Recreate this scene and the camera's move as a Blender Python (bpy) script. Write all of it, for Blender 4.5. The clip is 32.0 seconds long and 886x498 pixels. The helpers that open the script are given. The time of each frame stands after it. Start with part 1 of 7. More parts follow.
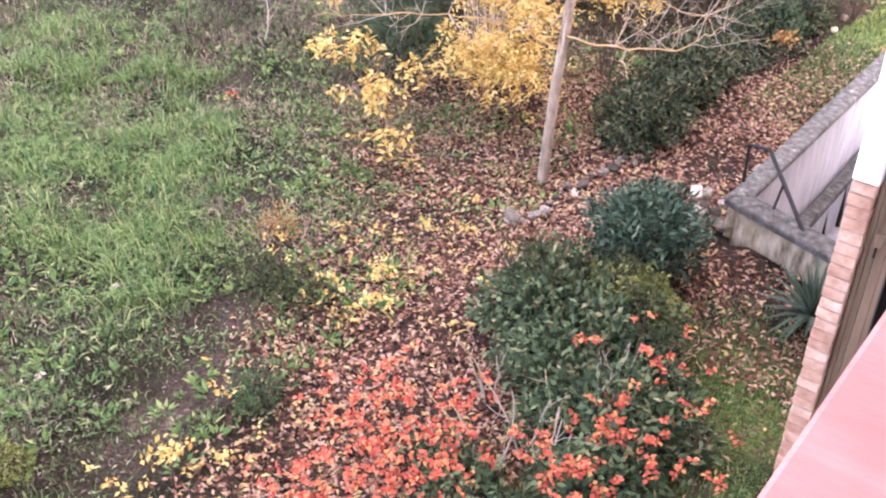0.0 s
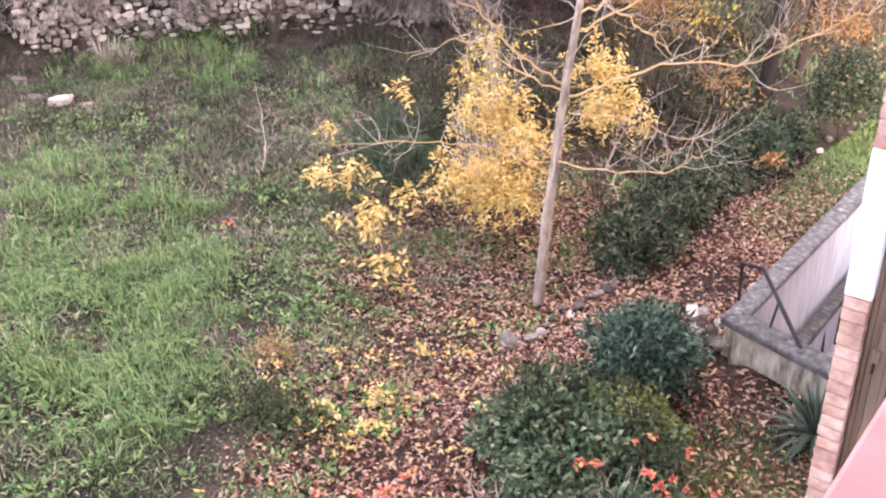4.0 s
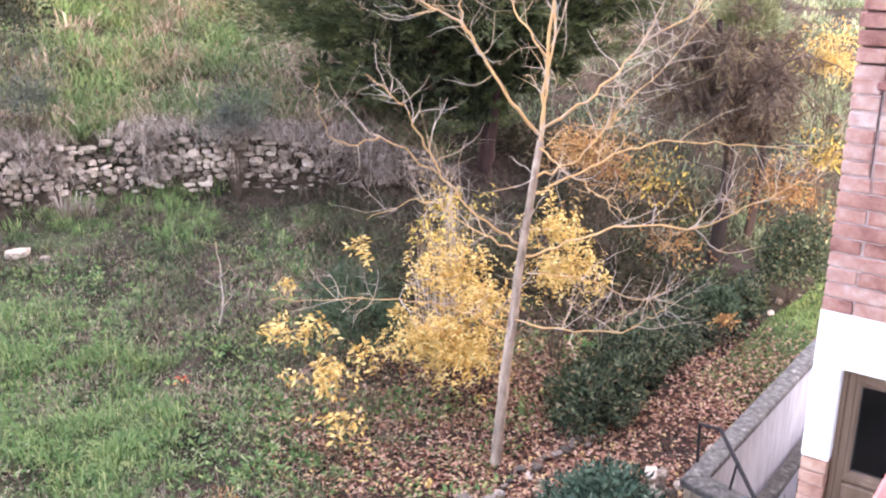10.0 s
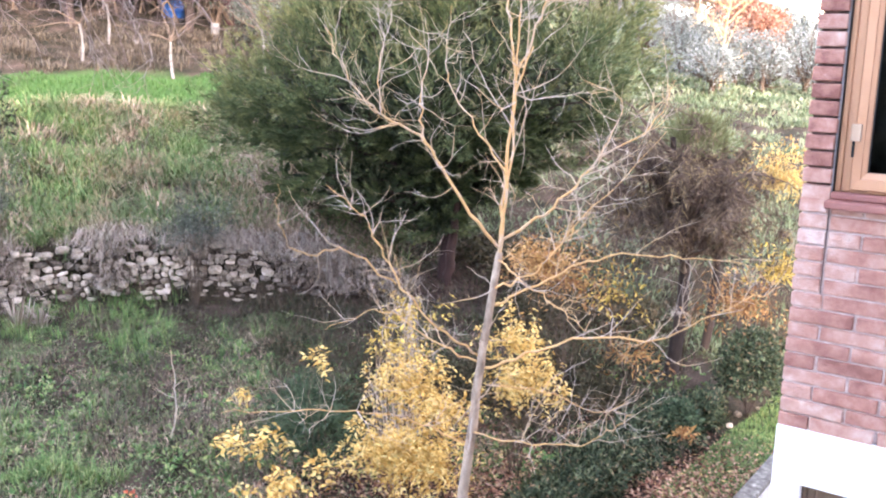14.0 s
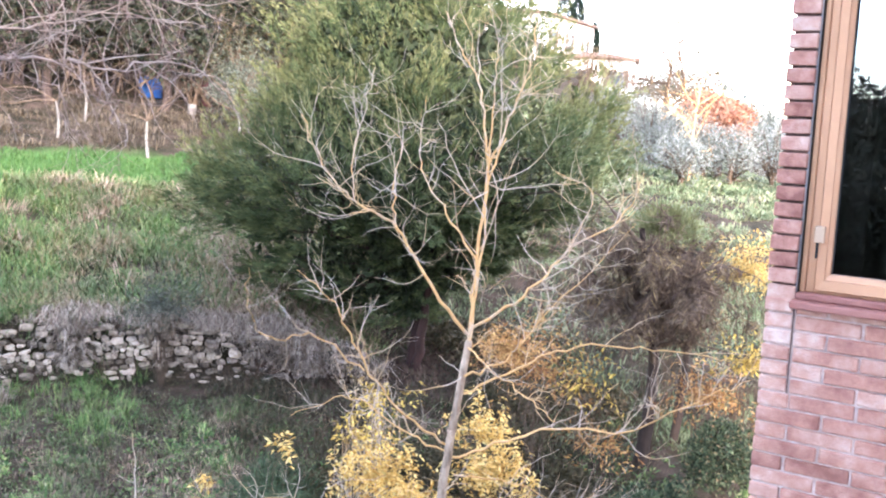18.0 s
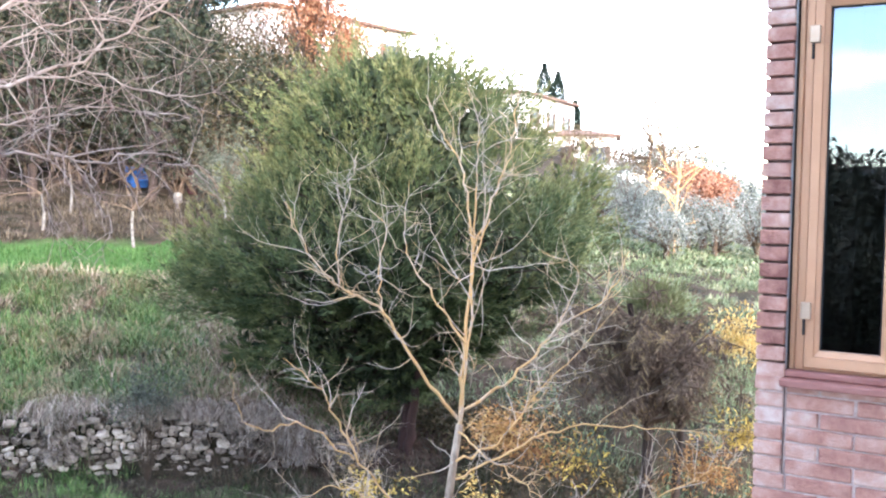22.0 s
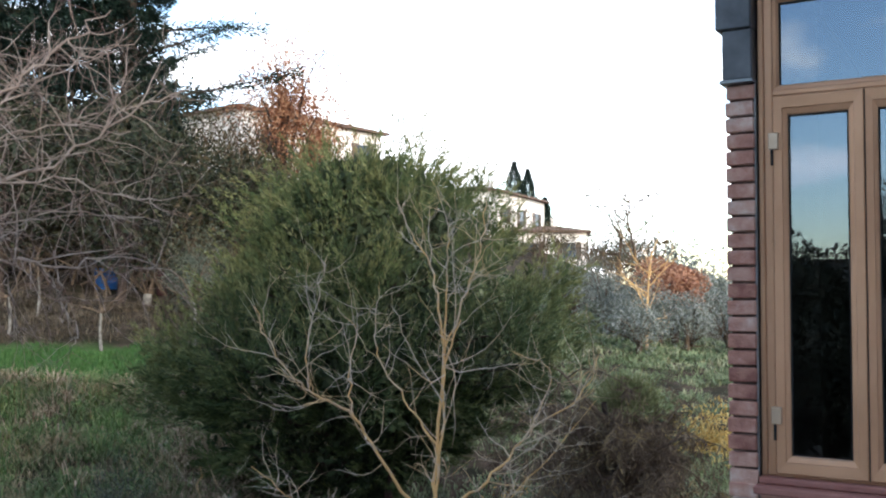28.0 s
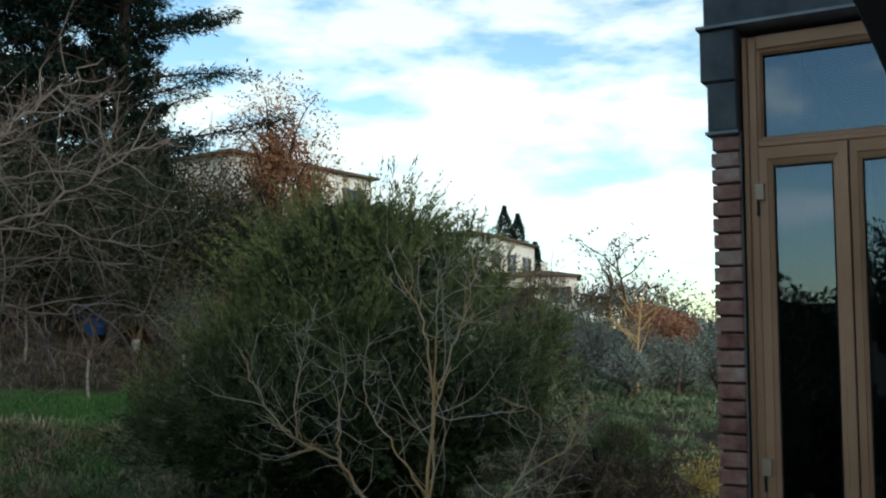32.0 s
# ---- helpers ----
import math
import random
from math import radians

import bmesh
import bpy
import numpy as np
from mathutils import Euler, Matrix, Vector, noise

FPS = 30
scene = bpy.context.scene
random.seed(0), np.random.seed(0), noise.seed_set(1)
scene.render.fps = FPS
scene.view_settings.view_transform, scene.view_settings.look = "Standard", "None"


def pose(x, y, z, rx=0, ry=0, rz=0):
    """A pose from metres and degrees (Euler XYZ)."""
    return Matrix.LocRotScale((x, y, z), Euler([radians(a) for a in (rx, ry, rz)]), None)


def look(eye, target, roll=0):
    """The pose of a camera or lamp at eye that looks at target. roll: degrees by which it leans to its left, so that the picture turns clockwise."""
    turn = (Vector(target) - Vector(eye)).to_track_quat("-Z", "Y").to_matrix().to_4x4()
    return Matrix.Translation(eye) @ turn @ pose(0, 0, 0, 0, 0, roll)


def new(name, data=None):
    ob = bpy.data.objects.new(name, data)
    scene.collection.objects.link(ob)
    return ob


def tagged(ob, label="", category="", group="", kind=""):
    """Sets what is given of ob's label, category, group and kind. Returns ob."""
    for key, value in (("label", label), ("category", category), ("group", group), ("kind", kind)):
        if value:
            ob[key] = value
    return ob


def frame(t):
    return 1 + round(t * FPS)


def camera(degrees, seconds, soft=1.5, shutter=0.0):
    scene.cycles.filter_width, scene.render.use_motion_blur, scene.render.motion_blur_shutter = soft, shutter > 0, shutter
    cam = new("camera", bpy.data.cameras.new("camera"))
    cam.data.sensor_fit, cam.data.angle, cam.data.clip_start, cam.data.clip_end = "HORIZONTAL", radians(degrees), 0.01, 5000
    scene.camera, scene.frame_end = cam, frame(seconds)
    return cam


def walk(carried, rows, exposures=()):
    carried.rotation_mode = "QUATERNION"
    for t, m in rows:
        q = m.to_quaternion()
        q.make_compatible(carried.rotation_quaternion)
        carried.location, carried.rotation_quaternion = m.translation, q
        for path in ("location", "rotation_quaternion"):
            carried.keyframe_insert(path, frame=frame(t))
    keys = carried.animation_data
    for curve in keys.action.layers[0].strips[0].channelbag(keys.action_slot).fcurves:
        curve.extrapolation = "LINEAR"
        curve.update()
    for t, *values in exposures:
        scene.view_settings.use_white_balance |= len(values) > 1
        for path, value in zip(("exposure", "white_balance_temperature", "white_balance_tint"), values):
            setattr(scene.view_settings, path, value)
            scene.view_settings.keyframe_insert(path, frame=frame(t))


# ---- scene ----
cam = camera(48.8, 32.0, soft=2.2)
walk(cam, [
    (0.0, pose(-0.033, -0.021, 5.263, 54.182, 0.808, 38.968)),
    (0.5, pose(-0.034, -0.024, 5.266, 54.998, 0.822, 38.981)),
    (1.0, pose(-0.035, -0.026, 5.270, 55.973, 0.875, 38.827)),
    (1.5, pose(-0.034, -0.023, 5.266, 56.506, 0.931, 38.696)),
    (2.0, pose(-0.033, -0.020, 5.263, 57.424, 0.948, 38.806)),
    (2.5, pose(-0.029, -0.018, 5.258, 58.511, 1.128, 38.648)),
    (3.0, pose(-0.024, -0.015, 5.252, 59.582, 1.113, 38.534)),
    (3.5, pose(-0.019, -0.009, 5.252, 60.526, 1.333, 38.427)),
    (5.5, pose(-0.005, -0.014, 5.233, 64.424, 1.874, 37.860)),
    (6.0, pose(-0.006, -0.021, 5.235, 65.176, 1.788, 37.526)),
    (6.5, pose(-0.006, -0.024, 5.234, 65.812, 1.674, 37.322)),
    (7.0, pose(-0.006, -0.026, 5.234, 66.252, 1.407, 37.222)),
    (7.5, pose(-0.005, -0.027, 5.240, 66.627, 1.064, 37.302)),
    (8.0, pose(-0.005, -0.028, 5.246, 67.255, 0.710, 37.152)),
    (8.5, pose(-0.003, -0.028, 5.249, 68.507, 0.184, 36.941)),
    (9.0, pose(-0.002, -0.028, 5.252, 69.495, 0.093, 36.744)),
    (9.5, pose(-0.002, -0.029, 5.249, 70.061, -0.036, 36.572)),
    (10.0, pose(-0.002, -0.031, 5.246, 70.782, 0.007, 36.332)),
    (10.5, pose(-0.002, -0.025, 5.238, 71.382, 0.020, 36.086)),
    (11.0, pose(-0.002, -0.019, 5.230, 72.535, 0.408, 35.616)),
    (11.5, pose(-0.000, -0.021, 5.236, 73.258, 0.485, 35.382)),
    (12.0, pose(0.001, -0.023, 5.241, 74.124, 0.376, 35.315)),
    (12.5, pose(0.003, -0.029, 5.245, 75.151, 0.021, 35.025)),
    (13.0, pose(0.004, -0.034, 5.249, 75.980, -0.457, 34.790)),
    (13.5, pose(0.005, -0.029, 5.252, 76.436, -0.574, 34.393)),
    (14.0, pose(0.006, -0.024, 5.256, 77.228, -1.062, 34.219)),
    (14.5, pose(0.005, -0.025, 5.263, 77.944, -1.296, 33.983)),
    (15.0, pose(0.005, -0.025, 5.269, 79.086, -1.650, 33.868)),
    (15.5, pose(0.005, -0.025, 5.274, 79.783, -2.000, 33.825)),
    (17.5, pose(0.011, -0.027, 5.286, 81.518, -2.538, 32.863)),
    (18.0, pose(0.010, -0.021, 5.291, 82.163, -2.564, 32.775)),
    (18.5, pose(0.010, -0.017, 5.297, 82.954, -2.338, 32.984)),
    (19.0, pose(0.010, -0.013, 5.304, 83.981, -1.784, 32.813)),
    (19.5, pose(0.009, -0.007, 5.306, 84.531, -1.748, 32.767)),
    (20.0, pose(0.008, -0.001, 5.307, 84.907, -1.407, 32.689)),
    (20.5, pose(0.008, 0.003, 5.310, 85.358, -1.459, 32.535)),
    (21.0, pose(0.008, 0.006, 5.313, 85.919, -1.422, 32.435)),
    (21.5, pose(0.008, 0.013, 5.317, 86.053, -1.091, 32.046)),
    (22.0, pose(0.008, 0.020, 5.321, 86.821, -0.872, 31.928)),
    (22.5, pose(0.008, 0.029, 5.328, 87.670, -0.631, 31.932)),
    (23.0, pose(0.008, 0.038, 5.334, 88.493, -0.565, 31.815)),
    (23.5, pose(0.010, 0.038, 5.341, 88.943, -0.667, 31.688)),
    (24.0, pose(0.013, 0.037, 5.348, 89.580, -0.722, 31.395)),
    (24.5, pose(0.013, 0.040, 5.350, 89.924, -0.668, 30.970)),
    (25.0, pose(0.014, 0.043, 5.353, 90.506, -0.672, 30.693)),
    (25.5, pose(0.014, 0.047, 5.359, 91.108, -0.685, 30.452)),
    (27.5, pose(0.016, 0.052, 5.364, 92.278, -0.275, 30.262)),
    (28.0, pose(0.016, 0.050, 5.366, 92.498, -0.168, 30.330)),
    (28.5, pose(0.017, 0.050, 5.370, 92.802, 0.045, 30.337)),
    (29.0, pose(0.018, 0.051, 5.374, 93.233, 0.097, 30.412)),
    (29.5, pose(0.019, 0.050, 5.377, 93.482, 0.270, 30.347)),
    (30.0, pose(0.020, 0.049, 5.379, 93.724, 0.312, 30.350)),
    (30.5, pose(0.020, 0.050, 5.382, 94.021, 0.125, 30.322)),
    (31.0, pose(0.020, 0.052, 5.384, 94.220, 0.039, 30.152)),
    (31.5, pose(0.021, 0.054, 5.387, 94.685, -0.092, 29.946)),
    (32.0, pose(0.022, 0.056, 5.391, 95.085, -0.088, 29.772)),
], exposures=[
    (0.0, 3.1, 7350, 38), (9.0, 2.98, 7150, 34), (13.0, 3.0, 6750, 28), (19.0, 2.99, 6350, 21), (23.0, 2.54, 6250, 16), (25.5, 1.97, 6250, 13), (28.0, 1.03, 6300, 8), (30.0, 0.4, 6250, 3), (32.0, -0.42, 6080, -8),
])

# ---- sky and sun ----
SUN_ELEV, SUN_AZ = radians(22), radians(125)
world = bpy.data.worlds.new("sky")
scene.world = world
world.use_nodes = True
wn, wl = world.node_tree.nodes, world.node_tree.links
wn.clear()
w_out = wn.new("ShaderNodeOutputWorld")
w_bg = wn.new("ShaderNodeBackground")
w_sky = wn.new("ShaderNodeTexSky")
w_sky.sky_type = "NISHITA"
w_sky.sun_disc = False
w_sky.sun_elevation, w_sky.sun_rotation = SUN_ELEV, SUN_AZ
w_sky.air_density, w_sky.dust_density = 1.0, 0.6
w_tc = wn.new("ShaderNodeTexCoord")
w_map = wn.new("ShaderNodeMapping")
w_map.inputs["Scale"].default_value = (1.0, 1.0, 3.2)
w_map.inputs["Location"].default_value = (0.43, 0.18, 0.31)
w_noise = wn.new("ShaderNodeTexNoise")
w_noise.inputs["Scale"].default_value = 4.6
w_noise.inputs["Detail"].default_value = 7
w_noise.inputs["Roughness"].default_value = 0.55
w_ramp = wn.new("ShaderNodeValToRGB")
w_ramp.color_ramp.elements[0].position, w_ramp.color_ramp.elements[1].position = 0.44, 0.55
w_mix = wn.new("ShaderNodeMix")
w_mix.data_type = "RGBA"
wl.new(w_tc.outputs["Generated"], w_map.inputs["Vector"])
wl.new(w_map.outputs["Vector"], w_noise.inputs["Vector"])
# more open sky to the south than over the hill
w_dir = wn.new("ShaderNodeSeparateXYZ")
w_gap = wn.new("ShaderNodeMapRange")
w_gap.inputs["From Min"].default_value, w_gap.inputs["From Max"].default_value = -0.7, 0.2
w_gap.inputs["To Min"].default_value, w_gap.inputs["To Max"].default_value = -0.09, 0.0
w_cover = wn.new("ShaderNodeMath")
wl.new(w_tc.outputs["Generated"], w_dir.inputs["Vector"])
wl.new(w_dir.outputs["Y"], w_gap.inputs["Value"])
wl.new(w_gap.outputs["Result"], w_cover.inputs[0])
wl.new(w_noise.outputs["Fac"], w_cover.inputs[1])
wl.new(w_cover.outputs[0], w_ramp.inputs["Fac"])
wl.new(w_ramp.outputs["Color"], w_mix.inputs["Factor"])
w_up = wn.new("ShaderNodeVectorMath")
w_up.operation = "SCALE"
w_up.inputs["Scale"].default_value = 5.2
wl.new(w_sky.outputs["Color"], w_up.inputs[0])
wl.new(w_up.outputs["Vector"], w_mix.inputs["A"])
# thin cloud, brighter low down than overhead
w_sep = wn.new("ShaderNodeSeparateXYZ")
w_el = wn.new("ShaderNodeMapRange")
w_el.inputs["From Min"].default_value, w_el.inputs["From Max"].default_value = 0.0, 0.7
w_el.inputs["To Min"].default_value, w_el.inputs["To Max"].default_value = 38.0, 18.0
w_cl = wn.new("ShaderNodeVectorMath")
w_cl.operation = "SCALE"
w_cl.inputs[0].default_value = (1.0, 1.01, 1.04)
wl.new(w_tc.outputs["Generated"], w_sep.inputs["Vector"])
wl.new(w_sep.outputs["Z"], w_el.inputs["Value"])
wl.new(w_el.outputs["Result"], w_cl.inputs["Scale"])
wl.new(w_cl.outputs["Vector"], w_mix.inputs["B"])
wl.new(w_mix.outputs["Result"], w_bg.inputs["Color"])
w_bg.inputs["Strength"].default_value = 0.05
wl.new(w_bg.outputs["Background"], w_out.inputs["Surface"])
sun = new("sun", bpy.data.lights.new("sun", "SUN"))
sun.data.energy, sun.data.angle, sun.data.color = 1.9, radians(10), (1.0, 0.88, 0.72)
# the sky's rotation is counted clockwise from +y
sun.matrix_world = look((0, 0, 0), (-math.sin(SUN_AZ) * math.cos(SUN_ELEV), -math.cos(SUN_AZ) * math.cos(SUN_ELEV), -math.sin(SUN_ELEV)))

# ---- materials ----
def shader(name, rough=0.8, metal=0.0, spec=0.3):
    m = bpy.data.materials.new(name)
    m.use_nodes = True
    n, l = m.node_tree.nodes, m.node_tree.links
    b = n["Principled BSDF"]
    b.inputs["Roughness"].default_value = rough
    b.inputs["Metallic"].default_value = metal
    b.inputs["Specular IOR Level"].default_value = spec
    return m, n, l, b


def ramp_node(n, stops):
    r = n.new("ShaderNodeValToRGB")
    e = r.color_ramp.elements
    while len(e) < len(stops):
        e.new(0.5)
    for k, (p, c) in enumerate(stops):
        e[k].position, e[k].color = p, (*c, 1)
    return r


def surface(name, stops, scale=6.0, detail=6, rough=0.8, bump=0.3, fine=60.0, metal=0.0, spec=0.3, piece=0.0, stretch=(1, 1, 1), stain=0.0):
    """A worn surface: large stains through the colour stops, fine grain as relief, and a tone of its own for each piece."""
    m, n, l, b = shader(name, rough, metal, spec)
    tc = n.new("ShaderNodeTexCoord")
    mp = n.new("ShaderNodeMapping")
    mp.inputs["Scale"].default_value = stretch
    if piece:
        own = n.new("ShaderNodeObjectInfo")
        push = n.new("ShaderNodeVectorMath")
        push.operation = "MULTIPLY_ADD"
        push.inputs[1].default_value = (37.0, 19.0, 53.0)
        l.new(own.outputs["Random"], push.inputs[0])
        l.new(tc.outputs["Object"], push.inputs[2])
        l.new(push.outputs["Vector"], mp.inputs["Vector"])
    else:
        l.new(tc.outputs["Object"], mp.inputs["Vector"])
    a = n.new("ShaderNodeTexNoise")
    a.inputs["Scale"].default_value, a.inputs["Detail"].default_value = scale, detail
    a.inputs["Roughness"].default_value = 0.62
    l.new(mp.outputs["Vector"], a.inputs["Vector"])
    r = ramp_node(n, stops)
    fac = a.outputs["Fac"]
    if piece:
        info = n.new("ShaderNodeObjectInfo")
        k = n.new("ShaderNodeMath")
        k.operation = "MULTIPLY_ADD"
        k.inputs[1].default_value, k.inputs[2].default_value = piece, -piece / 2
        l.new(info.outputs["Random"], k.inputs[0])
        s = n.new("ShaderNodeMath")
        s.operation = "ADD"
        l.new(k.outputs[0], s.inputs[0])
        l.new(fac, s.inputs[1])
        fac = s.outputs[0]
    if stain:
        geo = n.new("ShaderNodeNewGeometry")
        big = n.new("ShaderNodeTexNoise")
        big.inputs["Scale"].default_value, big.inputs["Detail"].default_value = 1.7, 6
        l.new(geo.outputs["Position"], big.inputs["Vector"])
        st = n.new("ShaderNodeMath")
        st.operation = "MULTIPLY_ADD"
        st.inputs[1].default_value, st.inputs[2].default_value = stain, -stain * 0.5
        l.new(big.outputs["Fac"], st.inputs[0])
        ad = n.new("ShaderNodeMath")
        ad.operation = "ADD"
        l.new(st.outputs[0], ad.inputs[0])
        l.new(fac, ad.inputs[1])
        fac = ad.outputs[0]
    l.new(fac, r.inputs["Fac"])
    l.new(r.outputs["Color"], b.inputs["Base Color"])
    f = n.new("ShaderNodeTexNoise")
    f.inputs["Scale"].default_value, f.inputs["Detail"].default_value = fine, 4
    l.new(mp.outputs["Vector"], f.inputs["Vector"])
    bp = n.new("ShaderNodeBump")
    bp.inputs["Strength"].default_value, bp.inputs["Distance"].default_value = bump, 0.01
    l.new(f.outputs["Fac"], bp.inputs["Height"])
    l.new(bp.outputs["Normal"], b.inputs["Normal"])
    return m


def foliage(name, stops, rough=0.65, glow=0.12, patch=0.0, dim=0.6, patch_scale=0.9):
    """Leaves: each leaf takes its own tone, some light comes through. patch: how much the tone drifts over the plant."""
    m, n, l, b = shader(name, rough, 0, 0.14)
    g = n.new("ShaderNodeNewGeometry")
    r = ramp_node(n, [(p, tuple(v * dim for v in c)) for p, c in stops])
    fac = g.outputs["Random Per Island"]
    if patch:
        tc = n.new("ShaderNodeTexCoord")
        a = n.new("ShaderNodeTexNoise")
        a.inputs["Scale"].default_value, a.inputs["Detail"].default_value = patch_scale, 3
        l.new(tc.outputs["Object"], a.inputs["Vector"])
        k = n.new("ShaderNodeMapRange")
        k.inputs["From Min"].default_value, k.inputs["From Max"].default_value = 0.3, 0.7
        l.new(a.outputs["Fac"], k.inputs["Value"])
        x = n.new("ShaderNodeMix")
        x.inputs["Factor"].default_value = patch
        l.new(fac, x.inputs["A"])
        l.new(k.outputs["Result"], x.inputs["B"])
        fac = x.outputs["Result"]
    l.new(fac, r.inputs["Fac"])
    l.new(r.outputs["Color"], b.inputs["Base Color"])
    t = n.new("ShaderNodeBsdfTranslucent")
    l.new(r.outputs["Color"], t.inputs["Color"])
    mx = n.new("ShaderNodeMixShader")
    mx.inputs["Fac"].default_value = glow
    l.new(b.outputs["BSDF"], mx.inputs[1])
    l.new(t.outputs["BSDF"], mx.inputs[2])
    l.new(mx.outputs["Shader"], n["Material Output"].inputs["Surface"])
    return m


M = {}
M["brick"] = surface("brick_red", [(0.2, (0.22, 0.095, 0.075)), (0.42, (0.38, 0.19, 0.148)), (0.6, (0.47, 0.29, 0.235)), (0.85, (0.58, 0.47, 0.42))], scale=14, rough=0.88, bump=0.6, fine=120, piece=0.26, stain=0.85)
M["brick_pale"] = surface("brick_weathered", [(0.22, (0.33, 0.17, 0.12)), (0.45, (0.46, 0.27, 0.195)), (0.62, (0.55, 0.37, 0.28)), (0.82, (0.64, 0.52, 0.43))], scale=14, rough=0.9, bump=0.6, fine=120, piece=0.26, stain=0.5)
M["mortar"] = surface("mortar", [(0.3, (0.36, 0.26, 0.23)), (0.55, (0.48, 0.38, 0.345)), (0.8, (0.62, 0.54, 0.50))], scale=30, rough=0.95, bump=0.5, fine=200)
M["mortar_dark"] = surface("mortar_dark", [(0.3, (0.07, 0.045, 0.04)), (0.7, (0.16, 0.10, 0.085))], scale=30, rough=0.95, bump=0.5, fine=200)
M["plaster"] = surface("plaster_white", [(0.2, (0.74, 0.72, 0.70)), (0.7, (0.84, 0.83, 0.82))], scale=3, rough=0.9, bump=0.15, fine=150)
M["pink"] = surface("paint_pink", [(0.25, (0.50, 0.165, 0.145)), (0.55, (0.61, 0.225, 0.20)), (0.8, (0.69, 0.30, 0.27))], scale=14, rough=0.55, bump=0.35, fine=70, stretch=(0.25, 1, 1))
M["frame"] = surface("aluminium_bronze", [(0.3, (0.42, 0.225, 0.13)), (0.7, (0.53, 0.30, 0.18))], scale=2, rough=0.42, metal=0.3, bump=0.02, fine=200)
M["frame_brown"] = surface("wood_brown", [(0.3, (0.12, 0.075, 0.048)), (0.7, (0.20, 0.135, 0.09))], scale=4, rough=0.5, bump=0.15, fine=60, stretch=(6, 6, 0.6))
M["lead"] = surface("lead_sheet", [(0.3, (0.055, 0.058, 0.066)), (0.7, (0.125, 0.13, 0.142))], scale=5, rough=0.5, metal=0.5, bump=0.2, fine=40)
M["dark"] = surface("dark_paint", [(0.3, (0.008, 0.008, 0.009)), (0.7, (0.018, 0.017, 0.017))], scale=8, rough=0.7, bump=0.1)
M["iron"] = surface("iron_black", [(0.3, (0.012, 0.012, 0.013)), (0.75, (0.04, 0.033, 0.03))], scale=30, rough=0.55, metal=0.3, bump=0.2)
M["concrete"] = surface("concrete_old", [(0.3, (0.04, 0.038, 0.032)), (0.5, (0.10, 0.095, 0.084)), (0.62, (0.15, 0.145, 0.13)), (0.74, (0.30, 0.29, 0.26))], scale=14, rough=0.95, bump=0.6, fine=90, piece=0.1)
M["render_wall"] = surface("render_stained", [(0.3, (0.09, 0.075, 0.05)), (0.5, (0.36, 0.30, 0.21)), (0.7, (0.56, 0.50, 0.40))], scale=5, rough=0.92, bump=0.3, stretch=(2.2, 2.2, 0.7))
M["render_pale"] = surface("render_pale", [(0.25, (0.34, 0.33, 0.34)), (0.6, (0.52, 0.51, 0.52)), (0.85, (0.62, 0.61, 0.62))], scale=3, rough=0.9, bump=0.2, stretch=(3, 3, 0.6))
M["stone"] = surface("fieldstone", [(0.2, (0.08, 0.064, 0.048)), (0.45, (0.245, 0.20, 0.15)), (0.72, (0.56, 0.475, 0.385))], scale=5, rough=0.92, bump=0.7, fine=40, piece=0.6)
# darker field stones: painted shade on the wall, plain dark stones in the edging
M["stone_dark"] = surface("fieldstone_dark", [(0.2, (0.04, 0.034, 0.026)), (0.45, (0.105, 0.085, 0.065)), (0.62, (0.19, 0.155, 0.125)), (0.8, (0.40, 0.34, 0.29))], scale=5, rough=0.95, bump=0.7, fine=40, piece=0.5)
M["stone_gap"] = surface("earth_dark", [(0.3, (0.022, 0.018, 0.014)), (0.7, (0.07, 0.055, 0.04))], scale=8, rough=1.0, bump=0.6)
M["bark_pale"] = surface("bark_pale", [(0.3, (0.10, 0.075, 0.055)), (0.46, (0.27, 0.205, 0.15)), (0.7, (0.48, 0.375, 0.28))], scale=11, rough=0.9, bump=0.5, fine=50, stretch=(1, 1, 0.35))
M["bark_lichen"] = surface("bark_lichen", [(0.3, (0.42, 0.345, 0.28)), (0.4, (0.52, 0.40, 0.28)), (0.5, (0.56, 0.34, 0.145)), (0.8, (0.62, 0.42, 0.20))], scale=3.2, rough=0.9, bump=0.4, fine=50)
def fade_up(m, lo, hi, drop):
    """Lowers a worn surface's stain value with height, so that its last colours keep to the lower part."""
    n, l = m.node_tree.nodes, m.node_tree.links
    ramp = next(x for x in n if x.type == "VALTORGB")
    was = ramp.inputs["Fac"].links[0].from_socket
    tc = next(x for x in n if x.type == "TEX_COORD")
    sep = n.new("ShaderNodeSeparateXYZ")
    l.new(tc.outputs["Object"], sep.inputs["Vector"])
    k = n.new("ShaderNodeMapRange")
    k.inputs["From Min"].default_value, k.inputs["From Max"].default_value = lo, hi
    k.inputs["To Min"].default_value, k.inputs["To Max"].default_value = 0.05, -drop
    l.new(sep.outputs["Z"], k.inputs["Value"])
    s = n.new("ShaderNodeMath")
    l.new(was, s.inputs[0])
    l.new(k.outputs["Result"], s.inputs[1])
    l.new(s.outputs[0], ramp.inputs["Fac"])


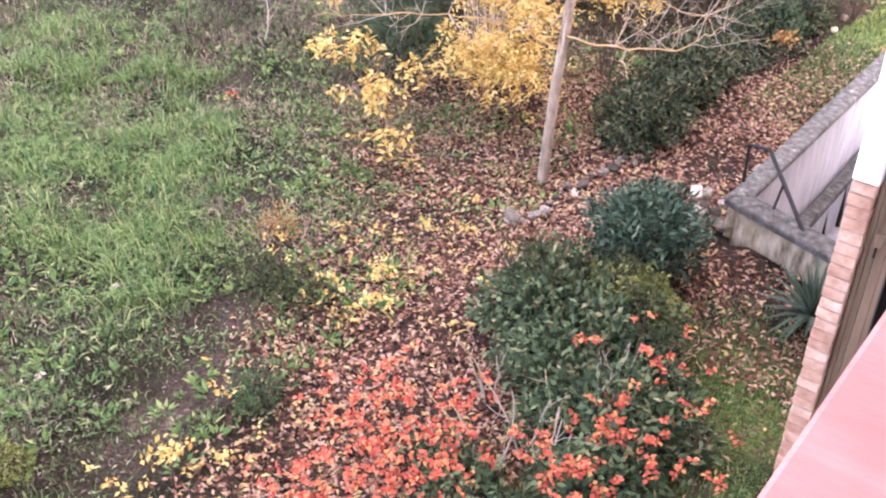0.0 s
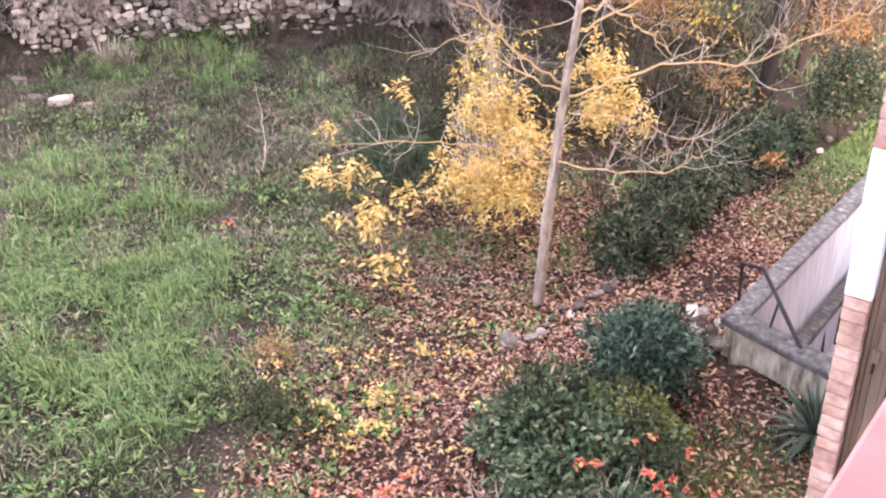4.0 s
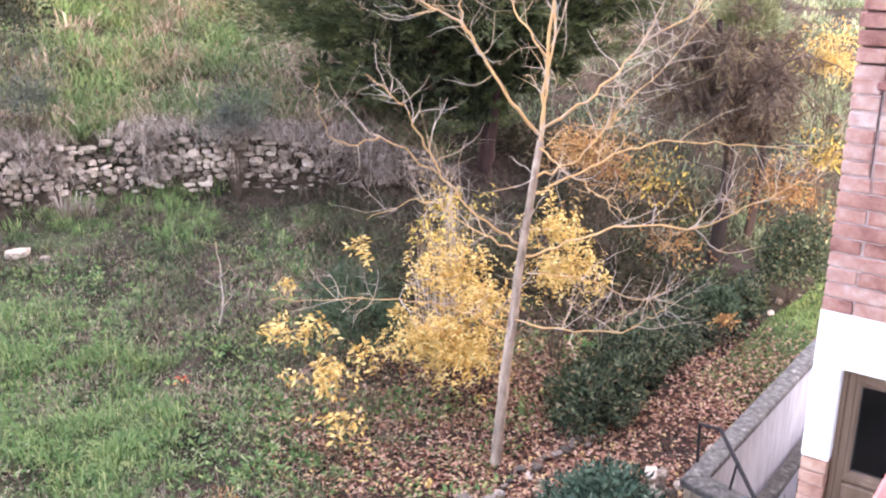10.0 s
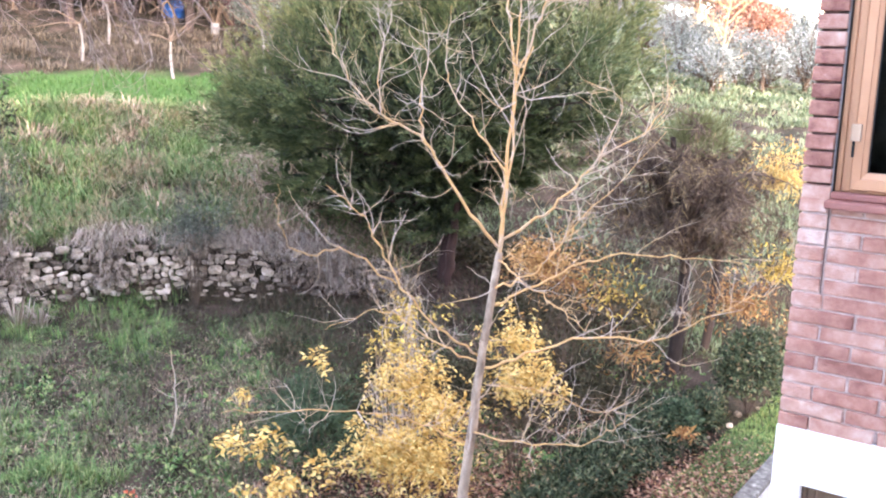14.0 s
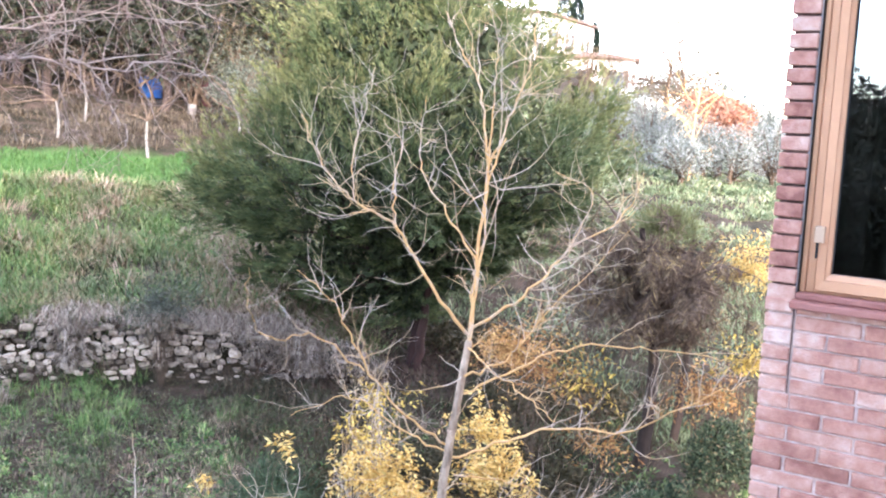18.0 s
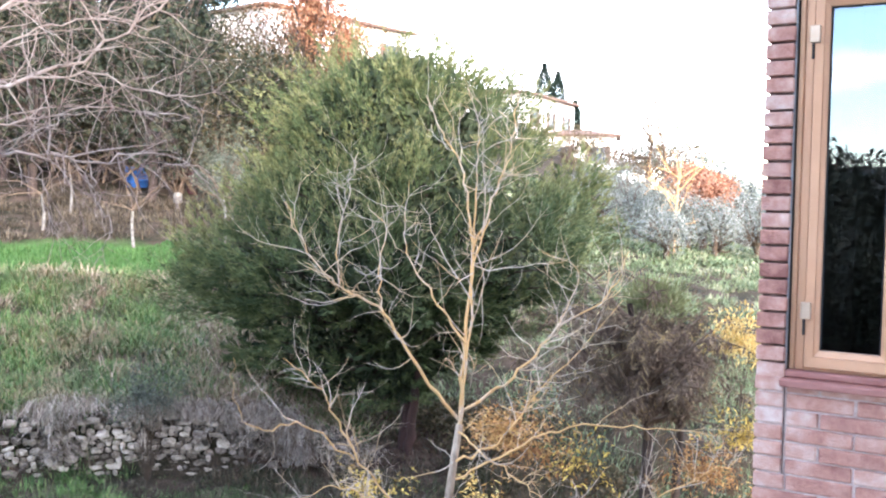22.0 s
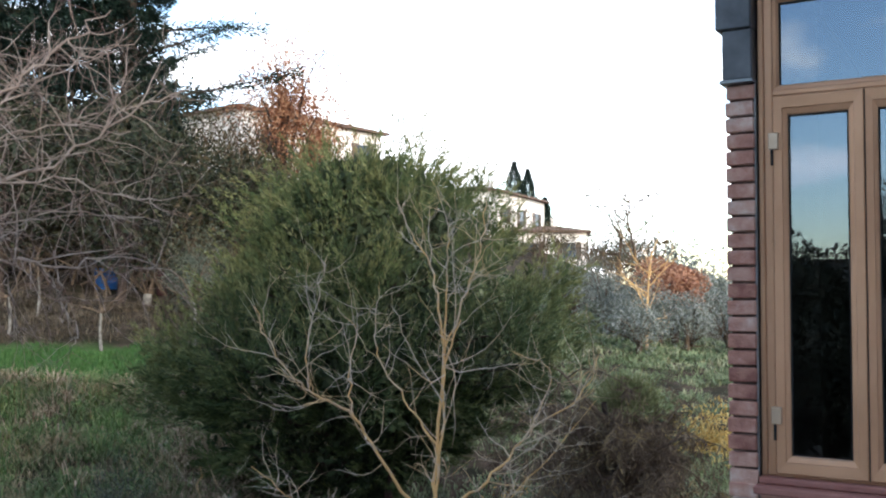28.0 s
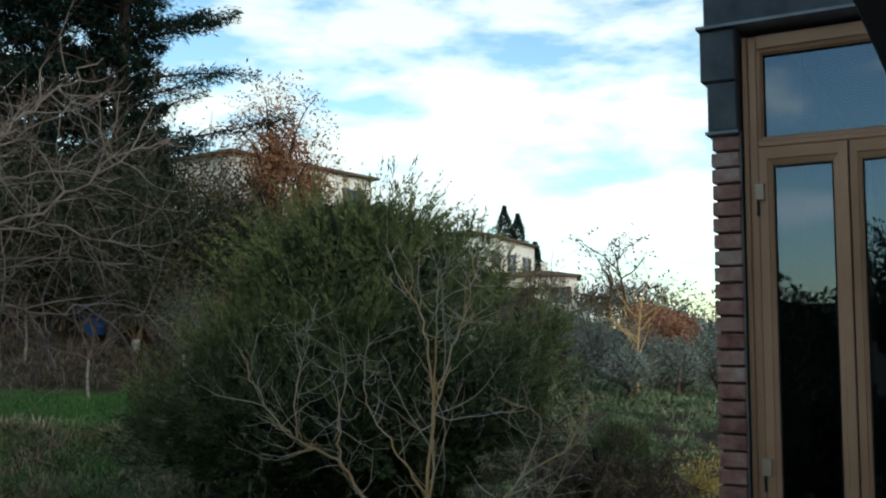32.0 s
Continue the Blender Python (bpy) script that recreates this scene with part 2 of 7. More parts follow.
fade_up(M["bark_lichen"], 3.4, 5.8, 0.12)
M["bark_twig"] = surface("bark_twig", [(0.3, (0.33, 0.285, 0.24)), (0.46, (0.46, 0.395, 0.33)), (0.62, (0.52, 0.36, 0.19))], scale=3, rough=0.9, bump=0.2)
M["bark_dark"] = surface("bark_dark", [(0.3, (0.022, 0.015, 0.012)), (0.7, (0.065, 0.045, 0.036))], scale=8, rough=0.95, bump=0.6, stretch=(1, 1, 0.3))
M["bark_rust"] = surface("bark_rust", [(0.3, (0.018, 0.010, 0.008)), (0.7, (0.055, 0.027, 0.022))], scale=8, rough=0.95, bump=0.6, stretch=(1, 1, 0.25))
M["bark_purple"] = surface("bark_purple", [(0.3, (0.05, 0.034, 0.022)), (0.7, (0.14, 0.10, 0.07))], scale=5, rough=0.95, bump=0.2)
M["bark_red"] = surface("bark_reddish", [(0.3, (0.13, 0.09, 0.075)), (0.5, (0.205, 0.165, 0.145)), (0.75, (0.31, 0.275, 0.25))], scale=3, rough=0.9, bump=0.2)
M["twig_red"] = surface("twig_reddish", [(0.3, (0.115, 0.06, 0.052)), (0.5, (0.16, 0.115, 0.10)), (0.75, (0.26, 0.225, 0.20))], scale=2, rough=0.9, bump=0.1)
M["lawn_blade"] = foliage("grass_green", [(0.0, (0.038, 0.078, 0.03)), (0.35, (0.10, 0.168, 0.064)), (0.62, (0.19, 0.255, 0.11)), (0.8, (0.31, 0.28, 0.175)), (0.95, (0.44, 0.36, 0.27))], patch=0.4, dim=0.63)
M["lush_blade"] = foliage("grass_lush", [(0.0, (0.05, 0.12, 0.038)), (0.6, (0.14, 0.25, 0.078)), (0.95, (0.33, 0.38, 0.15))], dim=0.88)
M["dry_blade"] = foliage("grass_dry", [(0.0, (0.11, 0.08, 0.055)), (0.5, (0.35, 0.28, 0.215)), (0.95, (0.62, 0.53, 0.45))], glow=0.1, dim=0.8)
M["bank_blade"] = foliage("grass_bank", [(0.0, (0.05, 0.09, 0.035)), (0.45, (0.12, 0.175, 0.07)), (0.7, (0.32, 0.24, 0.14)), (0.97, (0.52, 0.40, 0.27))], patch=0.5, dim=0.8)
M["straw_blade"] = foliage("grass_straw", [(0.0, (0.13, 0.085, 0.06)), (0.5, (0.36, 0.255, 0.18)), (0.95, (0.58, 0.45, 0.34))], glow=0.1, dim=0.88)
M["bright_blade"] = foliage("grass_bright", [(0.0, (0.06, 0.17, 0.04)), (0.6, (0.11, 0.26, 0.07)), (1.0, (0.19, 0.32, 0.11))], dim=0.43)
M["meadow_blade"] = foliage("grass_meadow", [(0.0, (0.065, 0.10, 0.05)), (0.5, (0.165, 0.215, 0.11)), (0.8, (0.30, 0.31, 0.19)), (1.0, (0.44, 0.40, 0.29))], patch=0.5, dim=0.88)
M["weed_leaf"] = foliage("weed_leaf", [(0.0, (0.035, 0.07, 0.025)), (0.5, (0.095, 0.165, 0.055)), (0.85, (0.22, 0.27, 0.13)), (1.0, (0.40, 0.40, 0.24))], dim=0.85)
M["litter"] = foliage("fallen_leaves", [(0.0, (0.07, 0.03, 0.022)), (0.3, (0.22, 0.095, 0.06)), (0.6, (0.48, 0.26, 0.17)), (0.85, (0.66, 0.44, 0.33)), (0.98, (0.72, 0.52, 0.22))], rough=0.8, glow=0.1, dim=0.78)
M["leaf_yellow"] = foliage("leaf_yellow", [(0.0, (0.40, 0.23, 0.06)), (0.3, (0.64, 0.42, 0.13)), (0.65, (0.80, 0.575, 0.20)), (0.85, (0.85, 0.665, 0.28)), (1.0, (0.50, 0.44, 0.18))], glow=0.35, dim=0.94)
M["leaf_ochre"] = foliage("leaf_ochre", [(0.0, (0.20, 0.13, 0.04)), (0.5, (0.46, 0.32, 0.08)), (0.9, (0.80, 0.60, 0.15))], glow=0.35, dim=1.0)
M["leaf_red"] = foliage("leaf_red", [(0.0, (0.42, 0.07, 0.05)), (0.5, (0.70, 0.16, 0.10)), (0.8, (0.80, 0.27, 0.14)), (1.0, (0.74, 0.42, 0.16))], glow=0.35, dim=0.95)
M["debris"] = foliage("ground_debris", [(0.0, (0.04, 0.03, 0.022)), (0.5, (0.15, 0.11, 0.08)), (0.85, (0.36, 0.27, 0.20)), (1.0, (0.55, 0.48, 0.38))], rough=0.9, glow=0.0, dim=0.5)
M["leaf_dark"] = foliage("leaf_evergreen", [(0.0, (0.018, 0.032, 0.016)), (0.55, (0.05, 0.075, 0.038)), (0.9, (0.17, 0.21, 0.11)), (1.0, (0.34, 0.22, 0.13))], rough=0.6, glow=0.1, dim=0.8)
M["leaf_ivy"] = foliage("leaf_ivy", [(0.0, (0.02, 0.038, 0.02)), (0.5, (0.055, 0.095, 0.045)), (0.9, (0.16, 0.225, 0.11)), (1.0, (0.32, 0.28, 0.15))], rough=0.6, glow=0.15, dim=0.95)
M["leaf_laurel"] = foliage("leaf_laurel", [(0.0, (0.02, 0.045, 0.03)), (0.5, (0.048, 0.10, 0.062)), (0.9, (0.11, 0.19, 0.12)), (1.0, (0.24, 0.30, 0.20))], rough=0.55, glow=0.1, dim=0.8)
M["leaf_amber"] = foliage("leaf_amber", [(0.0, (0.13, 0.055, 0.025)), (0.4, (0.36, 0.18, 0.07)), (0.75, (0.60, 0.37, 0.14)), (1.0, (0.74, 0.54, 0.20))], glow=0.3, dim=0.85, patch=0.4)
M["leaf_olive"] = foliage("leaf_olive", [(0.0, (0.08, 0.095, 0.08)), (0.5, (0.18, 0.20, 0.18)), (1.0, (0.37, 0.40, 0.38))], rough=0.7, glow=0.1, dim=0.85)
M["leaf_conifer"] = foliage("leaf_conifer", [(0.0, (0.024, 0.042, 0.018)), (0.4, (0.07, 0.10, 0.04)), (0.75, (0.15, 0.18, 0.075)), (1.0, (0.30, 0.30, 0.13))], rough=0.7, glow=0.15, patch=0.6, patch_scale=2.6, dim=0.82)
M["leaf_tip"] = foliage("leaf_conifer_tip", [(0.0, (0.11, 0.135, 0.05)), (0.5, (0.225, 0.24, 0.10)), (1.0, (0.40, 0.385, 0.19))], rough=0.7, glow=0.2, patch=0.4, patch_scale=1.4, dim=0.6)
M["leaf_cedar"] = foliage("leaf_cedar", [(0.0, (0.010, 0.024, 0.020)), (0.6, (0.025, 0.05, 0.04)), (1.0, (0.05, 0.085, 0.065))], rough=0.7, glow=0.1)
M["leaf_russet"] = foliage("leaf_russet", [(0.0, (0.19, 0.075, 0.04)), (0.5, (0.36, 0.165, 0.095)), (1.0, (0.52, 0.31, 0.20))], glow=0.3, dim=0.8)
M["leaf_salmon"] = foliage("leaf_salmon", [(0.0, (0.34, 0.14, 0.085)), (0.5, (0.52, 0.26, 0.165)), (1.0, (0.64, 0.38, 0.27))], glow=0.25, dim=0.62)
M["leaf_shrub"] = foliage("leaf_shrub", [(0.0, (0.03, 0.045, 0.02)), (0.5, (0.075, 0.10, 0.04)), (0.85, (0.15, 0.16, 0.07)), (1.0, (0.26, 0.20, 0.10))], glow=0.2, patch=0.4)
M["leaf_thicket"] = foliage("leaf_thicket", [(0.0, (0.025, 0.03, 0.014)), (0.5, (0.075, 0.066, 0.034)), (0.85, (0.165, 0.12, 0.068)), (1.0, (0.28, 0.20, 0.12))], glow=0.15, patch=0.5, dim=0.78)
M["leaf_weep"] = foliage("leaf_weeping", [(0.0, (0.034, 0.023, 0.019)), (0.45, (0.11, 0.076, 0.058)), (0.75, (0.21, 0.155, 0.10)), (1.0, (0.46, 0.35, 0.15))], glow=0.2, patch=0.35, patch_scale=1.6, dim=1.0)
M["leaf_oak"] = foliage("leaf_oak", [(0.0, (0.014, 0.02, 0.012)), (0.5, (0.04, 0.05, 0.03)), (0.85, (0.09, 0.085, 0.05)), (1.0, (0.17, 0.12, 0.08))], glow=0.1, patch=0.4)
M["leaf_sage"] = foliage("leaf_sage", [(0.0, (0.045, 0.055, 0.04)), (0.5, (0.10, 0.115, 0.085)), (1.0, (0.21, 0.225, 0.175))], rough=0.7, dim=0.75)
# dark, brownish blades with the conifer's shade mixed into their colour
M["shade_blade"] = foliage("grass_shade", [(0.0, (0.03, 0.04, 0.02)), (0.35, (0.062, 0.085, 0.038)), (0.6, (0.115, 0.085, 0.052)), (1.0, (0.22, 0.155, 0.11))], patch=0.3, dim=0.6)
# darker greens that put the crown's inner shade into the leaf colour
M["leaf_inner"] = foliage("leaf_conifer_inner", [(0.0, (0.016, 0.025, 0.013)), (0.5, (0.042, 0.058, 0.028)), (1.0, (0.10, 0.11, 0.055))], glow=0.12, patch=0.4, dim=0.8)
M["dead_blade"] = foliage("grass_dead", [(0.0, (0.055, 0.044, 0.032)), (0.5, (0.125, 0.10, 0.07)), (1.0, (0.25, 0.20, 0.14))], glow=0.1, dim=0.65)
M["yucca"] = foliage("leaf_yucca", [(0.0, (0.05, 0.09, 0.06)), (0.6, (0.12, 0.18, 0.12)), (1.0, (0.28, 0.34, 0.24))], rough=0.5, glow=0.1)
M["house_wall"] = surface("house_render", [(0.3, (0.78, 0.71, 0.66)), (0.7, (0.86, 0.82, 0.78))], scale=0.8, rough=0.9, bump=0.1)
M["roof_tile"] = surface("roof_tile", [(0.3, (0.07, 0.042, 0.034)), (0.7, (0.17, 0.11, 0.085))], scale=3, rough=0.9, bump=0.4)
M["window_dark"] = surface("window_dark", [(0.3, (0.02, 0.03, 0.05)), (0.7, (0.06, 0.08, 0.11))], scale=2, rough=0.2, bump=0.0)
M["shutter"] = surface("shutter_wood", [(0.3, (0.07, 0.05, 0.04)), (0.7, (0.12, 0.09, 0.07))], scale=4, rough=0.7, bump=0.1)
M["blue"] = surface("plastic_blue", [(0.3, (0.02, 0.09, 0.32)), (0.7, (0.04, 0.16, 0.45))], scale=4, rough=0.45, bump=0.05)
M["white_wash"] = surface("limewash", [(0.3, (0.07, 0.06, 0.052)), (0.6, (0.20, 0.185, 0.165))], scale=8, rough=0.95, bump=0.3)
M["oxide"] = surface("paint_oxide", [(0.3, (0.022, 0.008, 0.009)), (0.7, (0.045, 0.014, 0.016))], scale=5, rough=0.7, bump=0.1)
# room walls coloured dark, so the rooms look unlit through the glass
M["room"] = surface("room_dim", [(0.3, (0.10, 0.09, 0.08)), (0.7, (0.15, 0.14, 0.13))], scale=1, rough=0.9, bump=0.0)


def glass_material():
    m, n, l, b = shader("window_glass", 0.02, 0, 0.5)
    tr = n.new("ShaderNodeBsdfTransparent")
    tr.inputs["Color"].default_value = (0.55, 0.57, 0.58, 1)
    gl = n.new("ShaderNodeBsdfGlossy")
    gl.inputs["Roughness"].default_value = 0.01
    # dim blue gloss puts a deeper sky colour into the reflection
    gl.inputs["Color"].default_value = (0.54, 0.64, 0.77, 1)
    fr = n.new("ShaderNodeFresnel")
    fr.inputs["IOR"].default_value = 2.4
    mx = n.new("ShaderNodeMixShader")
    l.new(fr.outputs["Fac"], mx.inputs["Fac"])
    l.new(tr.outputs["BSDF"], mx.inputs[1])
    l.new(gl.outputs["BSDF"], mx.inputs[2])
    l.new(mx.outputs["Shader"], n["Material Output"].inputs["Surface"])
    return m


M["glass"] = glass_material()
M["pink_dark"] = surface("paint_dark_red", [(0.3, (0.22, 0.085, 0.07)), (0.7, (0.33, 0.155, 0.13))], scale=9, rough=0.6, bump=0.2)
M["leaf_gold"] = foliage("leaf_gold", [(0.0, (0.12, 0.14, 0.03)), (0.6, (0.24, 0.27, 0.07)), (1.0, (0.40, 0.42, 0.16))])
M["leaf_green"] = foliage("leaf_green", [(0.0, (0.03, 0.06, 0.03)), (0.6, (0.08, 0.13, 0.065)), (1.0, (0.16, 0.22, 0.11))])


def ground_material():
    """Soil with grass, brown litter under the bare tree and on the path, brighter turf on the upper terrace."""
    m, n, l, b = shader("ground", 0.97, 0, 0.1)
    tc = n.new("ShaderNodeTexCoord")

    def noise_at(scale, detail=5):
        a = n.new("ShaderNodeTexNoise")
        a.inputs["Scale"].default_value, a.inputs["Detail"].default_value = scale, detail
        l.new(tc.outputs["Object"], a.inputs["Vector"])
        return a.outputs["Fac"]

    def blob(x, y, r, soft):
        d = n.new("ShaderNodeVectorMath")
        d.operation = "DISTANCE"
        d.inputs[1].default_value = (x, y, 0)
        flat = n.new("ShaderNodeVectorMath")
        flat.operation = "MULTIPLY"
        flat.inputs[1].default_value = (1, 1, 0)
        l.new(tc.outputs["Object"], flat.inputs[0])
        l.new(flat.outputs["Vector"], d.inputs[0])
        wob = n.new("ShaderNodeMath")
        wob.operation = "MULTIPLY_ADD"
        wob.inputs[1].default_value = 2.2
        l.new(noise_at(0.8, 4), wob.inputs[0])
        l.new(d.outputs["Value"], wob.inputs[2])
        k = n.new("ShaderNodeMapRange")
        k.inputs["From Min"].default_value, k.inputs["From Max"].default_value = r + 1.1 + soft, r + 1.1 - soft
        l.new(wob.outputs[0], k.inputs["Value"])
        return k.outputs["Result"]

    def mix(fac, a, c):
        x = n.new("ShaderNodeMix")
        x.data_type = "RGBA"
        l.new(fac, x.inputs["Factor"])
        l.new(a, x.inputs["A"])
        l.new(c, x.inputs["B"])
        return x.outputs["Result"]

    grass = ramp_node(n, [(0.3, (0.013, 0.013, 0.008)), (0.45, (0.026, 0.023, 0.014)), (0.58, (0.050, 0.038, 0.028)), (0.75, (0.085, 0.060, 0.047))])
    l.new(noise_at(1.7, 8), grass.inputs["Fac"])
    soil = ramp_node(n, [(0.3, (0.020, 0.014, 0.011)), (0.55, (0.052, 0.034, 0.026)), (0.75, (0.105, 0.070, 0.054))])
    l.new(noise_at(7, 8), soil.inputs["Fac"])
    turf = ramp_node(n, [(0.3, (0.028, 0.066, 0.016)), (0.7, (0.058, 0.115, 0.03))])
    l.new(noise_at(1.2, 6), turf.inputs["Fac"])
    col = mix(blob(-5.1, 7.4, 2.1, 0.9), grass.outputs["Color"], soil.outputs["Color"])
    col = mix(blob(-8.2, 11.6, 2.8, 1.2), col, soil.outputs["Color"])
    col = mix(blob(-10.4, 15.2, 3.0, 1.0), col, soil.outputs["Color"])
    col = mix(blob(-3.3, 9.0, 1.5, 0.5), col, soil.outputs["Color"])
    col = mix(blob(-6.2, 7.8, 1.3, 0.8), col, soil.outputs["Color"])
    col = mix(blob(-4.7, 4.2, 1.0, 0.6), col, soil.outputs["Color"])
    col = mix(blob(-3.6, 5.2, 1.9, 0.6), col, soil.outputs["Color"])
    col = mix(blob(-20.5, 15.5, 2.6, 0.7), col, turf.outputs["Color"])
    moss = ramp_node(n, [(0.3, (0.045, 0.065, 0.018)), (0.55, (0.085, 0.115, 0.034)), (0.75, (0.13, 0.105, 0.06))])
    l.new(noise_at(5, 7), moss.inputs["Fac"])
    col = mix(blob(-1.75, 4.0, 0.75, 0.4), col, moss.outputs["Color"])
    col = mix(blob(-1.75, 2.4, 0.75, 0.4), col, moss.outputs["Color"])
    col = mix(blob(-1.75, 5.4, 0.55, 0.4), col, moss.outputs["Color"])
    crumb = ramp_node(n, [(0.35, (0.45, 0.42, 0.40)), (0.5, (1.0, 1.0, 1.0)), (0.68, (1.75, 1.6, 1.5))])
    l.new(noise_at(42, 5), crumb.inputs["Fac"])
    rough_up = n.new("ShaderNodeMix")
    rough_up.data_type, rough_up.blend_type = "RGBA", "MULTIPLY"
    rough_up.inputs["Factor"].default_value = 1.0
    l.new(col, rough_up.inputs["A"])
    l.new(crumb.outputs["Color"], rough_up.inputs["B"])
    l.new(rough_up.outputs["Result"], b.inputs["Base Color"])
    bp = n.new("ShaderNodeBump")
    bp.inputs["Strength"].default_value, bp.inputs["Distance"].default_value = 0.9, 0.03
    l.new(noise_at(18, 6), bp.inputs["Height"])
    l.new(bp.outputs["Normal"], b.inputs["Normal"])
    return m


M["ground"] = ground_material()

# ---- mesh tools ----
def part(name, bm, material, parent=None, label=""):
    """Links a bmesh (freed) or a mesh as one object, under parent if given."""
    if isinstance(bm, bmesh.types.BMesh):
        me = bpy.data.meshes.new(name)
        bm.to_mesh(me)
        bm.free()
    else:
        me = bm
    if not me.materials:
        me.materials.append(material)
    ob = new(name, me)
    if parent is not None:
        ob.parent = parent
    if label:
        ob["label"] = label
    return ob


def empty(name, m=None):
    ob = new(name)
    if m is not None:
        ob.matrix_world = m
    return ob


def box(bm, lo, hi, bevel=0.0):
    x = [Vector((a, b, c)) for a in (lo[0], hi[0]) for b in (lo[1], hi[1]) for c in (lo[2], hi[2])]
    v = [bm.verts.new(p) for p in x]
    fs = [bm.faces.new([v[i] for i in q]) for q in ((0, 1, 3, 2), (4, 6, 7, 5), (0, 4, 5, 1), (2, 3, 7, 6), (0, 2, 6, 4), (1, 5, 7, 3))]
    if bevel:
        es = list({e for f in fs for e in f.edges})
        bmesh.ops.bevel(bm, geom=es, offset=bevel, segments=1, affect="EDGES")
    return bm


def boxes(*items, bevel=0.0):
    bm = bmesh.new()
    for lo, hi in items:
        one = bmesh.new()
        box(one, lo, hi, bevel)
        tmp = bpy.data.meshes.new("tmp")
        one.to_mesh(tmp)
        one.free()
        bm.from_mesh(tmp)
        bpy.data.meshes.remove(tmp)
    return bm


def raw_mesh(name, verts, quads, smooth=False):
    """A mesh of quads from arrays."""
    me = bpy.data.meshes.new(name)
    q = np.asarray(quads, np.int32)
    v = np.asarray(verts, np.float32)
    me.vertices.add(len(v))
    me.vertices.foreach_set("co", v.ravel())
    me.loops.add(q.size)
    me.loops.foreach_set("vertex_index", q.ravel())
    me.polygons.add(len(q))
    me.polygons.foreach_set("loop_start", np.arange(0, q.size, q.shape[1], dtype=np.int32))
    if smooth:
        me.polygons.foreach_set("use_smooth", np.ones(len(q), bool))
    me.update(calc_edges=True)
    return me


def unit(v):
    return v / (np.linalg.norm(v, axis=-1, keepdims=True) + 1e-9)


def leaf_mesh(name, c, axis, length, width, rng, fold=0.25, face=None):
    """Leaves as folded lozenges: c their bases, axis the way each one points, face the side that it shows."""
    n = len(c)
    axis = unit(axis)
    f = rng.normal(size=(n, 3)) if face is None else face + rng.normal(size=(n, 3)) * 0.45
    side = unit(np.cross(axis, f))
    up = np.cross(side, axis)
    L = (length * rng.uniform(0.6, 1.35, n))[:, None]
    W = (width * rng.uniform(0.7, 1.3, n))[:, None]
    a, t = c, c + axis * L
    mid = c + axis * L * 0.45
    b, d = mid + side * W / 2 + up * W * fold, mid - side * W / 2 + up * W * fold
    v = np.stack([a, b, t, d], 1).reshape(-1, 3)
    return raw_mesh(name, v, np.arange(4 * n).reshape(n, 4))


def blade_mesh(name, base, height, width, lean, rng, droop=0.5):
    """Grass blades, each in two lengths that bend over: lean is how far the tips go sideways."""
    n = len(base)
    az = rng.uniform(0, 2 * np.pi, n)
    out = np.stack([np.cos(az), np.sin(az), np.zeros(n)], 1)
    out = unit(out + (lean if isinstance(lean, np.ndarray) else 0))
    side = np.stack([-out[:, 1], out[:, 0], np.zeros(n)], 1)
    h = (height * rng.uniform(0.5, 1.3, n))[:, None]
    w = (width * rng.uniform(0.7, 1.3, n))[:, None]
    k = rng.uniform(0.15, 1.0, n)[:, None] * droop
    up = np.array([0, 0, 1.0])
    m = base + up * h * 0.6 + out * h * 0.35 * k
    t = base + up * h * (1 - 0.45 * k) + out * h * 0.95 * k
    v = np.stack([base - side * w / 2, base + side * w / 2, m + side * w * 0.4, m - side * w * 0.4, t + side * w * 0.06, t - side * w * 0.06], 1).reshape(-1, 3)
    i = 6 * np.arange(n)[:, None]
    q = np.concatenate([i + [0, 1, 2, 3], i + [3, 2, 4, 5]], 0)
    return raw_mesh(name, v, q)


def tube_mesh(name, paths, sides=6):
    """Tapered tubes along paths: each one is (points, radii)."""
    V, Q, o = [], [], 0
    ang = np.linspace(0, 2 * np.pi, sides, endpoint=False)
    for p, r in paths:
        p = np.asarray(p, float)
        r = np.asarray(r, float)
        d = unit(np.gradient(p, axis=0))
        ref = np.array([0.31, 0.17, 0.93]) if abs(d[0, 2]) < 0.8 else np.array([0.9, 0.4, 0.1])
        a = unit(np.cross(d, ref))
        b = np.cross(d, a)
        ring = p[:, None] + r[:, None, None] * (np.cos(ang)[None, :, None] * a[:, None] + np.sin(ang)[None, :, None] * b[:, None])
        n = len(p)
        V.append(ring.reshape(-1, 3))
        k = np.arange(sides)
        for j in range(n - 1):
            Q.append(np.stack([o + j * sides + k, o + j * sides + (k + 1) % sides, o + (j + 1) * sides + (k + 1) % sides, o + (j + 1) * sides + k], 1))
        o += n * sides
    return raw_mesh(name, np.concatenate(V), np.concatenate(Q), True)


def smooth_path(nodes, per=5, rng=None, wobble=0.0):
    """A rounded line through the nodes."""
    p = np.asarray(nodes, float)
    e = np.concatenate([[2 * p[0] - p[1]], p, [2 * p[-1] - p[-2]]])
    out = []
    for i in range(1, len(e) - 2):
        for t in np.linspace(0, 1, per, endpoint=False):
            a, b, c, d = e[i - 1:i + 3]
            out.append(0.5 * (2 * b + (c - a) * t + (2 * a - 5 * b + 4 * c - d) * t * t + (3 * b - a - 3 * c + d) * t ** 3))
    out = np.array(out + [p[-1]])
    if rng is not None and wobble:
        out[1:-1] += rng.normal(size=out[1:-1].shape) * wobble
    return out


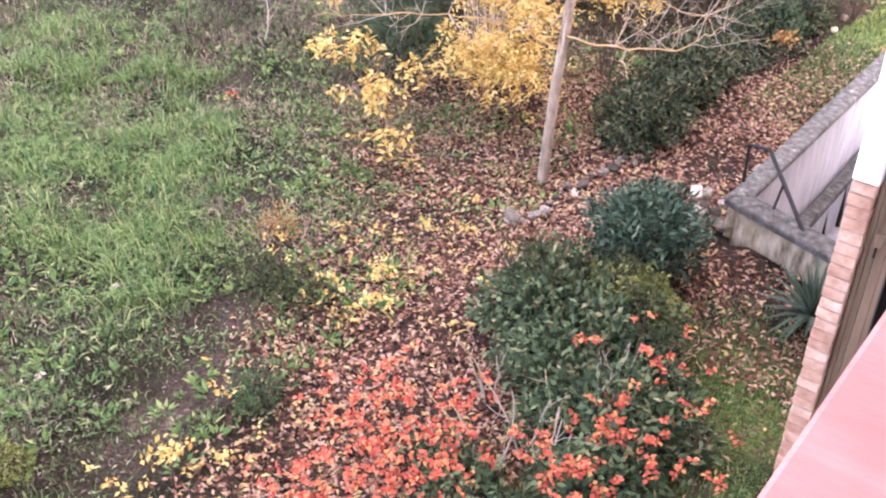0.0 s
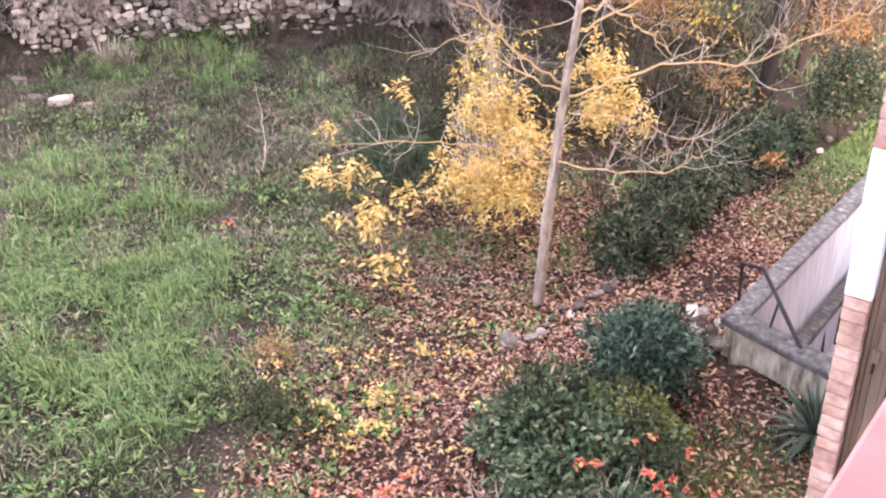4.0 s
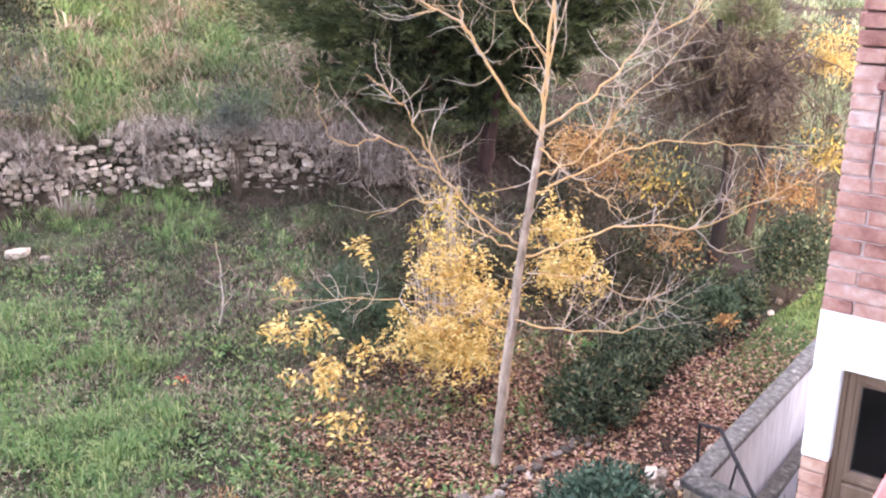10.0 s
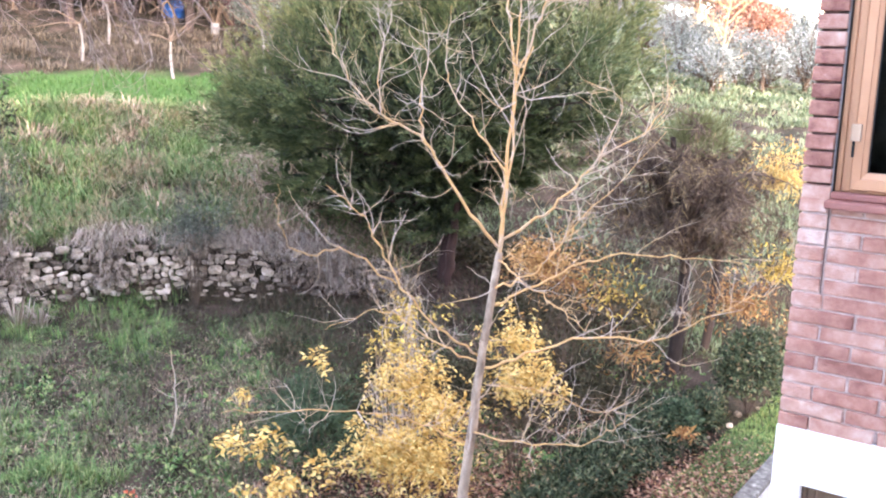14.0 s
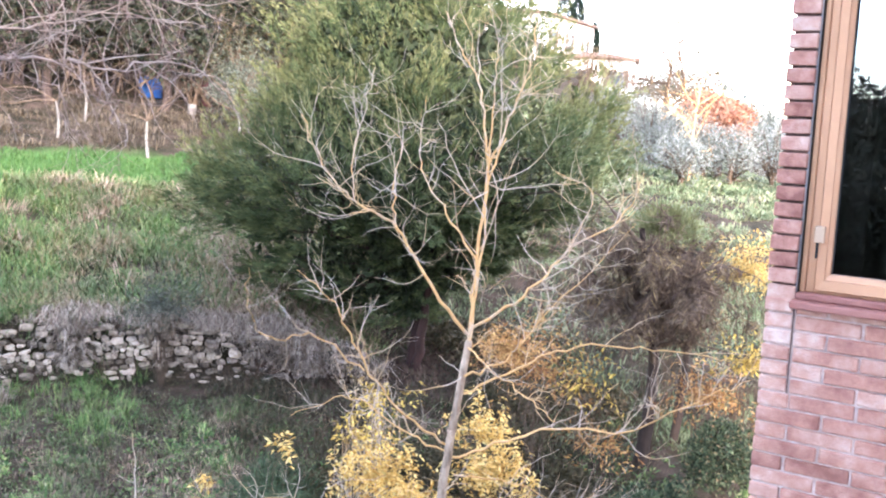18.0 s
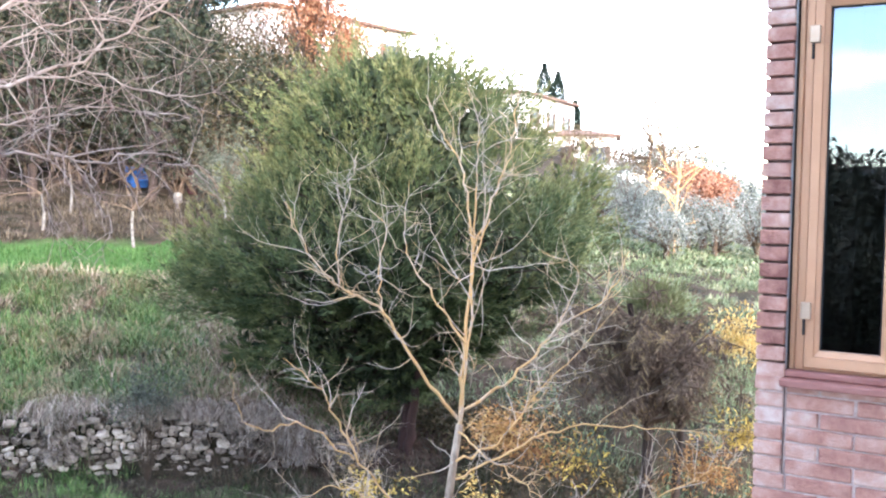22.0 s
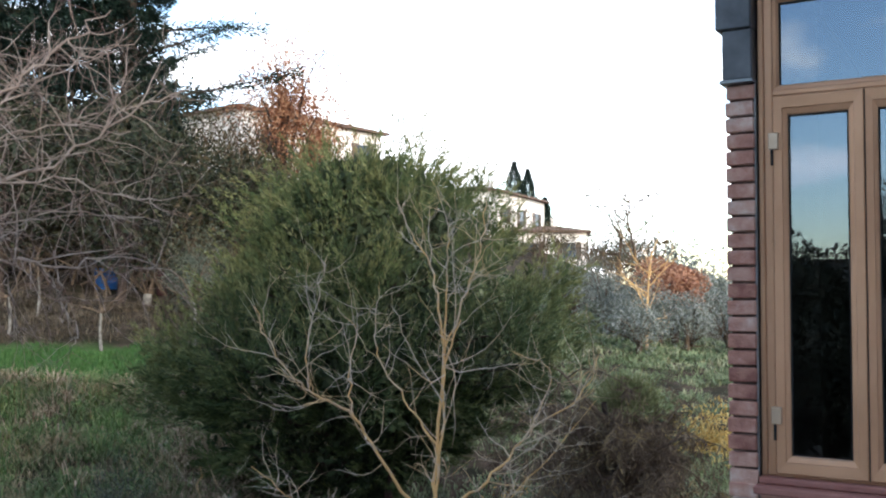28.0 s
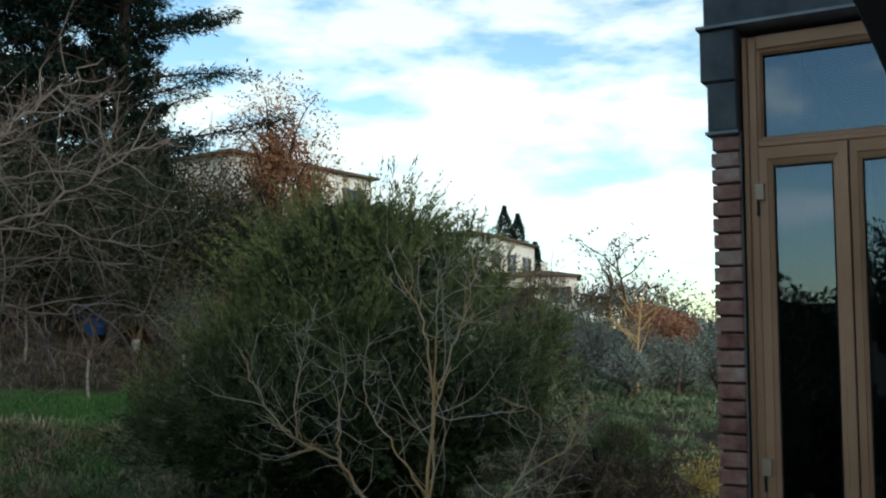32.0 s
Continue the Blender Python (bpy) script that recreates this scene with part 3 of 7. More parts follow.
def shoot(start, way, length, rng, steps=6, curl=0.25, lift=0.0):
    """A twig that wanders from start."""
    p, d = [np.array(start, float)], unit(np.array(way, float))
    for _ in range(steps):
        d = unit(d + rng.normal(size=3) * curl + np.array([0, 0, lift]))
        p.append(p[-1] + d * length / steps)
    return np.array(p)


def twigs_on(paths, rng, count, length, radius, steps=5, curl=0.25, lift=0.05, spread=0.9, first=0.25):
    """Side shoots along the given paths."""
    out = []
    for p, r in paths:
        total = np.linalg.norm(np.diff(p, axis=0), axis=1).sum()
        n = max(1, rng.poisson(count * total))
        for _ in range(n):
            i = int(rng.uniform(first, 0.98) * (len(p) - 1))
            d = unit(p[i + 1] - p[i])
            w = unit(d * 0.55 + rng.normal(size=3) * spread)
            L = length * rng.uniform(0.35, 1.25)
            q = shoot(p[i], w, L, rng, steps, curl, lift)
            r0 = min(r[i] * 0.7, radius * rng.uniform(0.6, 1.2))
            out.append((q, np.linspace(r0, r0 * 0.3, len(q))))
    return out


def cloud(rng, n, centre, radii, shell=0.35, lumps=7, bulge=0.3, low=-1.0):
    """Points in the lumpy outer layer of an ellipsoid, and their outward directions."""
    d = unit(rng.normal(size=(int(n * 1.6), 3)))
    d = d[d[:, 2] > low][:n]
    k = unit(rng.normal(size=(lumps, 3)))
    b = (np.clip(d @ k.T, 0, 1) ** 6).max(1)
    s = (1 - bulge + bulge * 1.3 * b) * (1 - shell * rng.uniform(0, 1, len(d)) ** 1.6)
    return np.array(centre) + d * np.array(radii) * s[:, None], d


# ---- lie of the land ----
PROFILE_D = np.array([0, 9, 12, 15, 17.3, 17.55, 21, 24, 28, 36, 46, 60, 80, 120, 250, 800.0])
PROFILE = {
    -80: [0.0, 0.0, 0.1, 0.3, 0.5, 1.45, 2.4, 3.2, 3.9, 5.5, 8.5, 13, 17, 22, 28, 30],
    -52: [0.0, 0.0, 0.1, 0.25, 0.45, 1.45, 2.4, 3.3, 3.9, 5.5, 8.5, 13, 17, 21, 26, 28],
    -42: [0.0, 0.0, 0.05, 0.2, 0.4, 1.25, 2.0, 3.0, 3.8, 5.2, 8.0, 12, 15, 17, 20, 22],
    -36: [0.0, 0.0, 0.05, 0.2, 0.4, 0.5, 1.2, 2.0, 3.0, 4.6, 7.0, 10, 12.5, 14, 15, 16],
    -25: [0.0, 0.0, 0.0, 0.1, 0.3, 0.35, 0.9, 1.6, 2.4, 3.6, 5.0, 6.6, 9.0, 10, 9, 8],
    -14: [0.0, 0.0, 0.0, 0.1, 0.4, 0.45, 1.0, 1.7, 2.4, 2.9, 2.8, 2.4, 2.0, 2.0, 3.0, 5.0],
    20: [0.0, 0.0, 0.0, 0.0, 0.1, 0.1, 0.2, 0.4, 0.5, 0.8, 1.0, 1.0, 1.0, 1.0, 3.0, 5.0],
}
P_AZ = np.array(sorted(PROFILE))
P_Z = np.array([PROFILE[a] for a in P_AZ])
WELL = (-2.66, -1.0, 7.25, 11.6)


def land(x, y):
    """Height of the ground."""
    x, y = np.asarray(x, float), np.asarray(y, float)
    D = np.hypot(x, y)
    az = np.degrees(np.arctan2(x, y))
    rows = np.stack([np.interp(D, PROFILE_D, z) for z in P_Z])
    a = np.clip(az, P_AZ[0], P_AZ[-1])
    i = np.clip(np.searchsorted(P_AZ, a) - 1, 0, len(P_AZ) - 2)
    t = (a - P_AZ[i]) / (P_AZ[i + 1] - P_AZ[i])
    idx = np.indices(D.shape)
    z = rows[(i, *idx)] * (1 - t) + rows[(i + 1, *idx)] * t
    back = np.clip((np.abs(az + 20) - 85) / 25, 0, 1)
    z = z * (1 - back) + back * np.interp(D, [0, 20, 60, 200, 800], [0, 0, 2, 12, 20])
    z = z + 0.05 * np.sin(x * 1.7 + 0.6) * np.sin(y * 1.3) + 0.03 * np.sin(x * 3.9 + y * 2.3)
    inside = (x > -2.67) & (x < WELL[1]) & (y > 7.47 - (x + 2.76) * 0.278) & (y < WELL[3])
    return np.where(inside, -1.9, z)


def on_land(p):
    return np.array([p[0], p[1], float(land(np.array(p[0]), np.array(p[1])))])


def scatter(rng, n, keep):
    """n places (x, y, ground) where keep(x, y, D, az) holds, from a wide field."""
    got = []
    total = 0
    while total < n:
        D = np.sqrt(rng.uniform(0, 1, 60000)) * 34
        a = np.radians(rng.uniform(-84, 0, 60000))
        x, y = D * np.sin(a), D * np.cos(a)
        k = keep(x, y, D, np.degrees(a))
        p = np.stack([x[k], y[k], land(x[k], y[k])], 1)
        got.append(p)
        total += len(p)
        if not len(p):
            break
    return np.concatenate(got)[:n]


def field(x, y, s, seed=0.0):
    """A smooth wavering value from -1 to 1 over the ground."""
    return (np.sin(x * s + seed) * np.cos(y * s * 1.13 + seed * 2.1) + np.sin((x + y) * s * 0.71 + seed * 3.3) + np.cos((x * 0.6 - y) * s * 1.9 + seed)) / 3


def tussocks(name, rng, centres, per, radius, height, width, droop=1.2, pull=1.0):
    """Grass in tufts: blades spread outwards from each tuft's middle, tufts of uneven size."""
    k = np.repeat(np.arange(len(centres)), per)
    size = rng.uniform(0.5, 1.4, len(centres))[k][:, None]
    off = rng.normal(size=(len(k), 2)) * radius * size
    p = np.concatenate([centres[k][:, :2] + off, np.zeros((len(k), 1))], 1)
    p[:, 2] = land(p[:, 0], p[:, 1])
    lean = np.concatenate([off / radius, np.zeros((len(k), 1))], 1) * pull
    return blade_mesh(name, p, height * size[:, 0], width, lean, rng, droop)


def spray_mesh(name, c, axis, pairs, length, width, rng, droop=0.5):
    """Compound leaves: small leaflets in two ranks along a stalk that hangs outwards from each place c."""
    n = len(c)
    axis = unit(axis + np.array([0, 0, -droop * 0.3]))
    side = unit(np.cross(axis, np.array([0.05, 0.03, 1.0])) + rng.normal(size=(n, 3)) * 0.25)
    P, A = [], []
    size = rng.uniform(0.7, 1.25, n)[:, None]
    for k in range(pairs):
        t = (k + 0.4) * length * 0.62
        base = c + axis * t * size + np.array([0, 0, -1.0]) * (droop * 0.35 * t * t / (pairs * length)) * size
        for s in (-1, 1):
            keep = rng.uniform(0, 1, n) < 0.85
            P.append(base[keep])
            A.append((axis * 0.45 + side * s + rng.normal(size=(n, 3)) * 0.22)[keep])
    P, A = np.concatenate(P), np.concatenate(A)
    return leaf_mesh(name, P, A, length, width, rng, 0.2, np.tile([0, 0, 1.0], (len(P), 1)))

# ---- ground ----
def build_ground():
    az = np.radians(np.concatenate([np.arange(-180, -80, 6), np.arange(-80, 10, 0.75), np.arange(10, 180, 6)]))
    D = np.concatenate([[0.3], np.arange(1, 21, 0.16), np.geomspace(21.2, 1800, 90)])
    g, h = np.meshgrid(az, D)
    x, y = h * np.sin(g), h * np.cos(g)
    z = land(x, y)
    n, m = len(az), len(D)
    v = np.stack([x, y, z], -1).reshape(-1, 3)
    i, j = np.meshgrid(np.arange(m - 1), np.arange(n), indexing="ij")
    a, b = i * n + j, i * n + (j + 1) % n
    q = np.stack([a, b, b + n, a + n], -1).reshape(-1, 4)[:, ::-1]
    ob = part("ground", raw_mesh("ground", v, q, True), M["ground"])
    return tagged(ob, "sloping garden ground of grass, soil and leaf litter", "ground", kind="structure")


build_ground()

# ---- brick wing of the house ----
WY, WX = 3.93, -0.96
wing = tagged(empty("house_wing"), "brick house wing with white band and metal-clad fascia", "house", kind="structure")
# core behind the facing bricks, with the two window openings left free
core = boxes(((WX + 0.012, WY + 0.010, 3.68), (-0.02, WY + 0.30, 4.60)), ((-0.11, WY + 0.03, 4.575), (1.6, WY + 0.30, 6.6)),
             ((-0.02, WY + 0.03, -2.0), (1.6, WY + 0.30, 4.575)), ((WX + 0.02, WY + 0.30, -2.0), (WX + 0.3, WY + 6.5, 6.6)))
part("wall_core", core, M["mortar"], wing)
M["mortar_pink"] = surface("mortar_pink", [(0.3, (0.30, 0.17, 0.13)), (0.7, (0.46, 0.31, 0.26))], scale=30, rough=0.95, bump=0.5, fine=200)
part("pier_core", boxes(((WX + 0.012, WY + 0.010, -2.0), (-0.855, WY + 0.30, 2.975))), M["mortar_pink"], wing)
part("pier_core", boxes(((WX + 0.014, WY + 0.022, 4.602), (-0.858, WY + 0.30, 6.188))), M["mortar_dark"], wing)
band = boxes(((WX - 0.002, WY - 0.005, 3.425), (-0.02, WY + 0.295, 3.672)), ((WX - 0.002, WY - 0.005, 2.98), (-0.845, WY + 0.295, 3.425)), bevel=0.006)
part("white_band", band, M["plaster"], wing, "white plastered band under the brick spandrel")
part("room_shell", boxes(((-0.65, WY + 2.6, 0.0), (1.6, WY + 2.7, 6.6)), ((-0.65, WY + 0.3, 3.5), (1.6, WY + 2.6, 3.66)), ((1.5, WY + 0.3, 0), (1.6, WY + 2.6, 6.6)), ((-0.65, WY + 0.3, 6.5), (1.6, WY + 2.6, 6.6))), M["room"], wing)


def mitred_frame(x0, x1, z0, z1, y, side, top, foot, deep):
    """Four mitred rails round an opening: a rounded outer edge, a flat that leans in, and a bevelled glazing bead."""
    bm = bmesh.new()
    # (share of the rail's width, depth behind the front)
    profile = [(0.0, deep), (0.0, 0.005), (0.06, 0.0), (0.62, 0.003), (0.66, 0.008), (0.94, 0.013), (1.0, 0.018), (1.0, deep)]
    rings = [[bm.verts.new((px, y + d, pz)) for px, pz in ((x0 + u * side, z0 + u * foot), (x1 - u * side, z0 + u * foot), (x1 - u * side, z1 - u * top), (x0 + u * side, z1 - u * top))] for u, d in profile]
    rings.append(rings[0])
    for p, q in zip(rings, rings[1:]):
        for k in range(4):
            # the mitre joint is cut: each rail has faces of its own
            bm.faces.new([p[k], p[(k + 1) % 4], q[(k + 1) % 4], q[k]])
    return bm


def window_unit(name, x0, x1, z0, z1, transom, mullions, mat, label, sash=0.056, depth=WY + 0.045):
    """A window in the wing: fixed frame, transom light, casements with panes."""
    win = tagged(empty(name), label, "window", kind="structure")
    f = 0.056
    part("window_frame", boxes(((x0, depth, z0), (x0 + 0.022, depth + 0.07, z1)), ((x0 + 0.022, depth + 0.006, z0), (x0 + f, depth + 0.07, z1)), ((x1 - f, depth, z0), (x1, depth + 0.07, z1)), ((x0 + f, depth, z1 - f), (x1 - f, depth + 0.07, z1)), ((x0 + f, depth, z0), (x1 - f, depth + 0.07, z0 + 0.012)), ((x0 + f, depth, transom - 0.012), (x1 - f, depth + 0.07, transom + 0.012)), bevel=0.004), mat, win)
    lights = [(x0 + f, x1 - f, transom + 0.012, z1 - f, 0.022)]
    xs = [x0 + f, *mullions, x1 - f]
    lights += [(a + 0.002, b - 0.002, z0 + 0.012, transom - 0.015, sash) for a, b in zip(xs, xs[1:])]
    for k, (a, b, c, d, s) in enumerate(lights):
        opens = s > 0.03
        y0 = depth - 0.018 if opens else depth + 0.008
        side = s * 0.78 if k == 2 else s
        top, foot = (s * 1.35, s * 1.25) if opens else (s, s)
        leaf = part("casement" if opens else "transom_light", mitred_frame(a, b, c, d, y0, side, top, foot, 0.05), mat, win)
        pane = part("pane", boxes(((a + side - 0.003, y0 + 0.026, c + foot - 0.003), (b - side + 0.003, y0 + 0.030, d - top + 0.003))), M["glass"], leaf)
        pane.visible_shadow = False
        bead = 0.005
        part("seal", boxes(((a + side, y0 + 0.017, c + foot), (a + side + bead, y0 + 0.025, d - top)), ((b - side - bead, y0 + 0.017, c + foot), (b - side, y0 + 0.025, d - top)), ((a + side + bead, y0 + 0.017, d - top - bead), (b - side - bead, y0 + 0.025, d - top))), M["dark"], leaf)
        if opens:
            if k > 1:
                part("rebate", boxes(((a - 0.004, y0 + 0.004, c), (a, y0 + 0.05, d))), M["dark"], leaf)
            for hz in (c + 0.19, d - 0.21):
                e = a if k == 1 else b
                hinge = part("hinge", boxes(((e - 0.014, y0 - 0.016, hz), (e + 0.024, y0 + 0.002, hz + 0.066)), bevel=0.003), M["frame_pale"] if mat is M["frame"] else mat, leaf, "pale metal hinge")
                part("pin", boxes(((e - 0.006, y0 - 0.012, hz - 0.062), (e + 0.004, y0 - 0.003, hz)), bevel=0.002), M["dark"], hinge, "thin black hinge pin")
    return win


M["lead_edge"] = surface("lead_edge", [(0.3, (0.16, 0.17, 0.18)), (0.7, (0.30, 0.31, 0.33))], scale=6, rough=0.45, metal=0.6, bump=0.1)
M["frame_pale"] = surface("hinge_metal", [(0.3, (0.42, 0.30, 0.21)), (0.7, (0.52, 0.39, 0.29))], scale=3, rough=0.4, metal=0.4, bump=0.02)
window_unit("window_1", -0.845, -0.11, 4.66, 6.585, 6.145, [-0.455], M["frame"], "bronze aluminium casement window with a transom light, closed")
window_unit("window_2", -0.845, -0.03, 0.9, 3.42, 2.90, [-0.44], M["frame_brown"], "brown framed ground floor window, dark inside", sash=0.07)
sill = tagged(part("window_sill", boxes(((-0.86, WY - 0.045, 4.60), (-0.09, WY + 0.10, 4.632)), ((-0.85, WY + 0.005, 4.632), (-0.10, WY + 0.10, 4.66)), bevel=0.006), M["pink_dark"] ), "dark red painted window sill", "window sill", kind="structure")
part("pier_seal", boxes(((-0.859, WY + 0.028, 4.64), (-0.8455, WY + 0.09, 6.19))), M["dark"], wing)
part("pier_sealant", boxes(((-0.8535, WY + 0.014, 4.66), (-0.8465, WY + 0.06, 6.19)), bevel=0.002), M["lead_edge"], wing, "grey sealant strip")

part("open_joint", boxes(((-0.8495, WY + 0.003, 4.25), (-0.8465, WY + 0.014, 4.60))), M["mortar_dark"], wing, "dark open joint beside the pier")

# metal cladding at the corner and the fascia above
part("corner_cladding", boxes(((WX - 0.008, WY - 0.02, 6.20), (-0.852, WY + 0.3, 6.40)), ((WX - 0.032, WY - 0.03, 6.40), (-0.852, WY + 0.3, 6.61)), bevel=0.006), M["lead"], wing, "dark grey sheet metal corner cladding")
part("cladding_drip", boxes(((WX - 0.016, WY - 0.03, 6.188), (-0.848, WY + 0.3, 6.20))), M["lead_edge"], wing)
part("fascia", boxes(((WX - 0.012, WY - 0.04, 6.624), (1.6, WY + 0.3, 7.6)), bevel=0.006), M["lead"], wing, "dark grey sheet metal fascia")
part("fascia_drip", boxes(((WX - 0.04, WY - 0.055, 6.612), (1.6, WY + 0.3, 6.624))), M["lead_edge"], wing)
tagged(part("house_roof", boxes(((WX - 0.03, WY - 0.05, 7.6), (1.7, WY + 6.6, 7.75))), M["roof_tile"]), "dark roof edge over the brick wing", "roof", kind="structure")

# ---- the camera's own wall: sill, head and masonry round the opening ----
# the upper wall and long run behind are unseen, added to shade the garden
own = tagged(part("wall_own", boxes(((-0.10, -6.0, -2.0), (0.2, WY + 0.02, 4.52)), ((-0.10, -6.0, 4.52), (0.2, -1.2, 6.12)), ((-0.10, 1.75, 4.52), (0.2, WY + 0.02, 6.12)), ((-0.10, -15.0, 6.12), (0.2, WY + 0.02, 11.2)), ((-0.10, -15.0, -2.0), (0.2, -6.0, 6.12)), ((8.7, -15.0, -2.0), (9.0, WY, 11.2)), ((0.2, -15.0, -2.0), (8.7, -14.7, 11.2))), M["plaster"]), "plastered house wall with a wide window opening, extended unseen to shade the garden", "wall", kind="structure")
tagged(part("window_sill_own", boxes(((-0.18, -1.25, 4.545), (0.30, 1.8, 4.60)), bevel=0.006), M["pink"]), "pink painted window sill with scuffed paint", "window sill", kind="structure")
tagged(part("shutter_box", boxes(((-0.23, -1.3, 6.11), (-0.10, 3.1, 6.5)), bevel=0.004), M["dark"]), "nearly black shutter box over the opening", "shutter box", kind="structure")
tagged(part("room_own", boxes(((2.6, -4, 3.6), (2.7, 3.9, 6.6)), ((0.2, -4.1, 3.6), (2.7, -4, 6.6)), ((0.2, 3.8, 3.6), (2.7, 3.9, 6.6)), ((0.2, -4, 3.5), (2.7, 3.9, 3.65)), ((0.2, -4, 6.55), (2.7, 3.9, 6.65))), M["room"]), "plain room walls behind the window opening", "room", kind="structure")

# unseen slab, added to close the block that keeps sun off the garden
tagged(part("roof_own", boxes(((-0.12, -15.4, 11.2), (9.4, WY + 0.3, 11.42)), bevel=0.01), M["roof_tile"]), "flat roof slab, unseen, added to close the shading house block", "roof", kind="structure")

# block above the view, placed to keep the sun off the conifer
tagged(part("roof_wing", boxes(((WX + 0.12, WY + 0.5, 7.3), (9.0, WY + 6.5, 9.0)), bevel=0.02), M["roof_tile"]), "unseen block over the brick wing, added to shade the conifer", "roof", kind="structure")

# ---- basement stairwell ----
def prism(bm, poly, z0, z1):
    lo = [bm.verts.new((x, y, z0)) for x, y in poly]
    hi = [bm.verts.new((x, y, z1)) for x, y in poly]
    n = len(poly)
    bm.faces.new(hi)
    bm.faces.new(lo[::-1])
    for i in range(n):
        bm.faces.new([lo[i], lo[(i + 1) % n], hi[(i + 1) % n], hi[i]])
    return bm


well = tagged(empty("stairwell"), "concrete basement stairwell with a low parapet", "stairwell", kind="structure")
A, Bq = (-2.76, 7.39), (-1.0, 6.90)
bm = bmesh.new()
prism(bm, [A, (-2.63, 7.55), (-2.57, 11.9), (-2.70, 11.9)], -2.0, 0.34)
part("side_wall", bm, M["render_pale"], well, "pale grey rendered retaining wall")
bm = bmesh.new()
prism(bm, [A, Bq, (-1.0, 7.05), (-2.63, 7.545)], -2.0, 0.34)
part("front_wall", bm, M["render_wall"], well, "stained cream rendered parapet wall")
bm = bmesh.new()
prism(bm, [(-2.80, 7.36), (-2.60, 7.57), (-2.53, 11.9), (-2.73, 11.9)], 0.34, 0.41)
bmesh.ops.bevel(bm, geom=list(bm.edges), offset=0.012, segments=1, affect="EDGES")
part("coping", bm, M["concrete"], well, "weathered grey concrete coping")
bm = bmesh.new()
prism(bm, [(-2.80, 7.352), (-0.97, 6.845), (-0.97, 7.075), (-2.60, 7.562)], 0.338, 0.413)
bmesh.ops.bevel(bm, geom=list(bm.edges), offset=0.012, segments=1, affect="EDGES")
part("coping", bm, M["concrete"], well, "weathered grey concrete coping")
part("ledge", boxes(((-2.54, 7.75, -0.62), (-2.40, 11.9, -0.52)), bevel=0.01), M["concrete"], well)
part("floor_slab", boxes(((-2.6, 7.0, -1.75), (-0.95, 12.0, -1.6))), M["render_pale"], well)

# ---- the bare pale tree ----
def limb_set(limbs, rng, wob):
    out = []
    for nodes, r0, r1 in limbs:
        p = smooth_path(nodes, 6, rng, wob)
        out.append((p, np.linspace(r0, r1, len(p))))
    return out


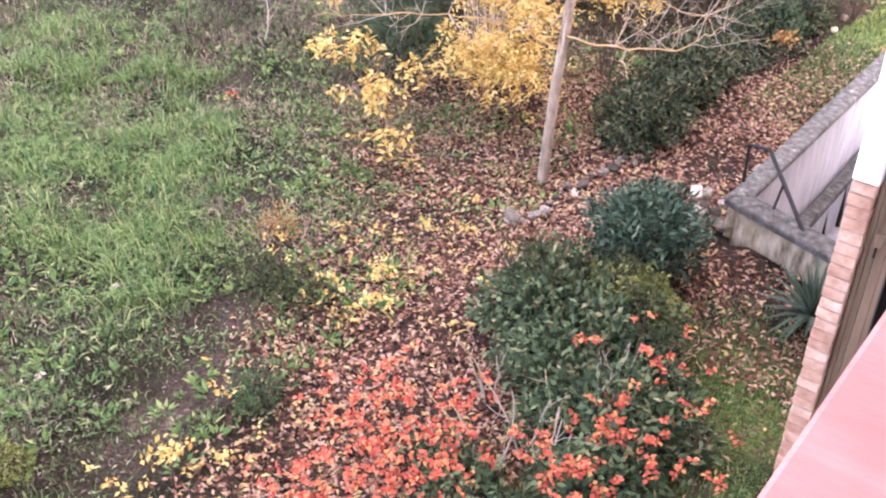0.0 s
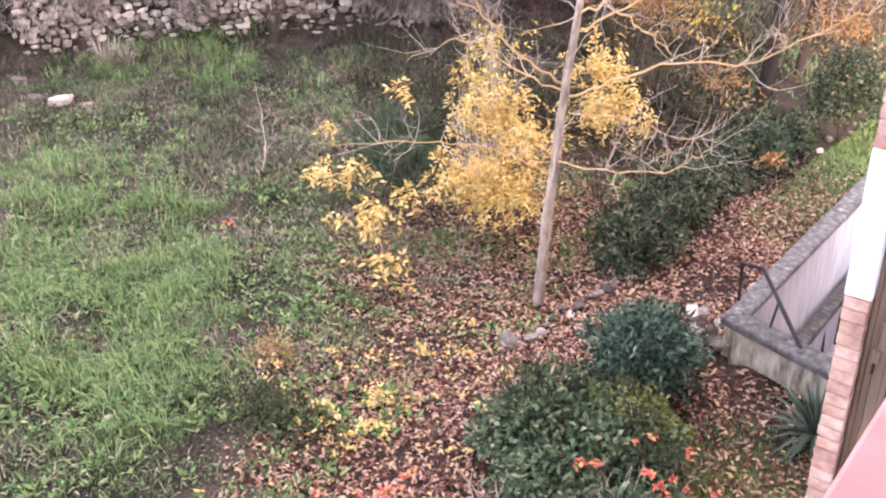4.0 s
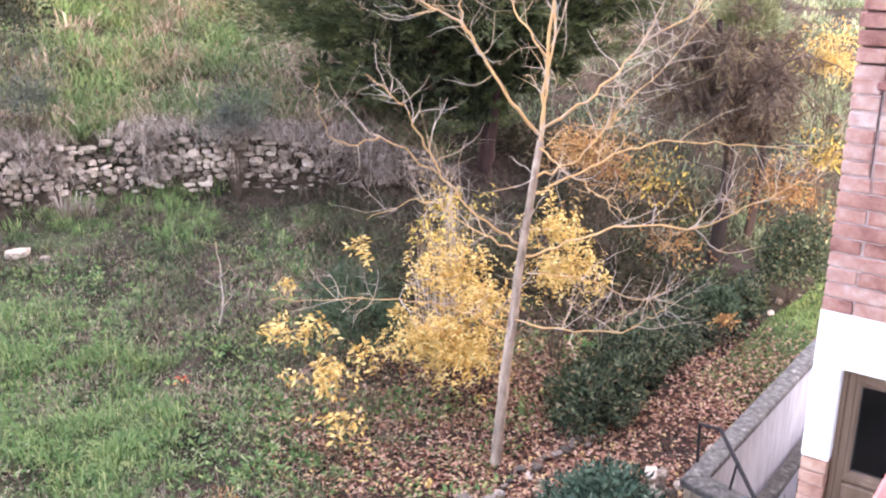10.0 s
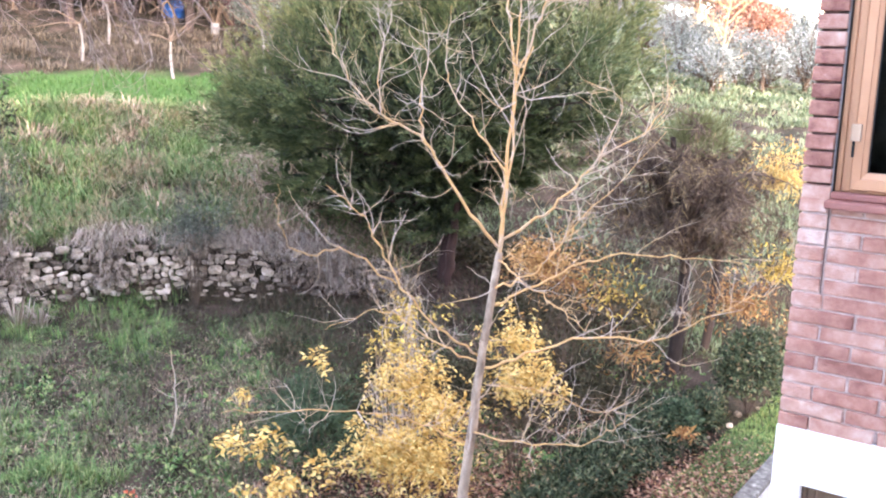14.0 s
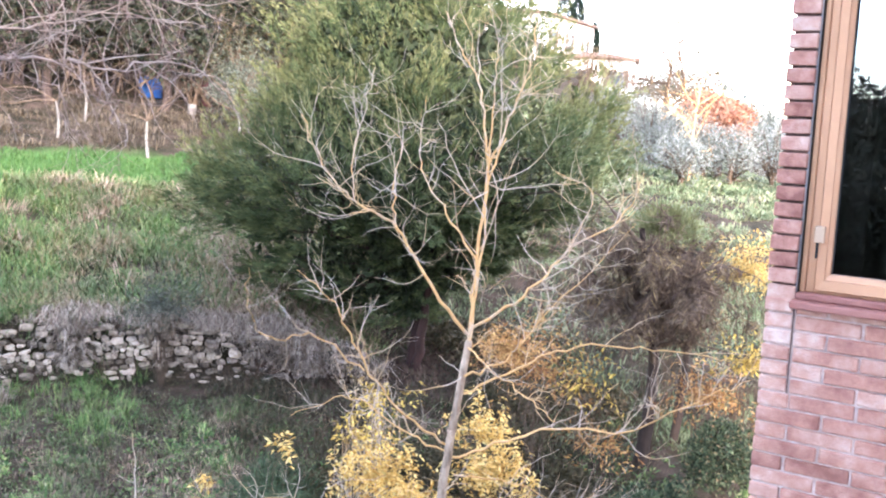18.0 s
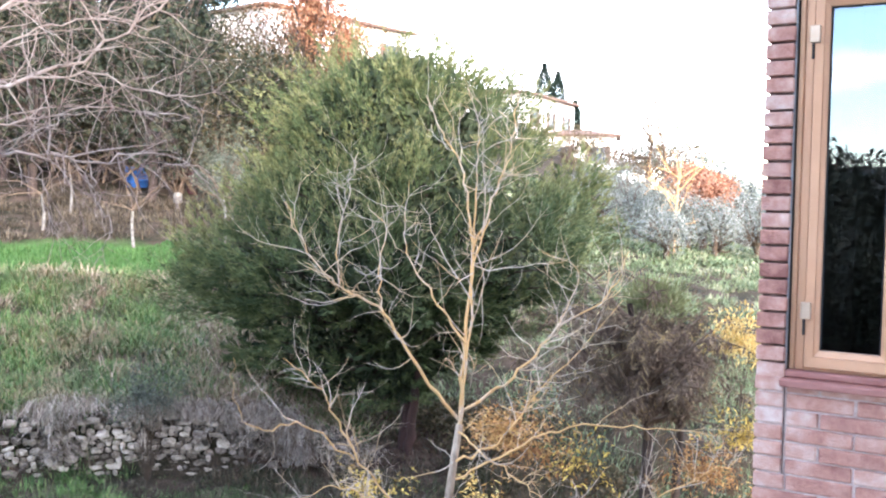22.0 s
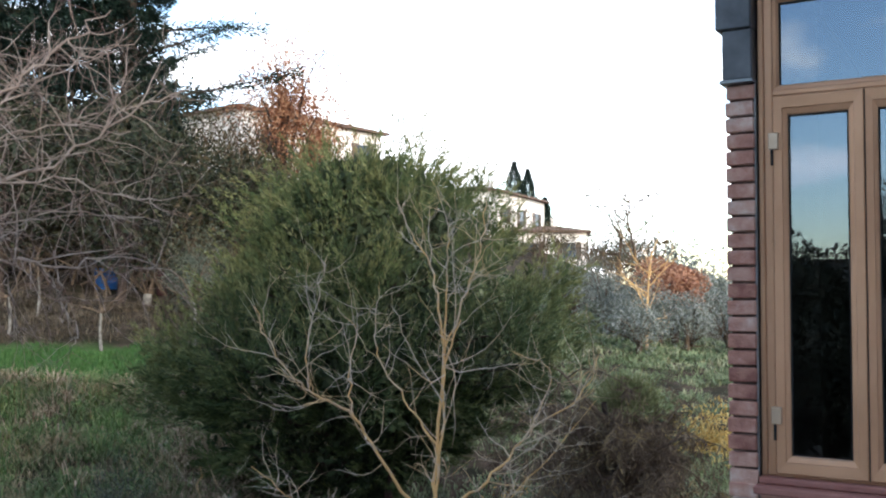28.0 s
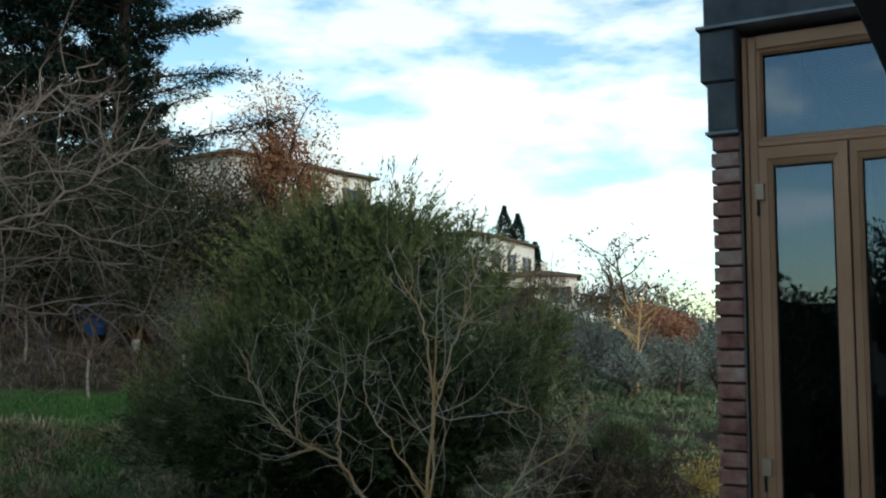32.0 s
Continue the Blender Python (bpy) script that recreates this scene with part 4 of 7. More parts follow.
def pale_tree():
    rng = np.random.default_rng(4)
    tree = tagged(empty("bare_tree", pose(-4.65, 7.17, 0)), "bare young tree with pale bark and ochre lichen on its limbs", "tree")
    o = np.array([-4.65, 7.17, 0.0])
    trunk = limb_set([([(-4.65, 7.17, -0.15), (-4.62, 7.24, 0.76), (-4.60, 7.37, 1.57), (-4.61, 7.52, 2.24), (-4.57, 7.72, 3.20)], 0.058, 0.034)], rng, 0.004)
    leader = limb_set([([(-4.57, 7.72, 3.18), (-4.62, 7.88, 3.87), (-4.64, 8.04, 4.83)], 0.025, 0.016),
                       ([(-4.57, 7.72, 3.18), (-4.55, 7.80, 3.9), (-4.57, 7.94, 4.7), (-4.50, 8.1, 5.1)], 0.018, 0.009)], rng, 0.01)
    limbs = limb_set([
        ([(-4.64, 8.04, 4.83), (-4.79, 8.07, 5.53), (-4.98, 8.01, 5.90), (-5.15, 7.96, 6.27)], 0.0144, 0.0044),
        ([(-4.64, 8.04, 4.83), (-4.58, 7.96, 5.42), (-4.51, 7.89, 5.89), (-4.61, 7.83, 6.30)], 0.0120, 0.0036),
        ([(-4.64, 8.04, 4.83), (-4.48, 8.25, 5.46), (-4.43, 8.39, 5.87), (-4.44, 8.49, 6.28)], 0.0128, 0.0040),
        ([(-4.59, 7.72, 3.25), (-4.86, 7.44, 3.74), (-5.06, 7.18, 4.24), (-5.22, 6.81, 4.48), (-5.36, 6.58, 4.73), (-5.50, 6.33, 5.24)], 0.0208, 0.0044),
        ([(-5.06, 7.18, 4.24), (-5.16, 7.23, 4.65), (-5.17, 7.35, 4.98), (-5.31, 7.25, 5.23)], 0.0104, 0.0031),
        ([(-5.26, 6.78, 4.53), (-5.33, 6.86, 4.93), (-5.32, 6.99, 5.38), (-5.32, 7.11, 5.69)], 0.0080, 0.0026),
        ([(-4.58, 7.84, 3.93), (-4.93, 7.87, 4.28), (-5.26, 7.89, 4.69), (-5.37, 7.94, 5.07), (-5.39, 8.05, 5.46)], 0.0120, 0.0031),
        ([(-4.58, 7.73, 3.30), (-4.25, 8.14, 3.61), (-3.97, 8.51, 4.04), (-3.61, 8.88, 4.37), (-3.47, 9.04, 4.81)], 0.0184, 0.0040),
        ([(-3.97, 8.51, 4.04), (-3.87, 8.77, 4.58), (-4.25, 8.70, 4.78)], 0.0080, 0.0026),
        ([(-4.54, 7.62, 2.71), (-4.08, 7.76, 3.00), (-3.63, 7.87, 3.26), (-3.00, 8.02, 3.34), (-2.38, 8.12, 3.34)], 0.0152, 0.0031),
        ([(-4.59, 7.53, 2.10), (-4.10, 7.52, 2.35), (-3.56, 7.57, 2.60), (-2.95, 7.62, 2.68), (-2.38, 7.60, 3.06), (-1.92, 7.63, 3.33)], 0.0176, 0.0026),
        ([(-4.55, 7.67, 3.14), (-4.12, 7.51, 2.97), (-3.70, 7.39, 2.85), (-3.43, 7.30, 2.75)], 0.0112, 0.0031),
        ([(-4.63, 7.51, 2.22), (-4.87, 7.17, 2.54), (-5.03, 6.81, 2.97), (-5.15, 6.59, 3.41), (-5.27, 6.50, 3.67), (-5.43, 6.24, 3.93)], 0.0144, 0.0031),
        ([(-5.08, 6.78, 3.00), (-5.29, 6.36, 3.35), (-5.45, 5.96, 3.38), (-5.51, 5.76, 3.61), (-5.52, 5.75, 3.99)], 0.0088, 0.0026),
        ([(-4.63, 7.33, 1.40), (-4.88, 6.92, 1.66), (-5.10, 6.51, 1.85), (-5.44, 5.97, 1.96), (-5.88, 5.38, 2.03)], 0.0120, 0.0026),
        ([(-4.64, 7.50, 2.16), (-5.07, 7.28, 2.36), (-5.48, 7.10, 2.61), (-5.97, 6.83, 2.39)], 0.0112, 0.0026),
        ([(-4.61, 7.34, 1.52), (-4.16, 7.37, 1.51), (-3.57, 7.46, 1.61), (-3.26, 7.49, 1.81), (-3.05, 7.47, 2.03)], 0.0112, 0.0026),
        ([(-4.54, 7.50, 1.95), (-4.27, 8.11, 1.76), (-3.80, 8.56, 1.49), (-3.54, 8.78, 1.78)], 0.0104, 0.0026),
        ([(-4.54, 7.62, 2.88), (-4.41, 8.15, 2.96), (-4.13, 8.52, 3.44), (-3.54, 9.10, 4.31)], 0.0144, 0.0031),
    ], rng, 0.012)
    side = twigs_on(limbs, rng, 8.2, 0.62, 0.0052, 7, 0.24, 0.09, 0.65)
    side += twigs_on(leader, rng, 5.5, 0.95, 0.007, 7, 0.22, 0.09, 0.65)
    side += twigs_on([(p[14:], q[14:]) for p, q in trunk], rng, 9.0, 0.8, 0.006, 7, 0.24, 0.06, 0.8, 0.0)
    fine = twigs_on(side, rng, 5.8, 0.32, 0.0031, 4, 0.22, 0.07, 0.65)

    def shift(paths):
        return [(p - o, r) for p, r in paths]
    part("trunk", tube_mesh("trunk", shift(trunk), 12), M["bark_pale"], tree, "pale grey trunk")
    for p in leader + limbs:
        part("limb", tube_mesh("limb", [(p[0] - o, p[1] * 0.8)], 8), M["bark_lichen"], tree)
    for p in side:
        part("side_shoot", tube_mesh("side_shoot", shift([p]), 5), M["bark_twig"], tree)
    tagged(part("twig_spray", tube_mesh("twig_spray", shift(fine), 4), M["bark_twig"], tree), kind="stuff")


pale_tree()


# ---- shrubs ----
def stems_to(rng, base, tips, r0=0.012, curl=0.1):
    out = []
    for t in tips:
        d = np.array(t) - base
        mid = np.array(base) + d * np.array([0.38, 0.38, 0.55]) + rng.normal(size=3) * curl * 0.5 * np.linalg.norm(d)
        p = smooth_path([base, mid, t], 5, rng, 0.01)
        out.append((p, np.linspace(r0, r0 * 0.35, len(p))))
    return out


def shrub(name, label, centre, radii, count, leaf, mat, rng, stems=14, bark="bark_dark", shell=0.6, lumps=8, bulge=0.4, droop=0.0, group="", category="shrub", low=-0.5, fold=0.25, pairs=0):
    """A leafy bush: stems from its foot and single leaves in a lumpy, open outline."""
    foot = on_land(centre)
    ob = tagged(empty(name, pose(*foot)), label, category, group)
    c = np.array(centre) - foot
    p, d = cloud(rng, count, c, radii, shell, lumps, bulge, low)
    ok = p[:, 2] > 0.01
    p, d = p[ok], d[ok]
    tips = p[rng.choice(len(p), stems)]
    st = stems_to(rng, np.array([0, 0, -0.05]), tips, 0.005)
    if stems > 30:
        tagged(part("stem_tangle", tube_mesh("stem_tangle", st, 4), M[bark], ob), kind="stuff")
    else:
        for q in st:
            part("stem", tube_mesh("stem", [q], 5), M[bark], ob)
    ax = d * 0.6 + rng.normal(size=d.shape) * 0.7 + np.array([0, 0, -droop])
    if pairs:
        tagged(part("foliage", spray_mesh("foliage", p, ax, pairs, leaf[0], leaf[1], rng, 0.4 + droop), M[mat], ob), kind="stuff")
        return ob
    tagged(part("foliage", leaf_mesh("foliage", p, ax, leaf[0], leaf[1], rng, fold, d * 0.6 + np.array([0, 0, 0.8])), M[mat], ob), kind="stuff")
    return ob


rng = np.random.default_rng(11)
# dense yellow shrub behind the bare tree
for c, r, n in [((-5.78, 7.7, 0.85), (0.62, 0.45, 0.45), 420), ((-5.5, 7.85, 0.75), (0.55, 0.45, 0.5), 330), ((-5.95, 8.2, 1.4), (0.55, 0.45, 0.42), 250), ((-5.55, 8.3, 1.2), (0.4, 0.4, 0.4), 150),
                ((-5.15, 9.3, 1.3), (0.5, 0.45, 0.5), 300), ((-5.35, 9.45, 1.75), (0.35, 0.35, 0.35), 110)]:
    shrub("yellow_shrub", "shrub with bright yellow autumn leaves on thin stems", c, r, int(n * 1.1), (0.07, 0.028), "leaf_yellow", rng, 9, "bark_purple", 0.9, 26, 0.8, 0.7, "yellow shrubs", pairs=3)
# its thinner, fading top
for c, r, n in [((-6.38, 8.8, 2.0), (0.55, 0.45, 0.34), 90), ((-6.3, 8.4, 1.75), (0.45, 0.4, 0.4), 80)]:
    shrub("yellow_shrub", "thinning yellow shrub with many bare stems", c, r, n, (0.07, 0.026), "leaf_ochre", rng, 34, "bark_twig", 0.95, 14, 0.7, 0.4, "yellow shrubs", pairs=2)
# sparse saplings with large yellow leaves
for c, r, n in [((-7.25, 6.85, 0.92), (0.42, 0.3, 0.14), 15), ((-6.8, 6.95, 1.0), (0.4, 0.3, 0.16), 12), ((-6.3, 6.6, 0.75), (0.5, 0.4, 0.2), 30), ((-5.9, 6.2, 0.5), (0.25, 0.25, 0.2), 12), ((-6.2, 7.05, 0.85), (0.3, 0.2, 0.14), 8),
                ((-7.52, 7.2, 1.3), (0.08, 0.08, 0.2), 5), ((-6.9, 7.8, 1.65), (0.1, 0.1, 0.28), 8)]:
    shrub("yellow_sapling", "thin sapling with few large yellow leaves", c, r, int(n * 1.6), (0.088, 0.038), "leaf_yellow", rng, 4, "bark_purple", 0.95, 8, 0.5, 0.8, "yellow saplings", pairs=3)
# low yellow suckers in the litter
for c, r, n in [((-5.65, 6.36, 0.2), (0.16, 0.16, 0.16), 5), ((-5.23, 5.83, 0.2), (0.22, 0.22, 0.16), 8), ((-4.81, 6.21, 0.2), (0.14, 0.14, 0.16), 5), ((-5.05, 5.3, 0.25), (0.36, 0.34, 0.2), 14), ((-5.08, 4.95, 0.25), (0.3, 0.3, 0.2), 12), ((-5.44, 5.12, 0.2), (0.28, 0.28, 0.2), 9),
                ((-4.62, 4.72, 0.3), (0.3, 0.3, 0.28), 34), ((-4.36, 4.38, 0.3), (0.26, 0.28, 0.26), 32), ((-4.58, 4.15, 0.2), (0.3, 0.25, 0.2), 10), ((-4.85, 4.4, 0.2), (0.3, 0.25, 0.2), 12), ((-5.45, 4.34, 0.35), (0.2, 0.18, 0.25), 12), ((-4.9, 5.55, 0.2), (0.34, 0.3, 0.18), 14),
                ((-4.6, 5.7, 0.2), (0.34, 0.3, 0.18), 12), ((-4.3, 5.2, 0.2), (0.4, 0.4, 0.2), 12), ((-3.77, 5.05, 0.45), (0.22, 0.2, 0.22), 7), ((-3.7, 4.5, 0.3), (0.26, 0.22, 0.22), 9), ((-4.05, 5.75, 0.2), (0.2, 0.16, 0.14), 5), ((-4.14, 2.84, 0.3), (0.14, 0.14, 0.16), 6),
                ((-4.38, 2.28, 0.32), (0.34, 0.24, 0.28), 34), ((-4.02, 2.5, 0.3), (0.28, 0.2, 0.24), 18), ((-4.55, 2.0, 0.25), (0.3, 0.2, 0.2), 12), ((-4.46, 2.85, 0.5), (0.08, 0.08, 0.42), 9)]:
    shrub("yellow_sucker", "low sapling with yellow autumn leaves", c, r, max(4, int(n * 0.62)), (0.055, 0.028), "leaf_yellow", rng, 4, "bark_purple", 0.95, 6, 0.5, 0.3, "yellow suckers", pairs=2)
# red-leaved shrubs, open enough to show the litter under them
for c, r, n in [((-3.5, 3.32, 0.4), (0.46, 0.5, 0.3), 88), ((-2.88, 3.58, 0.42), (0.55, 0.4, 0.28), 84), ((-3.0, 3.0, 0.38), (0.6, 0.4, 0.28), 84), ((-3.6, 3.75, 0.5), (0.16, 0.14, 0.16), 12), ((-3.35, 2.65, 0.35), (0.5, 0.3, 0.26), 60),
                ((-1.98, 4.1, 0.58), (0.42, 0.36, 0.26), 70), ((-2.08, 3.66, 0.5), (0.42, 0.32, 0.26), 66), ((-1.64, 4.62, 0.55), (0.16, 0.12, 0.08), 11), ((-2.02, 4.92, 0.62), (0.24, 0.22, 0.16), 15), ((-1.48, 4.16, 0.5), (0.2, 0.13, 0.1), 12), ((-2.5, 4.7, 0.7), (0.14, 0.1, 0.08), 5), ((-2.35, 5.1, 0.7), (0.1, 0.1, 0.08), 4)]:
    shrub("red_shrub", "spreading shrub with coral red autumn leaves", c, r, max(3, int(n * 0.62)), (0.042, 0.03), "leaf_red", rng, 8, "bark_purple", 0.92, 18, 0.7, 0.2, "red shrubs", pairs=4)
# evergreen mound and laurel
for c, r, n in [((-3.3, 5.35, 0.18), (0.58, 0.62, 0.42), 4200), ((-2.75, 5.05, 0.24), (0.72, 0.68, 0.42), 5600), ((-2.25, 4.5, 0.2), (0.68, 0.6, 0.42), 4800), ((-1.95, 4.0, 0.15), (0.5, 0.5, 0.42), 3000)]:
    shrub("ivy_mound", "dense dark green ivy mound over old stems", c, r, n, (0.075, 0.034), "leaf_ivy", rng, 20, lumps=26, bulge=0.55, category="ivy", group="ivy mounds")
shrub("ivy_mound", "low ivy growing through a red-leaved shrub", (-2.6, 3.4, 0.08), (0.8, 0.6, 0.3), 1900, (0.065, 0.03), "leaf_ivy", rng, 16, lumps=20, bulge=0.7, category="ivy", group="ivy mounds")
shrub("laurel_bush", "rounded laurel bush with glossy dark leaves", (-3.08, 6.42, 0.42), (0.5, 0.46, 0.46), 5200, (0.08, 0.026), "leaf_laurel", rng, 20, lumps=26, bulge=0.5)
shrub("light_green_shrub", "pale yellow-green shrub beside the laurel", (-2.62, 5.66, 0.42), (0.46, 0.3, 0.3), 1300, (0.06, 0.022), "leaf_gold", rng, 16, lumps=14, bulge=0.6)
shrub("ochre_shrub", "small ochre shrub in the grass", (-5.94, 4.75, 0.18), (0.26, 0.22, 0.24), 420, (0.045, 0.012), "leaf_amber", rng, 14)
shrub("bramble", "brown and green bramble patch on the lawn edge", (-5.35, 4.15, 0.1), (0.85, 0.45, 0.26), 1300, (0.05, 0.026), "leaf_shrub", rng, 60, "bark_dark", 0.9, 14, 0.6)
shrub("moss_shrub", "small dense yellow-green shrub", (-5.4, 1.5, 0.15), (0.3, 0.3, 0.28), 1600, (0.035, 0.015), "leaf_gold", rng, 10)
# clipped hedge along the path, in overlapping plants
for k in range(9):
    t = k / 8
    shrub("hedge_plant", "dark ragged evergreen hedge along the path", (-4.25 + 0.28 * t - 0.25 * math.sin(t * 3), 8.35 + 3.9 * t, 0.22), (0.46, 0.42, 0.40 - 0.05 * t), 3000, (0.07, 0.026), "leaf_dark", rng, 10, lumps=22, bulge=0.6, group="hedge")
shrub("hedge_plant", "dark evergreen shrub with some pink-brown leaves", (-4.55, 8.7, 0.2), (0.42, 0.42, 0.38), 1500, (0.06, 0.022), "leaf_shrub", rng, 10, group="hedge")
shrub("amber_shrub", "small sprig with orange-yellow leaves at the hedge end", (-3.78, 11.0, 0.42), (0.26, 0.22, 0.2), 90, (0.08, 0.035), "leaf_amber", rng, 8, "bark_purple", 0.9, 8, 0.5, 0.2, "amber shrubs")
shrub("light_green_shrub", "fresh green shrub at the end of the hedge", (-4.05, 11.45, 0.45), (0.35, 0.3, 0.32), 900, (0.07, 0.026), "leaf_green", rng, 8)
shrub("box_shrub", "large rounded dark evergreen shrub", (-3.6, 13.05, 0.7), (0.52, 0.5, 0.68), 4200, (0.07, 0.03), "leaf_dark", rng, 16, lumps=14, bulge=0.2)
# gorse-like yellow and ochre shrubs behind
shrub("golden_shrub", "bright yellow autumn shrub standing over the meadow", (-4.25, 15.9, 2.95), (0.72, 0.6, 0.62), 1500, (0.09, 0.03), "leaf_yellow", rng, 30, "bark_purple", 0.95, 24, 0.8, 0.4, group="golden shrubs")
for c, r, n in [((-3.75, 14.6, 1.75), (0.6, 0.5, 0.55), 600), ((-5.9, 13.4, 1.3), (0.7, 0.7, 0.7), 400)]:
    shrub("golden_shrub", "shrub with thin yellow and ochre autumn leaves", c, r, int(n * 0.75), (0.10, 0.028), "leaf_ochre", rng, 26, "bark_purple", 0.95, 16, 0.65, 0.4, "golden shrubs")
for c, r, n in [((-6.1, 12.3, 1.7), (0.8, 0.7, 0.9), 1000), ((-4.05, 13.6, 1.4), (0.72, 0.6, 0.6), 1100), ((-5.3, 12.9, 0.6), (0.7, 0.6, 0.4), 400)]:
    shrub("amber_shrub", "shrub with amber and rust autumn leaves", c, r, int(n * 0.8), (0.09, 0.026), "leaf_amber", rng, 26, "bark_purple", 0.95, 16, 0.65, 0.4, "amber shrubs")
for c, r, n in [((-5.55, 10.5, 2.45), (0.5, 0.4, 0.38), 240), ((-5.95, 11.0, 2.2), (0.45, 0.4, 0.35), 150)]:
    shrub("amber_shrub", "tall thin shrub with sparse amber leaves on many bare twigs", c, r, n, (0.085, 0.026), "leaf_amber", rng, 7, "bark_purple", 0.95, 16, 0.7, 0.3, "amber shrubs", pairs=2)
shrub("broom_shrub", "pale green spiky broom rising over the weeping shrub", (-4.95, 13.95, 3.7), (0.55, 0.5, 0.45), 1300, (0.26, 0.014), "leaf_tip", rng, 14, "bark_purple", 0.9, 8, 0.4, -0.9)
shrub("olive_shrub", "grey-green olive shrub growing against the stone wall", (-12.75, 11.2, 1.85), (0.9, 0.75, 0.8), 3000, (0.08, 0.015), "leaf_sage", rng, 40, "bark_purple", 0.95, 16, 0.7)
shrub("olive_shrub", "grey-green olive shrub at the foot of the bank", (-15.2, 8.9, 2.3), (1.0, 0.9, 1.0), 3000, (0.08, 0.015), "leaf_sage", rng, 40, "bark_purple", 0.95, 16, 0.7)
shrub("holly_bush", "dark evergreen bush with a few red berries", (-17.4, 9.6, 3.6), (1.1, 1.0, 1.1), 5200, (0.10, 0.04), "leaf_oak", rng, 20, lumps=22, bulge=0.65, shell=0.8)
for c, r in [((-12.7, 14.5, 1.7), (1.3, 1.0, 0.7)), ((-7.4, 14.2, 0.5), (1.2, 0.8, 0.5)), ((-8.1, 9.4, 0.25), (0.7, 0.6, 0.35)), ((-6.9, 11.2, 0.35), (0.9, 0.7, 0.35))]:
    shrub("undergrowth", "dark tangled undergrowth of green and dead stems", c, r, 3200, (0.10, 0.025), "leaf_thicket", rng, 60, "bark_purple", 0.95, 9, 0.4, 0.2, "undergrowth")


def bare_shrub(c, height, rng, label):
    """A few leafless forking stems."""
    ob = tagged(empty("bare_shrub", pose(*on_land(c))), label, "shrub", "bare shrubs")
    main = [(shoot((rng.normal() * 0.04, rng.normal() * 0.04, -0.05), (rng.normal() * 0.25, rng.normal() * 0.25, 1), height * rng.uniform(0.7, 1.15), rng, 8, 0.14, 0.0), np.linspace(0.011, 0.004, 9)) for _ in range(3)]
    for k, q in enumerate(main):
        stem = part("stem", tube_mesh("stem", [q], 5), M["bark_twig"], ob)
        tagged(part("twigs", tube_mesh("twigs", twigs_on([q], rng, 5, 0.3, 0.004, 4, 0.25), 4), M["bark_twig"], stem), kind="stuff")


rng_stems = np.random.default_rng(5)
for c, h in [((-2.85, 3.75, 0), 1.0), ((-2.62, 3.95, 0), 0.85), ((-2.3, 3.75, 0), 0.8), ((-3.15, 4.3, 0), 0.7)]:
    bare_shrub(c, h, rng_stems, "leafless grey stems rising out of the ivy mound")


def grassy_palm(centre, n, length, width, mat, label, name):
    r = np.random.default_rng(5)
    foot = on_land(centre)
    ob = tagged(empty(name, pose(*foot)), label, "plant")
    el = np.radians(r.uniform(-25, 85, n))
    az = r.uniform(0, 2 * np.pi, n)
    for k in range(n):
        d = np.array([math.cos(el[k]) * math.cos(az[k]), math.cos(el[k]) * math.sin(az[k]), math.sin(el[k])])
        b = np.array([0, 0, 0.12])
        side = unit(np.cross(d, [0, 0, 1.0]))
        L = length * r.uniform(0.75, 1.15)
        p = [b, b + d * L * 0.5 + [0, 0, 0.02], b + d * L * 0.95 - [0, 0, 0.10 * L * math.cos(el[k])]]
        w = [width * 0.7, width, 0.004]
        v = []
        for q, s in zip(p, w):
            v += [q - side * s / 2, q + [0, 0, -s * 0.25], q + side * s / 2]
        i = 0
        part("leaf", raw_mesh("leaf", v, [(0, 1, 4, 3), (1, 2, 5, 4), (3, 4, 7, 6), (4, 5, 8, 7)]), M[mat], ob)
    return ob


grassy_palm((-1.62, 6.62, 0.1), 90, 0.52, 0.035, "yucca", "spiky grey-green yucca rosette beside the parapet", "yucca")


